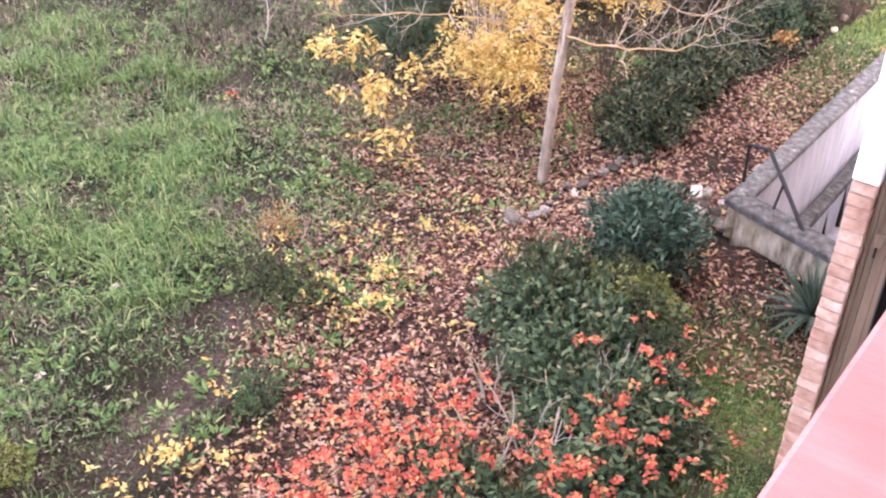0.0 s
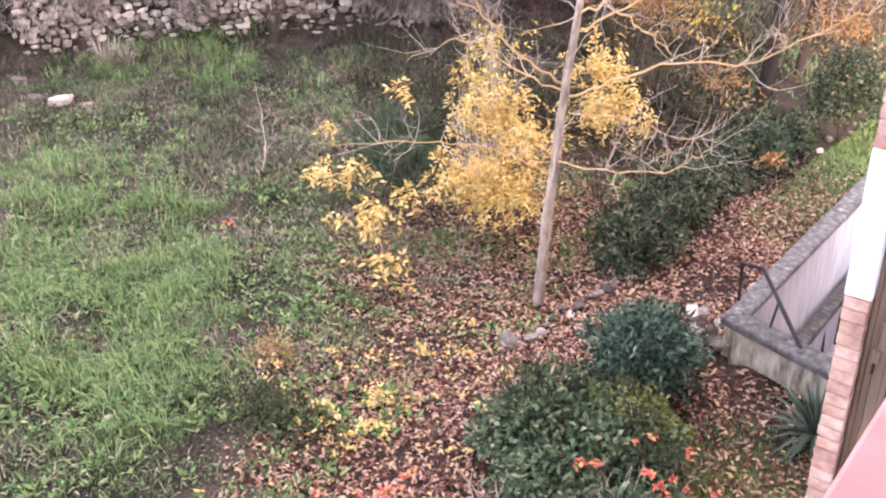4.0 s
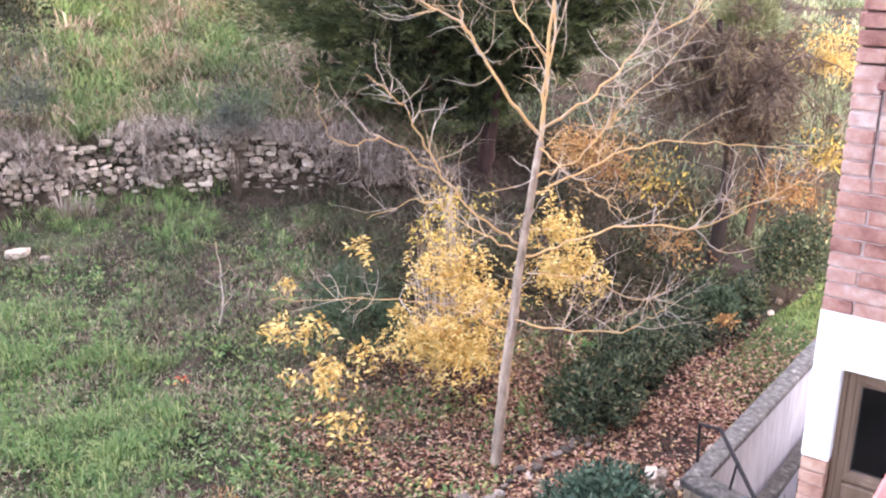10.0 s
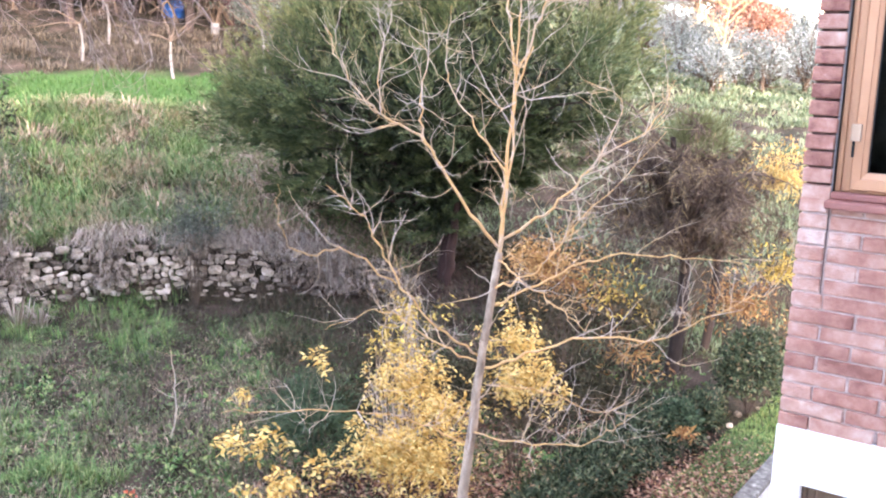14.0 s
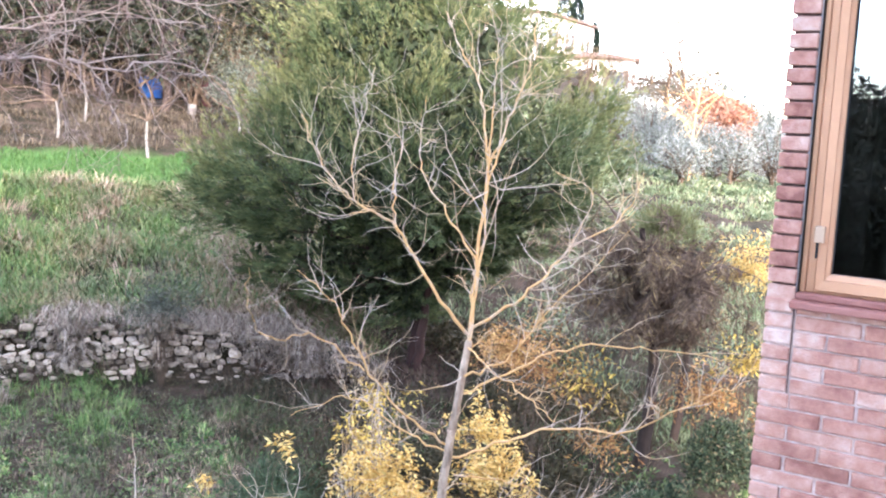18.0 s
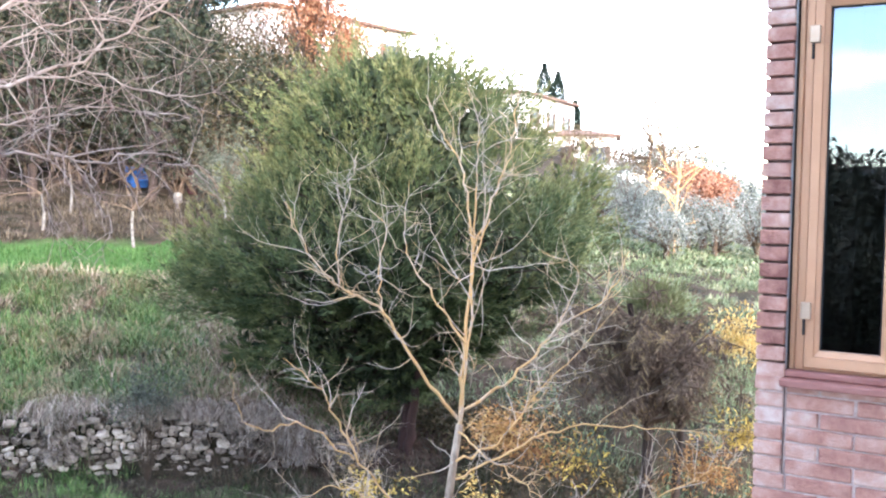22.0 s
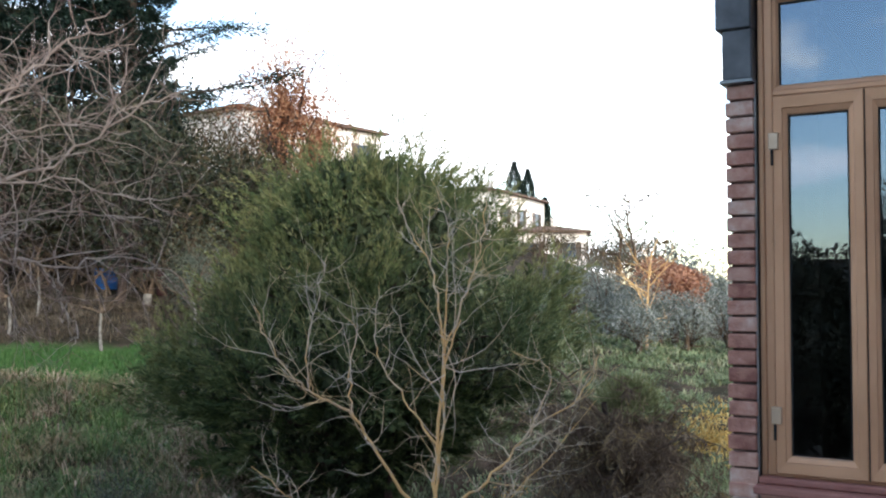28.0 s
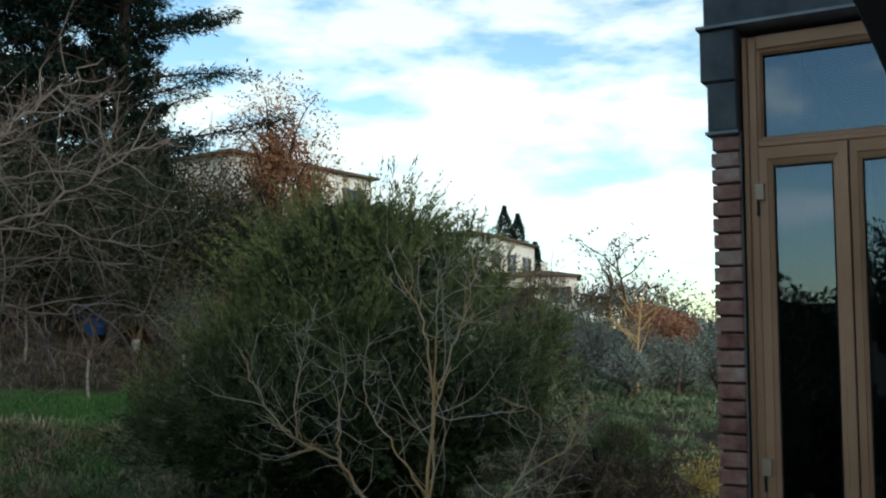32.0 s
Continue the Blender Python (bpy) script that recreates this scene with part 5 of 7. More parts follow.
# ---- drooping dark shrub tree and thin trees ----
def twig_tree(name, label, foot, height, spread, rng, bark, limbs=9, twig_len=1.1, density=3.0, droop=-0.12, leaf=None, leaf_n=0, leaf_size=(0.09, 0.02), r0=0.10, category="tree", first=0.3, fine=2.0, group="", clear=-9.0, stem=""):
    """A tree of wandering limbs with drooping or rising twigs, bare or with few leaves."""
    f = on_land(foot)
    ob = tagged(empty(name, pose(*f)), label, category, group)
    trunk = smooth_path([(0, 0, -0.2), (0.04 * height * rng.normal(), 0.04 * height * rng.normal(), height * 0.35), (0.05 * height * rng.normal(), 0.05 * height * rng.normal(), height * 0.8)], 8, rng, 0.01)
    tr = [(trunk, np.linspace(r0, r0 * 0.35, len(trunk)))]
    ls = []
    for k in range(limbs):
        i = int(rng.uniform(first, 0.98) * (len(trunk) - 1))
        az = 2 * math.pi * (k + rng.uniform(0, 0.8)) / limbs
        d = np.array([math.cos(az), math.sin(az), rng.uniform(0.15, 1.0)])
        p = shoot(trunk[i], d, spread * rng.uniform(0.7, 1.15), rng, 9, 0.16, 0.04)
        ls.append((p, np.linspace(r0 * 0.42, r0 * 0.08, len(p))))
    tw = twigs_on(ls + tr, rng, density, twig_len, r0 * 0.12, 6, 0.2, droop, 0.8, 0.2)
    fi = twigs_on(tw, rng, fine, twig_len * 0.4, r0 * 0.05, 4, 0.25, droop, 0.7, 0.1) if fine else []
    tw = [q for q in tw if q[0][:, 2].min() > clear]
    fi = [q for q in fi if q[0][:, 2].min() > clear]
    part("trunk", tube_mesh("trunk", tr, 10), M[stem or bark], ob)
    for q in ls:
        part("limb", tube_mesh("limb", [q], 6), M[bark], ob)
    tagged(part("twig_tangle", tube_mesh("twig_tangle", tw + fi, 4), M[bark], ob), kind="stuff")
    if leaf:
        pts = np.concatenate([p[1:] for p, _ in tw + fi])
        pick = pts[rng.choice(len(pts), leaf_n)] + rng.normal(size=(leaf_n, 3)) * 0.03
        ax = rng.normal(size=(leaf_n, 3)) * 0.6 + np.array([0, 0, -0.6])
        tagged(part("foliage", leaf_mesh("foliage", pick, ax, leaf_size[0], leaf_size[1], rng), M[leaf], ob), kind="stuff")
    return ob


# low dark leaf carpets, added as painted shade under the conifer
for c, r, n in [((-7.2, 15.4, 0.2), (1.8, 1.1, 0.3), 3600), ((-9.6, 16.4, 0.3), (2.4, 1.2, 0.35), 4200)]:
    c = on_land(c) + np.array([0, 0, 0.08])
    shrub("shade_carpet", "dark leaf carpet added to stand for the shade under the conifer", c, r, n, (0.10, 0.05), "leaf_thicket", rng, 8, lumps=16, bulge=0.5, shell=0.95, category="ivy", group="ground ivy", low=-0.1)
rng = np.random.default_rng(23)
twig_tree("weeping_shrub", "dark weeping shrub with tangled hanging twigs and withered leaves", (-5.05, 13.8, 0), 4.6, 1.15, rng, "bark_purple", 20, 1.25, 4.6, -0.3, "leaf_weep", 12000, (0.2, 0.016), 0.12, first=0.5, fine=1.0, clear=1.95, stem="bark_dark")
twig_tree("weeping_shrub", "dark weeping shrub with tangled hanging twigs and withered leaves", (-4.95, 15.0, 0), 4.3, 0.9, rng, "bark_purple", 10, 0.8, 3.4, -0.15, "leaf_weep", 3000, (0.18, 0.015), 0.08, first=0.5, clear=1.7, stem="bark_dark")
twig_tree("sapling", "thin leafless sapling in the grass", (-9.26, 7.61, 0), 1.5, 0.35, rng, "bark_twig", 5, 0.35, 3.0, 0.05, r0=0.012, fine=1.0)
shrub("juniper", "dark green shrub with long narrow leaves", (-7.2, 8.1, 0.5), (0.75, 0.6, 0.55), 2600, (0.14, 0.014), "leaf_green", rng, 20, lumps=10, low=-0.3)
shrub("juniper", "dark green shrub with long narrow leaves", (-8.0, 8.9, 0.4), (0.7, 0.6, 0.45), 2000, (0.14, 0.014), "leaf_green", rng, 20, lumps=10, low=-0.3)
shrub("rosemary", "small blue-green rosemary bush", (-4.45, 3.15, 0.2), (0.25, 0.25, 0.26), 1300, (0.04, 0.008), "leaf_green", rng, 14)
shrub("broom_shrub", "upright green broom shrub", (-5.55, 16.2, 2.3), (0.9, 0.8, 1.3), 3000, (0.22, 0.015), "leaf_green", rng, 26, "bark_purple", 0.9, 10, 0.4, -0.9)
shrub("orange_weed", "single weed with orange red leaves in the lawn", (-8.5, 6.4, 0.08), (0.07, 0.07, 0.06), 14, (0.055, 0.035), "leaf_red", rng, 4)
shrub("bare_shrub", "thin bare shrub standing in the ivy", (-2.35, 4.45, 0.7), (0.4, 0.4, 0.3), 40, (0.04, 0.02), "leaf_shrub", rng, 14, "bark_twig")
for c, r in [((-7.7, 10.6, 0.25), (0.9, 0.7, 0.35)), ((-6.4, 12.6, 0.35), (0.9, 0.7, 0.4)), ((-6.0, 11.0, 0.2), (0.6, 0.6, 0.3)), ((-5.4, 12.0, 0.25), (0.6, 0.6, 0.35))]:
    shrub("undergrowth", "dark tangled undergrowth of brown and dead stems", c, r, 2400, (0.10, 0.025), "leaf_thicket", rng, 60, "bark_purple", 0.95, 9, 0.5, 0.1, "undergrowth")
for k in range(5):
    shrub("grey_sprig", "grey-green sprawling bramble over the ivy", (-2.2 - 0.35 * k, 5.2 + 0.25 * (k % 3), 0.55), (0.35, 0.3, 0.2), 260, (0.06, 0.02), "leaf_shrub", rng, 10, "bark_twig", 0.95, 10, 0.6, 0.2, "brambles")

# ---- big round evergreen ----
def evergreen(foot, rng, label):
    """A broad, ragged conifer: trunk, limbs, an inner mass coloured dark for shade, and many upright plumes gathered in
    tufts with paler tips.
    """
    f = on_land(foot)
    ob = tagged(empty("evergreen_tree", pose(*f)), label, "tree")
    right = unit(np.array([f[1], -f[0], 0.0]))
    lev = np.array([2.0, 2.25, 2.55, 2.95, 3.6, 4.5, 5.0, 5.4, 5.9, 6.7, 7.2, 7.75, 8.05, 8.35]) - f[2] - 0.42
    wide_l = np.array([0.9, 2.4, 3.35, 3.95, 4.2, 4.05, 3.65, 3.05, 2.6, 2.4, 2.25, 1.75, 1.15, 0.2])
    wide_r = np.array([0.2, 0.35, 0.8, 1.6, 2.7, 3.6, 3.85, 3.7, 3.55, 3.05, 2.5, 1.5, 0.6, 0.15])
    turn = math.atan2(right[1], right[0])
    trunk = smooth_path([(0, 0, -0.3), (0.12, 0.05, 2.0), (0.05, 0, 4.5), (0, 0, 7.2)], 8, rng, 0.015)
    part("trunk", tube_mesh("trunk", [(trunk, np.linspace(0.13, 0.04, len(trunk)))], 10), M["bark_rust"], ob)
    second = smooth_path([(0.14, -0.10, -0.3), (0.30, -0.06, 1.2), (0.34, 0.05, 2.6), (0.2, 0.1, 4.0)], 8, rng, 0.015)
    part("trunk", tube_mesh("trunk", [(second, np.linspace(0.10, 0.03, len(second)))], 10), M["bark_rust"], ob)

    def reach(a, z):
        """How far the crown goes out at height z on the bearing a."""
        k = (1 + np.cos(a - turn)) / 2
        w = np.interp(z, lev, wide_l) * (1 - k) + np.interp(z, lev, wide_r) * k
        near = np.clip(np.cos(a - turn + math.pi / 2) * 1.6, 0, 1) * np.clip((3.6 - z) / 1.6, 0, 1)
        return w * (1 - 0.85 * near) * (1 + 0.07 * np.sin(5 * a + 2.3 * z) + 0.05 * np.sin(11 * a - 3.1 * z))

    def thin(a, z):
        """The side away from the bank is sparser high up."""
        return np.clip(np.cos(a - turn), 0, 1) * np.clip((z - 2.6) / 1.8, 0, 1)
    n = 400
    zt = rng.choice(np.linspace(lev[0], lev[-2], 400), n, p=(lambda w: w / w.sum())(np.interp(np.linspace(lev[0], lev[-2], 400), lev, (wide_l + wide_r) / 2) + 0.6))
    at = rng.uniform(-np.pi, np.pi, n)
    keep = rng.uniform(0, 1, n) > 0.35 * thin(at, zt)
    zt, at = zt[keep], at[keep]
    rt = reach(at, zt) * rng.uniform(0.80, 1.0, len(zt)) - 0.22
    out = np.stack([np.cos(at), np.sin(at), np.zeros(len(at))], 1)
    tops = out * np.clip(rt, 0.05, None)[:, None] + np.stack([0 * zt, 0 * zt, zt], 1)
    ls = []
    for q in tops[rng.choice(len(tops), 110)]:
        p = smooth_path([(0, 0, max(1.6, q[2] * rng.uniform(0.45, 0.7))), q * np.array([0.5, 0.5, 0.9]), q], 4, rng, 0.03)
        ls.append((p, np.linspace(0.045, 0.008, len(p))))
    tagged(part("limb_set", tube_mesh("limb_set", ls, 5), M["bark_dark"], ob), kind="stuff")
    # dark-coloured leaves paint the shade in the gaps between the plumes
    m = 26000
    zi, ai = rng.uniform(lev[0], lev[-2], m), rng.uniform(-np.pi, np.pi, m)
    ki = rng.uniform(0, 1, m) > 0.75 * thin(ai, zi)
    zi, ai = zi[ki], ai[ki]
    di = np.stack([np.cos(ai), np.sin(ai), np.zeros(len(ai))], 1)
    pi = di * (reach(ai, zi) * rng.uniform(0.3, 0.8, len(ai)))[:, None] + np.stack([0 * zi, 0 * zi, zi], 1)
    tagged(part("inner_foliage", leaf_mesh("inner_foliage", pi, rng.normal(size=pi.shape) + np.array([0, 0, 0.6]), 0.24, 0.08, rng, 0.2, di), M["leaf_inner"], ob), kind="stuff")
    # each tuft: plumes that fan out from one place, each plume a tapering spike of small sprays
    plumes, per = 8, 52
    t = np.repeat(np.arange(len(tops)), plumes)
    size = (rng.uniform(0.6, 1.7, len(tops)) * np.where(zt < 2.2, 0.7, 1.0))[t]
    spread = unit(rng.normal(size=(len(t), 3))) * np.where(tops[t][:, 2:] < 3.6, 0.8, 1.0)
    axis = unit(out[t] * np.where(tops[t][:, 2:] < 3.6, 0.75, 0.5) + np.array([0, 0, 1.0]) * np.where(tops[t][:, 2:] < 3.6, 0.35, 0.8) + spread * 0.66)
    start = tops[t] + spread * (0.16 * size)[:, None] - np.array([0, 0, 0.12])
    long = 0.70 * size * np.where(tops[t][:, 2] < 3.6, 0.8, 1.0) * rng.uniform(0.6, 1.25, len(t))
    s = np.repeat(np.arange(len(t)), per)
    u = rng.uniform(0, 1, len(s))
    off = unit(rng.normal(size=(len(s), 3)))
    fat = (0.078 * (1.02 - u) ** 0.9 + 0.005) * size[s]
    p = start[s] + axis[s] * (u * long[s])[:, None] + off * (fat * rng.uniform(0.2, 1.0, len(s)))[:, None]
    ax = axis[s] * 1.15 + off * 0.6
    face = out[t][s] * 0.7 + np.array([0, 0, 0.5])
    own = rng.uniform(0, 1, len(tops))[t][s]
    # paler young tips; the height and side limits put light into the colour
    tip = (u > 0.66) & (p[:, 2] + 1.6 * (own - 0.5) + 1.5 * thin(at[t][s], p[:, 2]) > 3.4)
    part("crown", leaf_mesh("crown", p[~tip], ax[~tip], 0.115, 0.021, rng, 0.2, face[~tip]), M["leaf_conifer"], ob)
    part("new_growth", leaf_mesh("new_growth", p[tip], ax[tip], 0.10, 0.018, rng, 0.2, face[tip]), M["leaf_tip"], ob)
    return ob


rng = np.random.default_rng(31)
evergreen((-10.05, 14.9, 0), rng, "broad ragged evergreen conifer with upright mid-green plumes")


# ---- overhanging bare tree on the left of the garden ----
def overhang():
    r = np.random.default_rng(8)
    foot = on_land((-13.6, 5.6, 0))
    ob = tagged(empty("bare_overhanging_tree", pose(*foot)), "old leafless tree with reddish arching branches", "tree")
    limbs = limb_set([
        ([(-13.6, 5.6, 0.0), (-13.5, 5.7, 2.0), (-13.2, 5.8, 4.2)], 0.092, 0.0788),
        ([(-13.2, 5.8, 4.2), (-12.4, 6.0, 5.4), (-11.26, 6.52, 6.11), (-10.69, 7.42, 6.63), (-10.17, 8.13, 7.02), (-9.69, 8.69, 7.64), (-9.17, 9.25, 7.98)], 0.042, 0.0079),
        ([(-13.2, 5.8, 4.2), (-11.9, 5.7, 5.6), (-10.40, 6.01, 6.48), (-9.82, 6.93, 7.56), (-9.43, 7.45, 8.14), (-9.09, 7.87, 8.66)], 0.038, 0.0073),
        ([(-13.2, 5.8, 4.2), (-12.2, 5.9, 5.0), (-10.82, 6.28, 5.58), (-10.20, 7.25, 5.72), (-9.84, 7.74, 5.63), (-9.35, 8.33, 5.81), (-8.89, 8.82, 5.54)], 0.034, 0.0053),
        ([(-10.20, 7.25, 5.72), (-10.13, 7.35, 5.33), (-10.09, 7.41, 4.99), (-10.14, 7.34, 4.73)], 0.010, 0.0042),
        ([(-9.84, 7.74, 5.63), (-9.75, 7.85, 5.2), (-9.7, 7.95, 4.8), (-9.8, 7.8, 4.4)], 0.010, 0.0037),
        ([(-10.69, 7.42, 6.63), (-10.0, 8.0, 6.7), (-9.4, 8.6, 6.5), (-8.9, 9.2, 6.6)], 0.015, 0.0042),
        ([(-11.26, 6.52, 6.11), (-10.5, 7.2, 6.1), (-9.8, 7.9, 6.3), (-9.0, 8.6, 6.2)], 0.017, 0.0042),
        ([(-10.40, 6.01, 6.48), (-10.1, 6.8, 6.9), (-9.7, 7.5, 7.3), (-9.2, 8.3, 7.3)], 0.017, 0.0047),
        ([(-13.2, 5.8, 4.2), (-12.9, 6.3, 5.6), (-12.2, 7.0, 7.2), (-11.4, 7.8, 8.4)], 0.038, 0.0079),
        ([(-12.2, 7.0, 7.2), (-11.2, 7.6, 7.6), (-10.4, 8.3, 8.2), (-9.7, 8.9, 8.7)], 0.021, 0.0047),
    ], r, 0.03)
    tw = twigs_on(limbs[1:], r, 6.5, 1.2, 0.0105, 7, 0.2, 0.01, 0.7, 0.2)
    fi = twigs_on(tw, r, 7.5, 0.5, 0.0052, 5, 0.22, 0.02, 0.7, 0.1)
    sh = lambda ps: [(p - foot, q) for p, q in ps]
    part("trunk", tube_mesh("trunk", sh(limbs[:1]), 10), M["bark_red"], ob)
    for p in limbs[1:]:
        part("limb", tube_mesh("limb", sh([p]), 7), M["bark_red"], ob)
    for p in tw:
        part("side_branch", tube_mesh("side_branch", sh([p]), 5), M["bark_red"], ob)
    tagged(part("twig_spray", tube_mesh("twig_spray", sh(fi), 4), M["twig_red"], ob), kind="stuff")


overhang()


# ---- upper terrace and hillside ----
def white_trunk(foot, h, rng):
    f = on_land(foot)
    ob = tagged(empty("limewashed_tree", pose(*f)), "young bare fruit tree with limewashed trunk", "tree", "fruit trees")
    p = smooth_path([(0, 0, -0.1), (0.05 * rng.normal(), 0.05 * rng.normal(), h * 0.5), (0.1 * rng.normal(), 0.1 * rng.normal(), h)], 5)
    part("trunk", tube_mesh("trunk", [(p, np.linspace(0.048, 0.036, len(p)))], 8), M["white_wash"], ob)
    ls = [(shoot(p[-1], (rng.normal(), rng.normal(), 0.9), 1.6, rng, 7, 0.2, 0.0), np.linspace(0.026, 0.008, 8)) for _ in range(5)]
    tw = twigs_on(ls, rng, 3, 0.7, 0.012, 5, 0.2, -0.02)
    for q in ls:
        part("limb", tube_mesh("limb", [q], 5), M["bark_purple"], ob)
    tagged(part("twig_spray", tube_mesh("twig_spray", tw, 4), M["bark_purple"], ob), kind="stuff")


for c, h in [((-20.9, 17.9, 0), 1.0), ((-23.8, 17.2, 0), 1.0), ((-19.6, 20.0, 0), 1.3), ((-25.0, 19.0, 0), 1.2)]:
    white_trunk(c, h, rng)


def barrel(c, mat, label, r=0.3, h=0.85):
    f = on_land(c)
    ob = tagged(empty("water_barrel", pose(*f)), label, "barrel")
    z = [0, 0.04, h * 0.3, h * 0.33, h * 0.36, h * 0.66, h * 0.69, h * 0.72, h - 0.04, h]
    w = [0.94, 1, 1, 1.05, 1, 1, 1.05, 1, 1, 0.93]
    part("drum", tube_mesh("drum", [(np.array([(0, 0, a) for a in z]), np.array(w) * r)], 20), M[mat], ob)
    part("lid", tube_mesh("lid", [(np.array([(0, 0, h - 0.01), (0, 0, h + 0.02), (0, 0, h + 0.025)]), np.array([r * 0.96, r * 0.96, 0.01]))], 20), M[mat], ob)


barrel((-27.2, 23.4, 0), "blue", "blue plastic water barrel on the upper terrace", 0.38, 0.72)
barrel((-24.5, 22.8, 0), "white_wash", "small white plastic tub on the upper terrace", 0.14, 0.35)
barrel((-25.4, 24.3, 0), "oxide", "dark red metal drum on the upper terrace", 0.2, 0.8)


def crown_tree(name, label, foot, height, trunk_h, radii, n, leaf, mat, rng, bark="bark_dark", shell=0.75, lumps=12, bulge=0.45, r0=0.2, group=""):
    """A leafy tree: trunk, limbs into the crown, leaves in lumps with gaps."""
    f = on_land(foot)
    ob = tagged(empty(name, pose(*f)), label, "tree", group)
    c = np.array([0, 0, trunk_h + (height - trunk_h) * 0.5])
    p, d = cloud(rng, n, c, radii, shell, lumps, bulge)
    trunk = smooth_path([(0, 0, -0.4), (0.1 * rng.normal(), 0.1 * rng.normal(), trunk_h), (0, 0, height * 0.7)], 6)
    part("trunk", tube_mesh("trunk", [(trunk, np.linspace(r0, r0 * 0.3, len(trunk)))], 8), M[bark], ob)
    ls = []
    for q in p[rng.choice(len(p), 40)]:
        s = smooth_path([(0, 0, trunk_h * rng.uniform(0.7, 1.3)), q * np.array([0.5, 0.5, 0.8]), q], 4, rng, 0.03)
        ls.append((s, np.linspace(r0 * 0.3, r0 * 0.05, len(s))))
    tagged(part("limb_set", tube_mesh("limb_set", ls, 5), M[bark], ob), kind="stuff")
    part("crown", leaf_mesh("crown", p, d * 0.5 + rng.normal(size=d.shape) * 0.8, leaf[0], leaf[1], rng, 0.2, d), M[mat], ob)
    return ob


# russet oak in front of the upper house
crown_tree("russet_oak", "oak with thinning russet autumn leaves", (-32.5, 39.3, 0), 9.9, 1.8, (3.0, 2.8, 4.3), 8200, (0.17, 0.10), "leaf_russet", rng, shell=0.95, lumps=26, bulge=0.7)
crown_tree("russet_oak", "oak with thinning russet autumn leaves", (-30.8, 39.9, 0), 7.6, 1.4, (2.0, 2.0, 3.1), 3000, (0.18, 0.11), "leaf_russet", rng, shell=0.95, lumps=18, bulge=0.7)
# orange tree and its neighbours above the meadow
crown_tree("orange_tree", "small tree with faded orange leaves", (-12.1, 39.6, 0), 4.0, 1.0, (1.6, 1.5, 1.35), 5200, (0.16, 0.09), "leaf_salmon", rng, shell=0.7)
twig_tree("bare_meadow_tree", "bare tree with ochre lichen beside the meadow", (-11.8, 35.2, 0), 4.6, 2.0, rng, "bark_lichen", 11, 1.2, 3.2, 0.05, r0=0.05, fine=2.0)
twig_tree("bare_meadow_tree", "tall bare tree with a few last leaves", (-14.2, 40.5, 0), 6.6, 2.4, rng, "bark_purple", 15, 1.3, 4.0, 0.05, "leaf_thicket", 500, (0.16, 0.09), r0=0.10, fine=2.6)
twig_tree("bare_meadow_tree", "dense bare grey tree", (-15.6, 43.0, 0), 5.0, 2.4, rng, "bark_purple", 12, 1.2, 4.0, 0.04, r0=0.16, fine=2.4)
for c, r, h in [((-13.2, 36.8), 1.3, 2.3), ((-12.0, 37.2), 1.3, 2.2), ((-10.8, 37.4), 1.3, 2.3), ((-12.6, 41.0), 1.7, 3.2), ((-10.4, 41.5), 1.7, 3.2), ((-14.3, 37.6), 1.5, 2.8), ((-8.6, 43.0), 1.8, 3.2), ((-16.0, 38.2), 1.5, 2.9), ((-7.9, 38.0), 1.4, 2.6), ((-11.5, 33.5), 1.1, 1.9)]:
    crown_tree("olive_tree", "silvery grey-green olive tree", (*c, 0), h, 0.35, (r * 1.1, r * 1.1, h * 0.5), 5200, (0.13, 0.03), "leaf_olive", rng, "bark_purple", 0.9, 18, 0.6, 0.14, "olive trees")


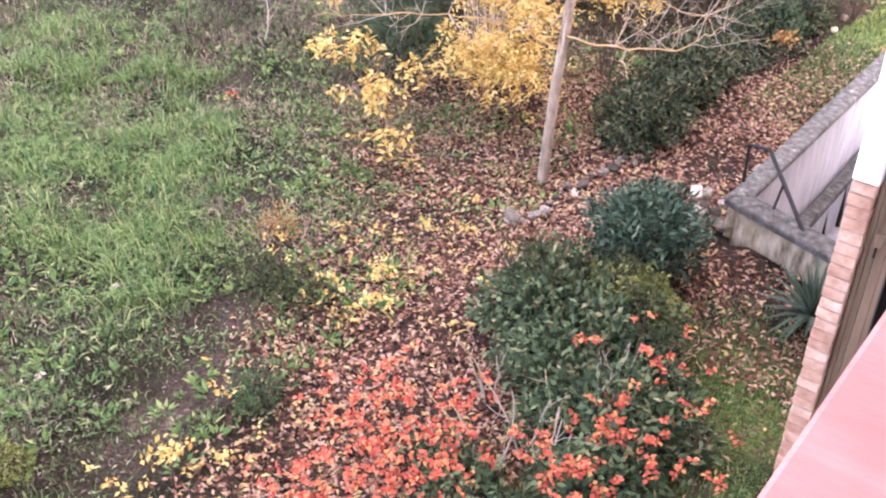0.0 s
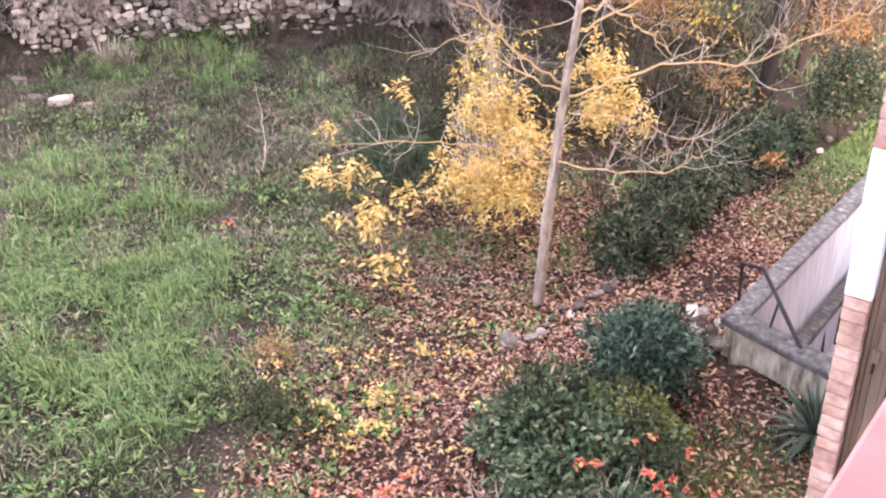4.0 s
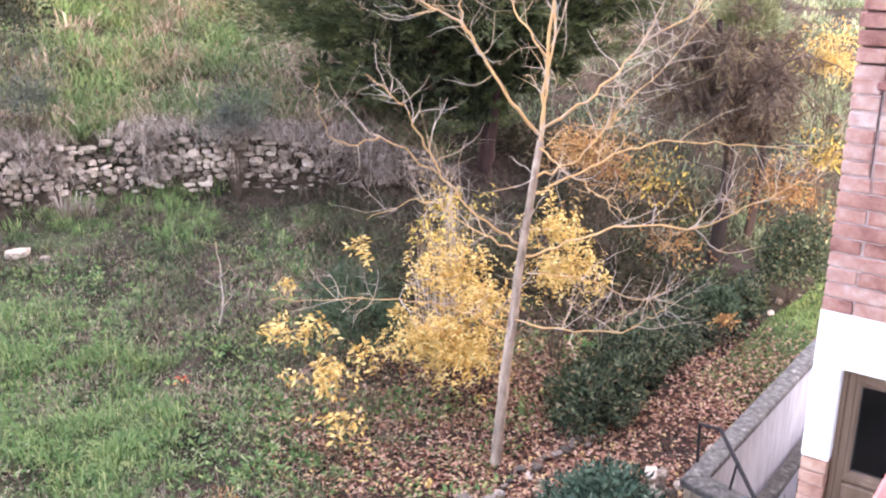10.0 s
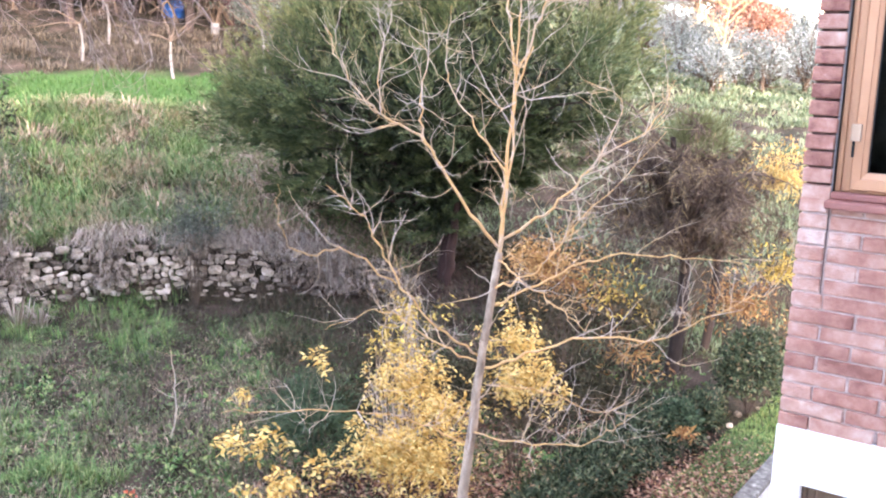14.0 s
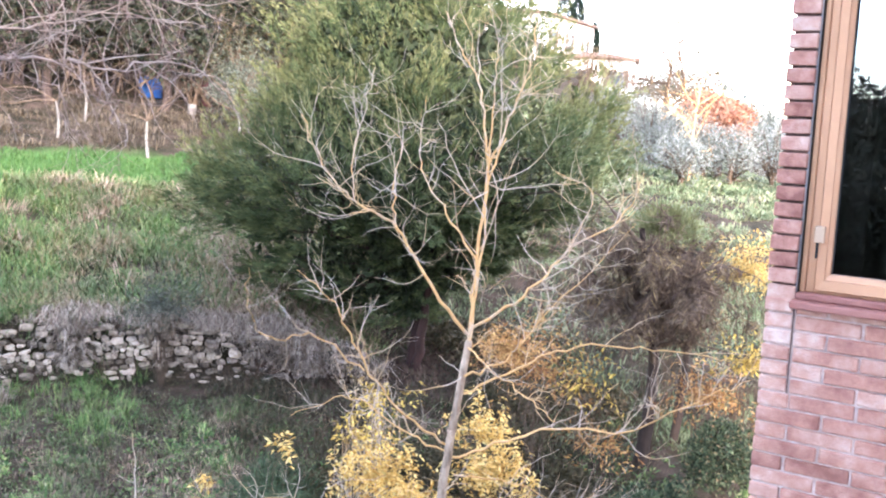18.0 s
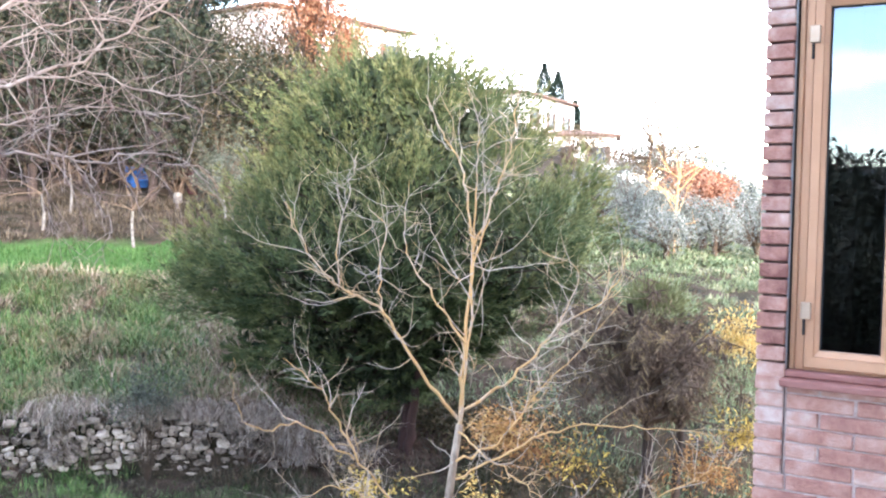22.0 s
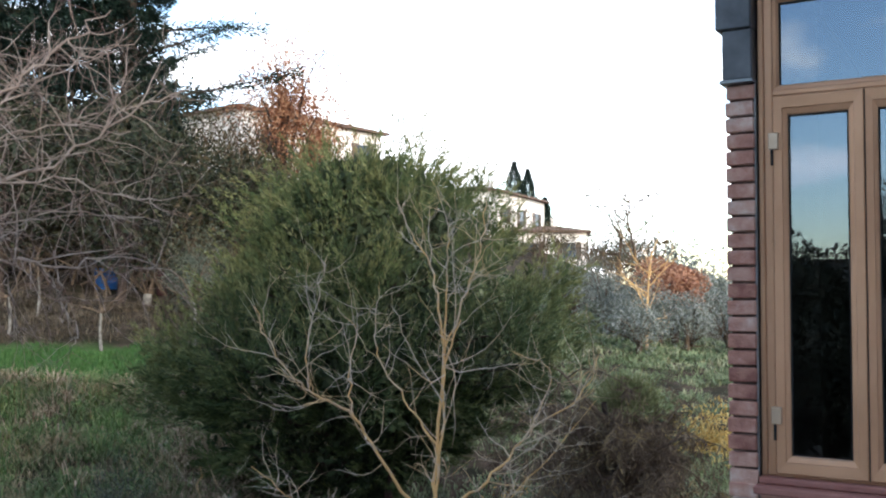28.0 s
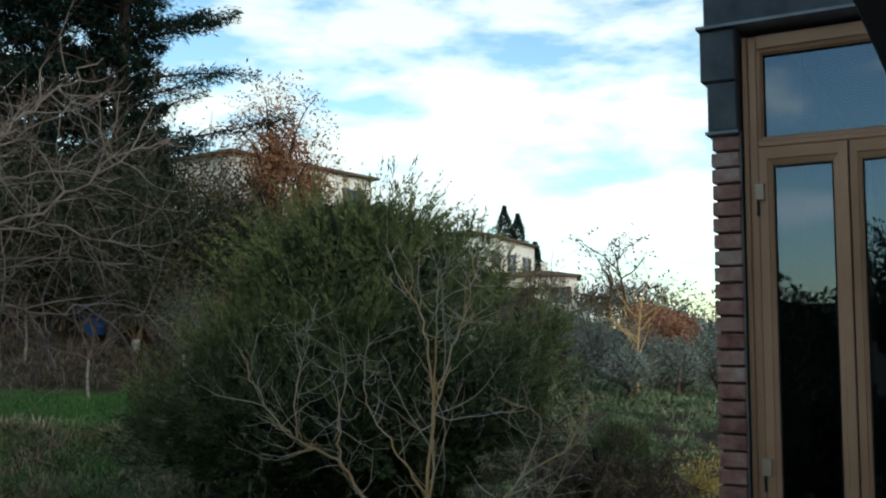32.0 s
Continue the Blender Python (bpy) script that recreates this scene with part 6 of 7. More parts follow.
# dark cedar with flat, layered branches
def cedar(foot, height, reach, rng, label, bare=0.0, long_limbs=()):
    f = on_land(foot)
    ob = tagged(empty("cedar_tree", pose(*f)), label, "tree")
    part("trunk", tube_mesh("trunk", [(np.array([(0, 0, -0.5), (0.1, 0, height * 0.5), (0, 0.1, height)]), np.array([0.42, 0.26, 0.05]))], 10), M["bark_dark"], ob)
    ls, P, A = [], [], []
    # the long limbs (height, bearing, length) stand out from the rest
    for k in range(84 + len(long_limbs)):
        t = 0.10 + 0.88 * k / 84
        az = k * 2.4 + rng.uniform(-0.3, 0.3)
        L = reach * (1.12 - t) * rng.uniform(0.7, 1.15) + 0.6
        L *= 0.5 if t < bare else 1.0 + 0.4 * (bare > 0) * (t < 0.85)
        if k >= 84:
            t, az, L = long_limbs[k - 84]
        p = shoot((0, 0, height * t), (math.cos(az), math.sin(az), 0.25), L, rng, 8, 0.10 if k < 84 else 0.04, 0.0)
        ls.append((p, np.linspace(0.10 * (1.1 - t) + 0.02, 0.012, len(p))))
        n = int((1300 if k < 84 else 560) * L / reach + 180)
        u = rng.uniform(0.2, 1.05, n)
        i = np.clip((u * 8).astype(int), 0, 7)
        fr = (u * 8 - i)[:, None]
        q = p[i] * (1 - fr) + p[i + 1] * fr
        wid = (0.16 if k < 84 else 0.07) * L * (1.15 - u) + 0.12
        side = np.array([-math.sin(az), math.cos(az), 0])
        q = q + side * (rng.normal(size=n) * wid)[:, None] + np.array([0, 0, 1.0]) * (rng.normal(size=n) * 0.15)[:, None]
        P.append(q)
        A.append(np.array([math.cos(az), math.sin(az), -0.1]) + rng.normal(size=(n, 3)) * 0.6)
    for q in ls:
        part("limb", tube_mesh("limb", [q], 5), M["bark_dark"], ob)
    P, A = np.concatenate(P), np.concatenate(A)
    part("needles", leaf_mesh("needles", P, A, 0.26, 0.06, rng, 0.15, np.tile([0, 0, 1.0], (len(P), 1))), M["leaf_cedar"], ob)


cedar((-29.9, 26.6, 0), 17.5, 6.4, rng, "tall dark cedar with flat layered branches", 0.6, [(0.501, 0.58, 5.17), (0.447, 0.55, 4.18), (0.345, 0.60, 6.6), (0.593, 0.53, 3.84), (0.408, 0.52, 3.55)])
cedar((-32.6, 22.6, 0), 17.5, 5.6, rng, "tall dark cedar with flat layered branches")
cedar((-36.5, 20.0, 0), 19.0, 6.0, rng, "tall dark cedar with flat layered branches")
cedar((-34.0, 26.5, 0), 19.0, 6.5, rng, "tall dark cedar with flat layered branches")


def cypress(foot, height, radius, rng):
    f = on_land(foot)
    ob = tagged(empty("cypress", pose(*f)), "slender dark cypress on the ridge", "tree", "cypresses")
    part("trunk", tube_mesh("trunk", [(np.array([(0, 0, -0.5), (0, 0, height * 0.5)]), np.array([0.15, 0.08]))], 6), M["bark_dark"], ob)
    n = 8000
    z = rng.uniform(0.04, 1, n) ** 1.15
    r = radius * 1.9 * np.clip(1.0 - z, 0, 1) ** 0.9 * (0.6 + 0.4 * np.abs(np.sin(z * 13 + rng.uniform(0, 0.6, n)))) * np.sqrt(rng.uniform(0.05, 1, n))
    a = rng.uniform(0, 6.28, n)
    p = np.stack([r * np.cos(a), r * np.sin(a), z * height], 1)
    part("crown", leaf_mesh("crown", p, np.stack([np.cos(a), np.sin(a), np.full(n, 0.8)], 1), 0.26, 0.07, rng), M["leaf_cedar"], ob)


for c, h, r in [((-42.7, 87.0, 0), 8.4, 1.5), ((-41.5, 87.6, 0), 7.9, 1.4), ((-40.0, 88.4, 0), 5.6, 1.0)]:
    cypress(c, h, r, rng)


# thickets that clothe the hillside
def thicket(c, radii, n, mat, rng, label="brown and grey hillside thicket of bare shrubs", leaf=(0.22, 0.07)):
    f = on_land(c)
    ob = tagged(empty("thicket", pose(*f)), label, "thicket", "hillside thickets")
    p, d = cloud(rng, n, (0, 0, radii[2] * 0.55), radii, 0.85, 14, 0.5, -0.3)
    p = p[p[:, 2] > -0.2]
    part("foliage", leaf_mesh("foliage", p, rng.normal(size=p.shape) + np.array([0, 0, 0.5]), leaf[0], leaf[1], rng), M[mat], ob)
    st = [(shoot((rng.normal() * radii[0] * 0.4, rng.normal() * radii[1] * 0.4, -0.2), (rng.normal() * 0.4, rng.normal() * 0.4, 1), radii[2] * rng.uniform(0.9, 1.6), rng, 6, 0.16, 0.0), np.linspace(0.05, 0.012, 7)) for _ in range(26)]
    tagged(part("stem_tangle", tube_mesh("stem_tangle", st + twigs_on(st, rng, 1.4, 1.0, 0.016, 4, 0.2), 4), M["bark_purple"], ob), kind="stuff")


for c, r, h in [((-23.9, 24.2), 1.4, 2.5), ((-21.9, 22.5), 1.0, 1.8), ((-26.4, 27.2), 1.6, 3.0)]:
    crown_tree("olive_tree", "silvery grey-green olive tree", (*c, 0), h, 0.3, (r * 1.1, r * 1.1, h * 0.5), 4200, (0.12, 0.03), "leaf_sage", rng, "bark_purple", 0.9, 18, 0.6, 0.12, "olive trees")
for az, D, r, h in [(-58, 37, 3.0, 2.6), (-54, 38, 3.0, 2.8), (-50, 37, 2.8, 2.6), (-47, 36, 2.6, 2.4), (-44, 38, 2.8, 2.6), (-41, 37, 2.6, 2.2), (-56, 45, 3.6, 3.5), (-51, 45, 3.4, 3.4), (-47, 44, 3.2, 3.2), (-43, 45, 3.2, 3.2), (-39, 46, 3.0, 2.8),
                    (-43, 51, 3.2, 4.4), (-40.5, 52, 3.0, 4.0), (-46, 50, 3.4, 4.8), (-36, 48, 3.0, 2.4), (-45, 55, 3.6, 3.4), (-40, 56, 3.2, 2.8), (-50, 55, 3.6, 3.6), (-33, 55, 3.0, 2.2), (-30, 60, 3.0, 2.2), (-27, 66, 3.2, 2.4), (-24, 70, 3.2, 2.4), (-21, 75, 3.4, 2.4)]:
    a = math.radians(az)
    thicket((D * math.sin(a), D * math.cos(a), 0), (r, r, h), 1500, "leaf_thicket", rng)
for az, D, r, h in [(-20, 95, 6, 4), (-17, 110, 7, 5), (-14, 130, 9, 5), (-11, 150, 10, 5), (-8, 140, 9, 5), (-12, 70, 4, 3), (-16, 64, 4, 3), (-9, 75, 5, 3)]:
    a = math.radians(az)
    thicket((D * math.sin(a), D * math.cos(a), 0), (r, r, h), 1600, "leaf_olive", rng, "far grey-green olive grove", (0.5, 0.2))


# ---- houses on the hill ----
def hill_house(c, turn, w, d, h, label, windows, roof_h=1.6):
    """A rendered house with a hipped tile roof, deep eaves, and shuttered windows on its two seen sides."""
    ob = tagged(empty("hill_house", pose(c[0], c[1], c[2], 0, 0, turn)), label, "house", "houses on the hill")
    part("wall", boxes(((-w / 2, -d / 2, -4), (w / 2, d / 2, h))), M["house_wall"], ob)
    bm = bmesh.new()
    e = 0.45
    q = [bm.verts.new(v) for v in ((-w / 2 - e, -d / 2 - e, h), (w / 2 + e, -d / 2 - e, h), (w / 2 + e, d / 2 + e, h), (-w / 2 - e, d / 2 + e, h))]
    t = [bm.verts.new(v) for v in ((-w / 2 - e, -d / 2 - e, h + 0.18), (w / 2 + e, -d / 2 - e, h + 0.18), (w / 2 + e, d / 2 + e, h + 0.18), (-w / 2 - e, d / 2 + e, h + 0.18))]
    s = max(0.5, (w - d) / 2)
    r1, r2 = bm.verts.new((-s, 0, h + roof_h)), bm.verts.new((s, 0, h + roof_h))
    bm.faces.new(q[::-1])
    for i in range(4):
        bm.faces.new([q[i], q[(i + 1) % 4], t[(i + 1) % 4], t[i]])
    bm.faces.new([t[0], t[1], r2, r1])
    bm.faces.new([t[1], t[2], r2])
    bm.faces.new([t[2], t[3], r1, r2])
    bm.faces.new([t[3], t[0], r1])
    roof = part("roof", bm, M["roof_tile"], ob)
    part("chimney", boxes(((s * 0.3, -0.3, h + 0.4), (s * 0.3 + 0.5, 0.3, h + roof_h + 0.6)), ((s * 0.3 - 0.08, -0.38, h + roof_h + 0.6), (s * 0.3 + 0.58, 0.38, h + roof_h + 0.7))), M["house_wall"], roof)
    for x, z in windows:
        wob = part("window", boxes(((x - 0.55, -d / 2 - 0.03, z), (x + 0.55, -d / 2 + 0.1, z + 1.4))), M["window_dark"], ob)
        part("shutter", boxes(((x - 1.05, -d / 2 - 0.08, z - 0.05), (x - 0.57, -d / 2 - 0.004, z + 1.45))), M["shutter"], wob)
        part("shutter", boxes(((x + 0.57, -d / 2 - 0.08, z - 0.05), (x + 1.05, -d / 2 - 0.004, z + 1.45))), M["shutter"], wob)
        part("sill", boxes(((x - 0.65, -d / 2 - 0.14, z - 0.1), (x + 0.65, -d / 2 - 0.004, z))), M["plaster"], wob)
    for y in (-d / 4, d / 4):
        for z in (h - 2.2,):
            wob = part("window", boxes(((w / 2 - 0.1, y - 0.5, z), (w / 2 + 0.03, y + 0.5, z + 1.4))), M["window_dark"], ob)
            part("shutter", boxes(((w / 2 + 0.004, y - 1.0, z - 0.05), (w / 2 + 0.08, y - 0.52, z + 1.45))), M["shutter"], wob)


hill_house((-41.72, 49.8, 9.6), 83.3, 12.6, 7.0, 6.5, "cream rendered house with a low tiled roof among trees", [(-3.6, 4.2), (0.2, 4.2), (4.4, 4.2)], 1.1)
hill_house((-41.4, 78.4, 7.6), 95.4, 12.4, 7.0, 6.2, "pale rendered house on the ridge with tiled roof", [(-4, 3.6), (0, 3.6), (4, 3.6)], 0.9)
hill_house((-36.0, 80.5, 5.2), 24, 6.4, 6.0, 5.3, "pale rendered house lower on the ridge with tiled roof", [(-1.5, 3.0), (1.7, 3.0)], 0.8)
hill_house((-32.5, 118.0, 0.8), 15, 12, 8, 5.0, "long low farm building beyond the olive grove", [(-3, 2.0), (2, 2.0)], 1.0)

# trees behind the viewer, which the window panes mirror
for k, (x, y, h) in enumerate([(-9, -30, 12), (-14, -33, 10), (-3, -34, 11), (-19, -31, 12), (-6, -26, 8), (-24, -34, 13), (2, -30, 9), (-12, -26, 7)]):
    crown_tree("garden_tree", "dark tree on the other side of the house", (x, y, 0), h * 0.82, 2, (2.6, 2.6, h * 0.34), 13000, (0.24, 0.11), "leaf_oak", rng, shell=0.9, group="trees behind")

# added row out of view, which hides bright ground from the mirroring panes
for x, y, h in [(-13, -21, 4.2), (-10, -22, 4.6), (-7.2, -21.5, 4.0), (-4.6, -22, 4.4), (-1.8, -21.5, 4.2), (1.2, -22, 4.6), (-16.5, -22, 4.8)]:
    crown_tree("backdrop_shrub", "tall dark evergreen shrub added to darken what the panes mirror", (x, y, 0), h, 0.3, (2.1, 1.8, h * 0.52), 6500, (0.22, 0.12), "leaf_oak", rng, shell=0.8, group="shrubs behind")

# dark evergreen oaks under the cedars
for x, y, h, w in [(-27.6, 19.6, 7.0, 2.8), (-25.2, 22.2, 6.2, 2.6), (-30.5, 20.5, 8.5, 3.0), (-27.5, 25.0, 7.5, 3.0), (-25.5, 28.0, 4.6, 2.6), (-33.0, 24.0, 9.5, 3.2)]:
    crown_tree("holm_oak", "dark evergreen oak on the hillside", (x, y, 0), h, 1.2, (w, w, h * 0.46), 5200, (0.22, 0.10), "leaf_oak", rng, lumps=16, bulge=0.4, group="holm oaks")

# ---- fallen leaves, grass and weeds ----
rng = np.random.default_rng(77)


def edge_x(y):
    """Where the lawn gives way to leaf litter."""
    return np.interp(y, [2.0, 2.9, 3.7, 5.15, 6.0, 6.5, 8.0, 10.0, 12.0], [-4.2, -4.3, -5.1, -5.7, -6.4, -7.2, -7.5, -7.2, -6.8])


def litter_zone(x, y, D, az):
    w = np.clip((x - edge_x(y)) / 1.1 + 0.35, 0, 1) * np.clip((12.5 - y) / 3.0, 0, 1)
    w = np.where((x > -4.0) & (y > 7.3) & (y < 10.6), 1.0, w)
    w = np.where((x > -2.6) & (y < 5.6), 0.05, w)
    w = np.where((x > -3.4) & (y >= 5.6) & (y < 7.2), 0.45, w)
    w = w * np.clip(0.7 + 0.45 * field(x, y, 2.1, 1.0) + 0.3 * field(x, y, 4.7, 2.0), 0.1, 1)
    return (rng.uniform(0, 1, len(x)) < w * np.clip((y - 1.2) / 0.8, 0, 1)) & (x < -1.1) & (x > -8.6) & ~((x > -2.8) & (y > 7.2))


p = scatter(rng, 42000, litter_zone)
p[:, 2] += rng.uniform(0.005, 0.05, len(p))
ax = rng.normal(size=(len(p), 3)) * np.array([1, 1, 0.25])
tagged(part("fallen_leaves", leaf_mesh("fallen_leaves", p, ax, 0.06, 0.027, rng, 0.3, np.tile([0, 0, 1.3], (len(p), 1))), M["litter"]), "carpet of brown and pinkish fallen leaves", "fallen leaves", kind="stuff")


def lawn_zone(x, y, D, az):
    w = np.clip((edge_x(y) + 0.2 - x) / 1.2, 0, 1) * np.clip((17.3 - D) / 1.0, 0, 1)
    w = w * np.clip(0.5 + 0.8 * field(x, y, 1.3, 2.0) + 0.9 * field(x, y, 4.1, 5.0) - 0.2 * np.clip((D - 12.5) / 4, 0, 1), 0.06, 1) * np.clip((-az - 40) / 8 + np.clip((12 - D) / 2, 0, 1), 0.1, 1) + 0.03 * (D < 13)
    near = np.clip(1.25 - D / 32, 0.5, 1)
    return (rng.uniform(0, 1, len(x)) < w * near) & (D > 1.5) & ~((x > -2.9) & (y > 7.0))


p = scatter(rng, 29000, lawn_zone)
tagged(part("lawn_grass", blade_mesh("lawn_grass", p, 0.075, 0.009, 0, rng, 1.3), M["lawn_blade"]), "rough green lawn grass with dry blades", "grass", kind="stuff")


def lush_zone(x, y, D, az):
    k = np.exp(-(((x + 8.6) / 1.4) ** 2 + ((y - 4.6) / 0.9) ** 2)) + np.exp(-(((x + 10.6) / 1.2) ** 2 + ((y - 6.0) / 0.8) ** 2)) * 0.7 + np.exp(-(((x + 7.2) / 0.9) ** 2 + ((y - 3.6) / 0.6) ** 2)) + 0.5 * np.exp(-(((x + 13.8) / 2.0) ** 2 + ((y - 9.8) / 1.2) ** 2))
    return rng.uniform(0, 1, len(x)) < k * np.clip(0.6 + field(x, y, 2.7, 4.0), 0, 1)


p = scatter(rng, 480, lush_zone)
tagged(part("lush_grass", tussocks("lush_grass", rng, p, 34, 0.07, 0.19, 0.010, 1.4), M["lush_blade"]), "tall lush green grass tufts in the lawn", "grass", kind="stuff")


def weed_zone(x, y, D, az):
    k = np.exp(-(((x + 7.4) / 1.6) ** 2 + ((y - 5.6) / 1.4) ** 2)) + 0.9 * np.exp(-(((x + 5.7) / 1.1) ** 2 + ((y - 2.7) / 1.0) ** 2)) + 0.5 * np.exp(-(((x + 10.0) / 2.0) ** 2 + ((y - 7.5) / 1.6) ** 2)) + 0.25 * ((D > 3) & (D < 16.5) & (x < -4.6)) + 0.2 * np.exp(-(((x + 1.7) / 0.4) ** 2 + ((y - 5.0) / 1.5) ** 2))
    return (rng.uniform(0, 1, len(x)) < k * np.clip(0.55 + field(x, y, 3.1, 7.0), 0, 1)) & ~((x > -2.9) & (y > 7.0))


p = scatter(rng, 17000, weed_zone)
p[:, 2] += rng.uniform(0.02, 0.10, len(p))
tagged(part("lawn_weeds", leaf_mesh("lawn_weeds", p, rng.normal(size=(len(p), 3)) * np.array([1, 1, 0.6]) + np.array([0, 0, 0.35]), 0.055, 0.02, rng, 0.2, np.tile([0, 0, 1.2], (len(p), 1))), M["weed_leaf"]), "broad-leaved green weeds in the lawn", "weeds", kind="stuff")


def bank_zone(x, y, D, az):
    return (az < -36.5) & (D > 17.7) & (D < 24.3) & (rng.uniform(0, 1, len(x)) < 0.6 + 0.5 * field(x, y, 1.1, 3.0))


p = scatter(rng, 900, bank_zone)
tagged(part("bank_grass", tussocks("bank_grass", rng, p, 40, 0.16, 0.30, 0.016, 2.2, 1.3), M["bank_blade"]), "tall mixed green and straw grass on the bank", "grass", kind="stuff")
p = scatter(rng, 250, lambda x, y, D, az: (az < -36) & (D > 17.36) & (D < 17.8) & (rng.uniform(0, 1, len(x)) < 0.45 + 0.8 * field(x, y, 3.3, 5.0)))
k = np.repeat(np.arange(len(p)), 52)
p = p[k] + rng.normal(size=(len(k), 3)) * np.array([0.13, 0.13, 0.02])
lean = -1.3 * unit(p * np.array([1, 1, 0])) + rng.normal(size=p.shape) * np.array([0.5, 0.5, 0])
tagged(part("dry_fringe", blade_mesh("dry_fringe", p, 0.36 * rng.uniform(0.5, 1.3, 250)[k], 0.012, lean, rng, 2.5), M["dry_blade"]), "grey-tan dry grass hanging over the stone wall", "dry grass", kind="stuff")
p = scatter(rng, 14000, lambda x, y, D, az: (az < -43) & (D > 24.3 + 0.3 * np.sin(az * 2.1)) & (D < 27.6 + 0.5 * np.sin(az * 1.3)))
tagged(part("terrace_turf", blade_mesh("terrace_turf", p, 0.14, 0.02, 0, rng, 0.8), M["bright_blade"]), "bright green turf on the upper terrace", "grass", kind="stuff")
p = scatter(rng, 760, lambda x, y, D, az: (az > -37) & (D > 14.5 + 6.0 * (az < -27)) & (D < 34) & (rng.uniform(0, 1, len(x)) < 0.5 + 0.5 * field(x, y, 0.9, 3.0)))
tagged(part("meadow_grass", tussocks("meadow_grass", rng, p, 44, 0.26, 0.17, 0.026, 1.8), M["meadow_blade"]), "uneven meadow grass, green and straw", "grass", kind="stuff")
p = scatter(rng, 330, lambda x, y, D, az: (D > 11.5) & (D < 17.3) & (az < -33) & (rng.uniform(0, 1, len(x)) < 0.3 + 0.6 * field(x, y, 1.6, 9.0) + 0.5 * ((az > -47) & (D > 15.5))))
tagged(part("dead_grass", tussocks("dead_grass", rng, p, 26, 0.14, 0.2, 0.012, 1.9), M["dead_blade"]), "patches of dead brown grass before the wall", "dry grass", kind="stuff")

p = scatter(rng, 1500, lambda x, y, D, az: (D > 3) & (D < 16.5) & (x < -5.6) & (rng.uniform(0, 1, len(x)) < np.clip(0.3 + field(x, y, 2.9, 6.0), 0, 1)))
tagged(part("lawn_tufts", tussocks("lawn_tufts", rng, p, 26, 0.09, 0.10, 0.009, 1.5), M["lawn_blade"]), "small uneven tufts in the lawn", "grass", kind="stuff")
p = scatter(rng, 22000, lambda x, y, D, az: (D > 2) & (D < 16) & (x < -4.8) & (rng.uniform(0, 1, len(x)) < np.clip(0.25 + 0.8 * field(x, y, 2.0, 8.0), 0, 1)))
p[:, 2] += rng.uniform(0.0, 0.05, len(p))
tagged(part("lawn_debris", leaf_mesh("lawn_debris", p, rng.normal(size=(len(p), 3)) * np.array([1, 1, 0.2]), 0.045, 0.018, rng, 0.2, np.tile([0, 0, 1.2], (len(p), 1))), M["debris"]), "scattered dead leaves and straw in the lawn", "fallen leaves", kind="stuff")
# broad-leaved rosettes, some fresh, standing apart on the dark soil
q = scatter(rng, 2200, lambda x, y, D, az: (D > 2.5) & (D < 15) & (x < -4.4) & (rng.uniform(0, 1, len(x)) < np.clip(0.45 + 0.9 * field(x, y, 1.9, 2.6), 0.05, 1) * np.clip(1.4 - D / 12, 0.25, 1) * np.clip(D / 8, 0.4, 1)))
k = np.repeat(np.arange(len(q)), 9)
a = rng.uniform(0, 2 * np.pi, len(k))
ax = np.stack([np.cos(a), np.sin(a), rng.uniform(0.25, 0.9, len(k))], 1)
big = rng.uniform(0.5, 1.5, len(q))[k][:, None]
p = q[k] + ax * np.array([1, 1, 0.3]) * 0.025 * big + np.array([0, 0, 0.015])
tagged(part("rosette_weeds", leaf_mesh("rosette_weeds", p, ax, 0.075 * big[:, 0], 0.034, rng, 0.2, np.tile([0, 0, 1.2], (len(p), 1))), M["lush_blade"]), "fresh green rosettes of broad-leaved weeds in the lawn", "weeds", kind="stuff")
for c in [(-14.2, 8.75), (-14.0, 9.0)]:
    tagged(part("straw_tuft", tussocks("straw_tuft", rng, np.array([[*c, 0.0]]), 60, 0.08, 0.5, 0.014, 1.3), M["dry_blade"]), "bleached dry grass tuft in the lawn", "dry grass")

p = scatter(rng, 900, lambda x, y, D, az: (az < -42) & (D > 28.3) & (D < 36) & (rng.uniform(0, 1, len(x)) < 0.5 + 0.5 * field(x, y, 1.3, 2.0)))
tagged(part("terrace_grass", tussocks("terrace_grass", rng, p, 26, 0.2, 0.26, 0.02, 1.4), M["dead_blade"]), "dull brown dead grass behind the terrace turf", "grass", kind="stuff")
a, D = np.radians(rng.uniform(-38, -8, 900)), rng.uniform(33, 52, 900)
p = np.stack([D * np.sin(a), D * np.cos(a), land(D * np.sin(a), D * np.cos(a))], 1)
tagged(part("far_meadow", tussocks("far_meadow", rng, p, 40, 0.5, 0.2, 0.05, 1.6), M["meadow_blade"]), "pale uneven meadow under the olive trees", "grass", kind="stuff")


p = scatter(rng, 1100, lambda x, y, D, az: (D > 4.5) & (D < 15.5) & (x < -5.6) & (rng.uniform(0, 1, len(x)) < np.clip(0.25 + 1.0 * field(x, y, 1.5, 12.0) + 0.3 * np.exp(-((D - 11.5) / 2.0) ** 2), 0, 1)))
tagged(part("lawn_straw", tussocks("lawn_straw", rng, p, 22, 0.11, 0.09, 0.008, 1.9), M["straw_blade"]), "withered straw patches through the lawn", "dry grass", kind="stuff")


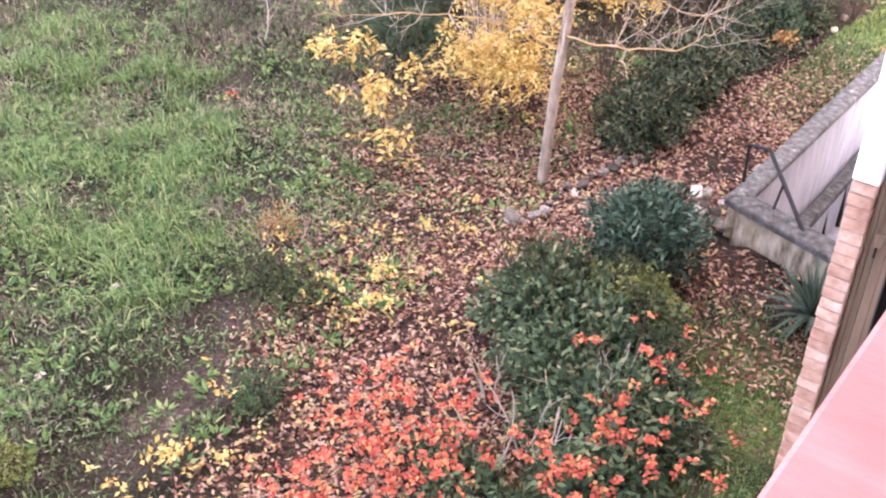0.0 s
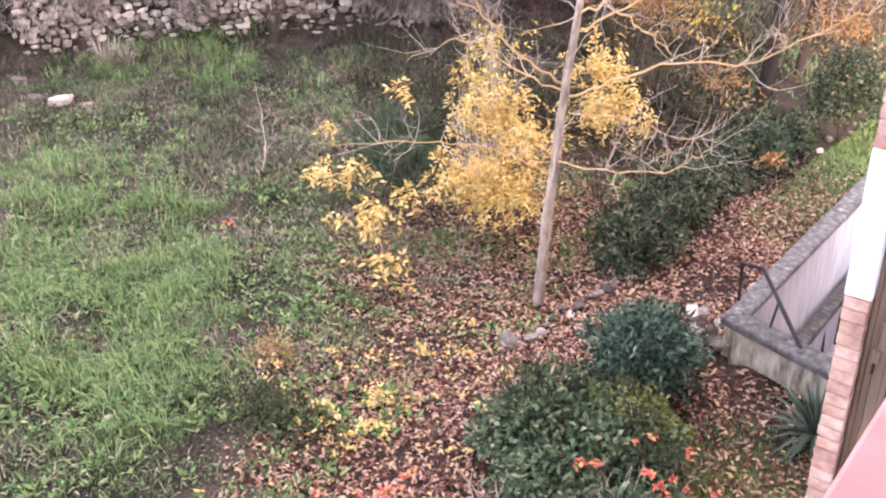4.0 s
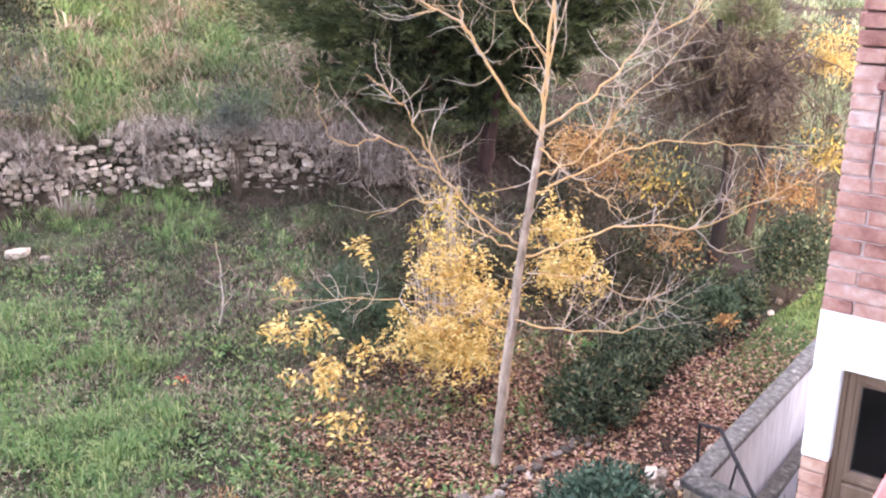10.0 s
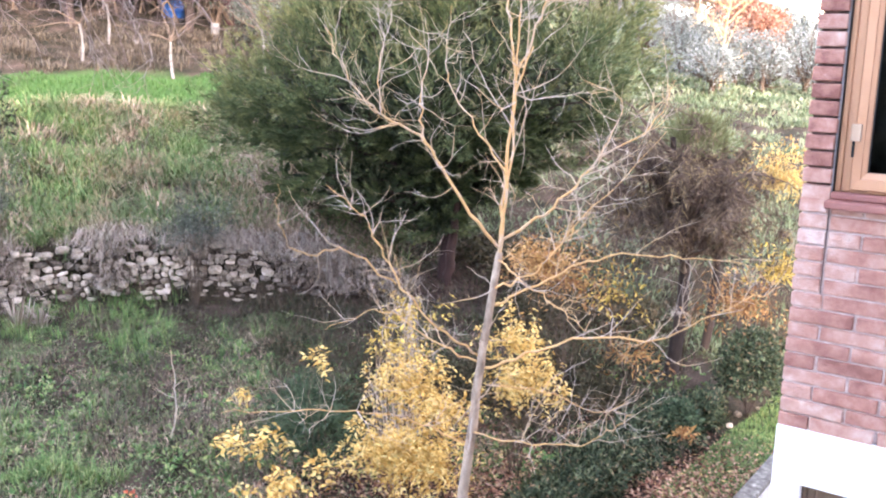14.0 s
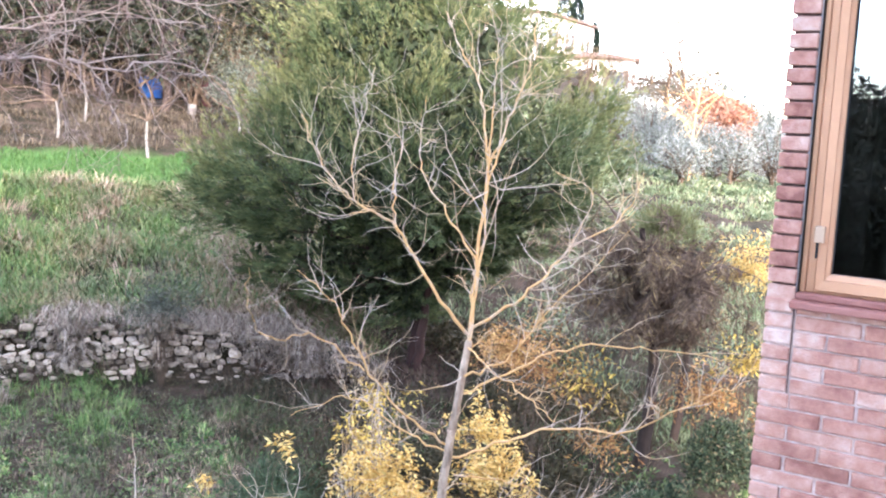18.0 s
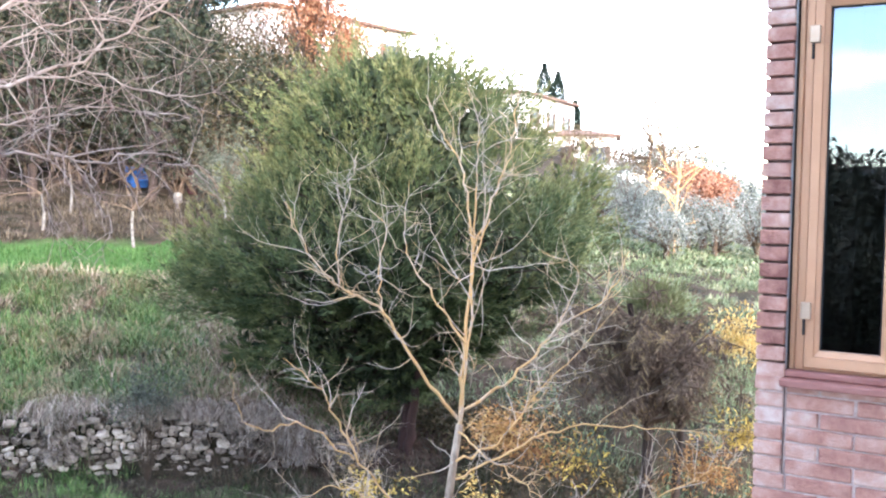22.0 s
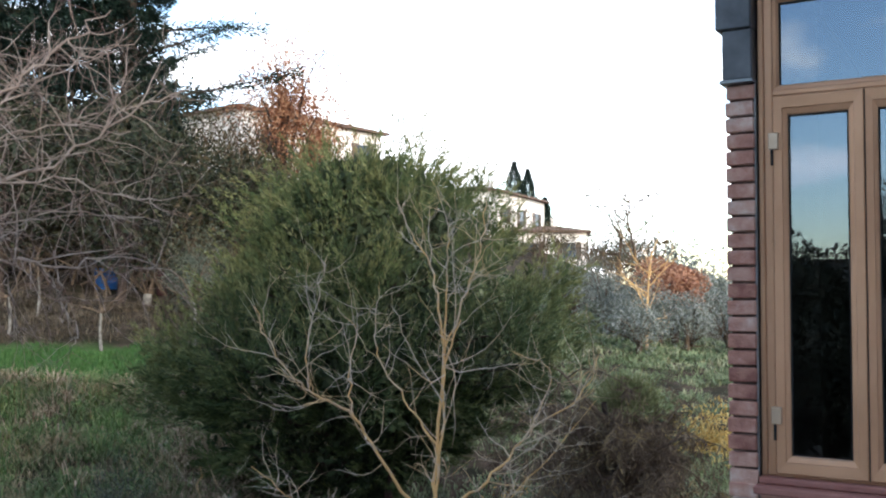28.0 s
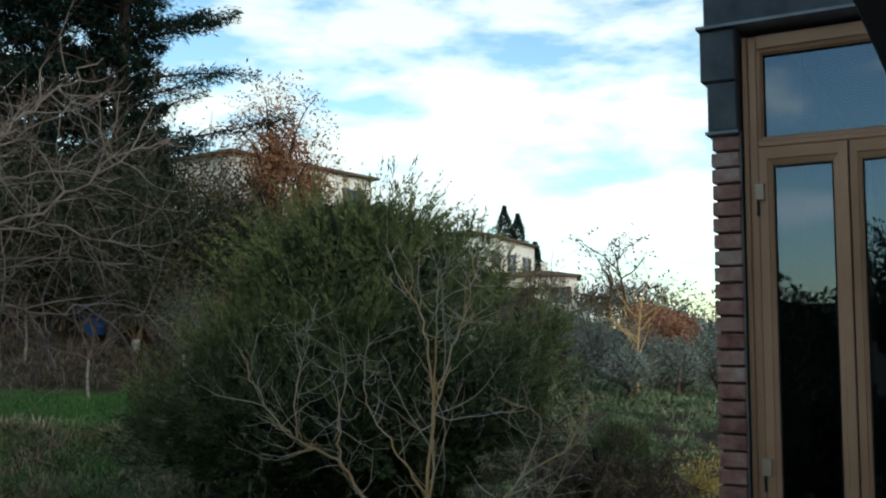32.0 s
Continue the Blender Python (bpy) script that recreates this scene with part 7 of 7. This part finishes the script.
# grass near the conifer, its shade given by the darker blade colour
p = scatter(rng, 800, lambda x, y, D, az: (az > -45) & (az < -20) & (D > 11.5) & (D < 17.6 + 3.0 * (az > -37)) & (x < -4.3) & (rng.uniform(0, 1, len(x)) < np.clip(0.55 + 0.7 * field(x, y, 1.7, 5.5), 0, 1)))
tagged(part("shade_grass", tussocks("shade_grass", rng, p, 30, 0.18, 0.17, 0.012, 1.7), M["shade_blade"]), "thin grass with shade in its colour, between the conifer and the hedge", "grass", kind="stuff")


def bank_patch(seed, lo):
    return lambda x, y, D, az: (az < -36.5) & (D > 17.9) & (D < 24.2) & (field(x, y, 1.9, seed) + 0.5 * field(x, y, 4.3, seed) > lo)


p = scatter(rng, 760, bank_patch(1.0, -0.1))
tagged(part("bank_green", tussocks("bank_green", rng, p, 40, 0.16, 0.28, 0.016, 2.0, 1.2), M["lush_blade"]), "fresh green grass patches on the bank", "grass", kind="stuff")
p = scatter(rng, 260, lambda x, y, D, az: (az < -36.5) & (D > 17.9) & (D < 24.2) & (rng.uniform(0, 1, len(x)) < 0.06 + 0.15 * field(x, y, 4.3, 4.0) + 0.4 * (az > -47)))
tagged(part("bank_straw", tussocks("bank_straw", rng, p, 44, 0.15, 0.36, 0.016, 2.3, 1.3), M["straw_blade"]), "bleached pinkish straw tufts on the bank", "dry grass", kind="stuff")
p = scatter(rng, 9000, lambda x, y, D, az: (x > -3.75 + 0.06 * (y - 10)) & (x < -2.85) & (y > 9.6) & (y < 14.5) & (rng.uniform(0, 1, len(x)) < np.clip((y - 9.4) / 1.4, 0, 1)))
tagged(part("path_turf", blade_mesh("path_turf", p, 0.06, 0.009, 0, rng, 1.2), M["lush_blade"]), "short green turf at the end of the path", "grass", kind="stuff")
p = scatter(rng, 11000, lambda x, y, D, az: (x > -2.5) & (x < -1.2) & (y > 2.5) & (y < 6.6) & (rng.uniform(0, 1, len(x)) < np.clip(0.5 + 0.7 * field(x, y, 2.6, 1.0), 0, 1)))
tagged(part("mossy_turf", blade_mesh("mossy_turf", p, 0.04, 0.009, 0, rng, 1.2), M["lush_blade"]), "thin mossy turf beside the house wall", "grass", kind="stuff")
p = scatter(rng, 12000, lambda x, y, D, az: (D > 1.5) & (D < 11) & (x < -2.4) & ~((x > -2.9) & (y > 7.0)))
p[:, 2] += rng.uniform(0.0, 0.03, len(p))
tagged(part("ground_debris", leaf_mesh("ground_debris", p, rng.normal(size=(len(p), 3)) * np.array([1, 1, 0.3]), 0.035, 0.014, rng, 0.2, np.tile([0, 0, 1.2], (len(p), 1))), M["debris"]), "small twigs, crumbs and leaf bits on the soil", "debris", kind="stuff")

# ---- stones ----
def rock_mesh(seed, mat="stone", sx=1.0, sy=1.0, sz=1.0):
    """A rough field stone, about one metre across before scaling."""
    r = np.random.default_rng(seed)
    bm = bmesh.new()
    bmesh.ops.create_icosphere(bm, subdivisions=1, radius=0.5)
    for v in bm.verts:
        c = v.co.copy()
        k = 1 + r.uniform(-0.16, 0.14)
        v.co = Vector((math.copysign(abs(c.x * 2) ** 0.75, c.x) * 0.5 * sx * k, math.copysign(abs(c.y * 2) ** 0.75, c.y) * 0.5 * sy * k, math.copysign(abs(c.z * 2) ** 0.75, c.z) * 0.5 * sz * k))
    me = bpy.data.meshes.new("stone")
    bm.to_mesh(me)
    bm.free()
    me.materials.append(M[mat])
    return me


ROCKS = [rock_mesh(100 + k) for k in range(10)]
DARK_ROCKS = [rock_mesh(100 + k, "stone_dark") for k in range(10)]
r = random.Random(9)


def stone(name, parent, at, size, turn=None, kinds=ROCKS):
    ob = new(name, kinds[r.randrange(10)])
    ob.parent = parent
    ob.matrix_basis = Matrix.LocRotScale(at, Euler((r.uniform(-0.25, 0.25), r.uniform(-0.25, 0.25), turn + r.uniform(-0.3, 0.3) if turn is not None else r.uniform(0, 6.28))), size)
    return ob


# dry-stone terrace wall: dark earth core, laid stones in uneven courses
wall = tagged(empty("stone_wall"), "old dry-stone terrace wall of pale field stones", "stone wall", kind="structure")
RW = 17.42
az = np.radians(np.arange(-66, -36.5, 1.0))
bm = bmesh.new()
rows = []
for a in az:
    h = float(np.interp(math.degrees(a), [-66, -46, -42, -35], [1.0, 1.0, 0.8, 0.6]))
    z0 = float(land(np.array(16.9 * math.sin(a)), np.array(16.9 * math.cos(a))))
    rows.append([bm.verts.new((R * math.sin(a), R * math.cos(a), z)) for R, z in ((RW + 0.06, z0 - 0.2), (RW + 0.10, z0 + h - 0.04), (RW + 0.6, z0 + h - 0.02))])
for p0, p1 in zip(rows, rows[1:]):
    for i in range(2):
        bm.faces.new([p0[i], p1[i], p1[i + 1], p0[i + 1]])
part("core", bm, M["stone_gap"], wall)
far_wall = []
count = 0
a = -63.0
for course in range(11):
    a = -63.0 + r.uniform(0, 0.5)
    while a < -37.2:
        w = r.choice((0.09, 0.12, 0.15, 0.18, 0.22, 0.29)) * r.uniform(0.85, 1.15)
        h = float(np.interp(a, [-66, -46, -42, -35], [1.0, 1.0, 0.8, 0.6]))
        hh = h / 10.2 * r.uniform(0.65, 1.45)
        zc = (course + 0.5 + r.uniform(-0.25, 0.25)) * h / 10.2
        b = math.radians(a + math.degrees(w / 2 / RW))
        z0 = float(land(np.array(16.9 * math.sin(b)), np.array(16.9 * math.cos(b))))
        if zc < h + 0.05 and r.random() < (0.9 if a < -46 else 0.72):
            R = RW + r.uniform(-0.09, 0.05)
            at = (R * math.sin(b), R * math.cos(b), z0 + zc + 0.02 * math.sin(a * 2.1))
            if a > -59.5 and count < 300:
                # stones near the conifer take its shade as a darker colour
                stone("stone", wall, at, (w * 1.02, 0.26, hh * 1.05), -b, ROCKS if a < -45.5 + r.uniform(-1.5, 1.5) else DARK_ROCKS)
                count += 1
            else:
                far_wall.append((at, (w * 1.02, 0.26, hh * 1.05), -b))
        a += math.degrees(w / RW) * 1.03
V, Q, o = [], [], 0
for at, size, turn in far_wall:
    me = ROCKS[r.randrange(10)]
    m = Matrix.LocRotScale(at, Euler((0, 0, turn)), size)
    V += [m @ v.co for v in me.vertices]
    Q += [tuple(o + i for i in f.vertices) for f in me.polygons]
    o += len(me.vertices)
if V:
    tagged(part("stones_rest", raw_mesh("stones_rest", V, Q), M["stone"], wall), kind="stuff")

# stones along the path edge and by the tree's foot
edging = tagged(empty("stone_edging"), "low edging of mossy field stones at the path", "stone edging", kind="structure")
for k in range(26):
    t = k / 25
    x, y = -4.42 + 0.34 * t + r.uniform(-0.07, 0.07), 6.35 + 1.7 * t + r.uniform(-0.05, 0.05)
    s = r.uniform(0.14, 0.22) if t < 0.15 else r.uniform(0.07, 0.14)
    stone("stone", edging, (x, y, float(land(np.array(x), np.array(y))) + 0.02 + 0.05 * (k % 2)), (s, s * 0.7, s * 0.5), None, ROCKS if k % 6 == 0 and t < 0.7 else DARK_ROCKS)
for k in range(14):
    x, y = -3.08 + 0.1 * (k % 4) + r.uniform(-0.05, 0.05), 7.46 + r.uniform(-0.1, 0.1)
    s = r.uniform(0.10, 0.2)
    stone("stone", edging, (x, y, 0.03 + 0.022 * k), (s, s * 0.8, 0.09))
stone("stone", edging, (-3.73, 7.43, 0.05), (0.2, 0.14, 0.1))
for k in range(4):
    t = k / 3
    x, y = -3.75 + 0.15 * t + r.uniform(-0.05, 0.05), 11.9 + 1.5 * t
    s = r.uniform(0.06, 0.13)
    stone("stone", edging, (x, y, float(land(np.array(x), np.array(y))) + 0.04), (s, s, s * 0.6))
for at, s in [((-9.42, 6.08), 0.15), ((-13.3, 7.3), 0.42), ((-13.65, 7.1), 0.34), ((-13.0, 7.55), 0.2), ((-14.6, 7.4), 0.3), ((-6.6, 3.4), 0.10), ((-7.3, 2.4), 0.12), ((-6.05, 2.3), 0.12), ((-3.0, 8.7), 0.14), ((-5.0, 4.15), 0.09)]:
    z = float(land(np.array(at[0]), np.array(at[1])))
    ob = tagged(new("loose_stone", ROCKS[r.randrange(10)]), "loose whitish stone lying in the grass", "stone", "loose stones")
    ob.matrix_world = Matrix.LocRotScale((at[0], at[1], z + s * 0.18), Euler((0, 0, r.uniform(0, 6))), (s, s * 0.7, s * 0.45))

# ---- handrail at the stairwell ----
rail = tagged(empty("handrail", pose(-2.78, 7.72, 0.40)), "black iron handrail at the stairwell corner", "handrail")


def pipe(name, pts, rad=0.016):
    q = np.array(pts) - np.array([-2.78, 7.72, 0.40])
    return part(name, tube_mesh(name, [(q, np.full(len(q), rad))], 8), M["iron"], rail)


pipe("post", [(-2.78, 7.72, 0.38), (-2.79, 7.72, 0.80)])
pipe("top_bar", [(-2.79, 7.72, 0.80), (-2.60, 7.74, 0.80)])
pipe("sloping_bar", [(-2.60, 7.74, 0.80), (-2.02, 7.28, 0.40)], 0.02)
pipe("post", [(-2.36, 7.55, 0.62), (-2.37, 7.42, 0.36)], 0.012)

# ---- facing bricks of the wing ----
def brick_mesh(w, h, d, mat="brick"):
    bm = bmesh.new()
    box(bm, (-w / 2, 0, -h / 2), (w / 2, d, h / 2), 0.004)
    me = bpy.data.meshes.new("brick")
    bm.to_mesh(me)
    bm.free()
    me.materials.append(M[mat])
    return me


HEAD, STRETCH, HALF = brick_mesh(0.108, 0.055, 0.09), brick_mesh(0.245, 0.056, 0.06), brick_mesh(0.118, 0.056, 0.06)
PALE = brick_mesh(0.108, 0.055, 0.09, "brick_pale")


def lay(me, x, z, y=WY):
    ob = new("brick", me)
    ob.parent = wing
    ob.matrix_basis = Matrix.Translation((x + r.uniform(-0.003, 0.003), y + r.uniform(-0.004, 0.004), z)) @ Euler((0, r.uniform(-0.012, 0.012), r.uniform(-0.012, 0.012))).to_matrix().to_4x4()


for k in range(24):
    lay(HEAD, WX + 0.054, 4.655 + 0.0652 * k)
for k in range(15):
    z = 3.70 + 0.0645 * k
    if z > 4.22:
        # the pier runs down past the sill, with an open joint beside it
        lay(HEAD, WX + 0.054, z)
        x = WX + (0.245 if k % 2 else 0.18)
        lay(STRETCH if k % 2 else HALF, x, z)
        x += 0.255 if k % 2 else 0.19
    else:
        x = WX + (0.125 if k % 2 else 0.06)
        lay(STRETCH if k % 2 else HALF, x, z)
        x += 0.19 if not k % 2 else 0.255
    while x < -0.05:
        lay(STRETCH, x, z)
        x += 0.255
for k in range(45):
    lay(PALE, WX + 0.054, 2.945 - 0.0652 * k)
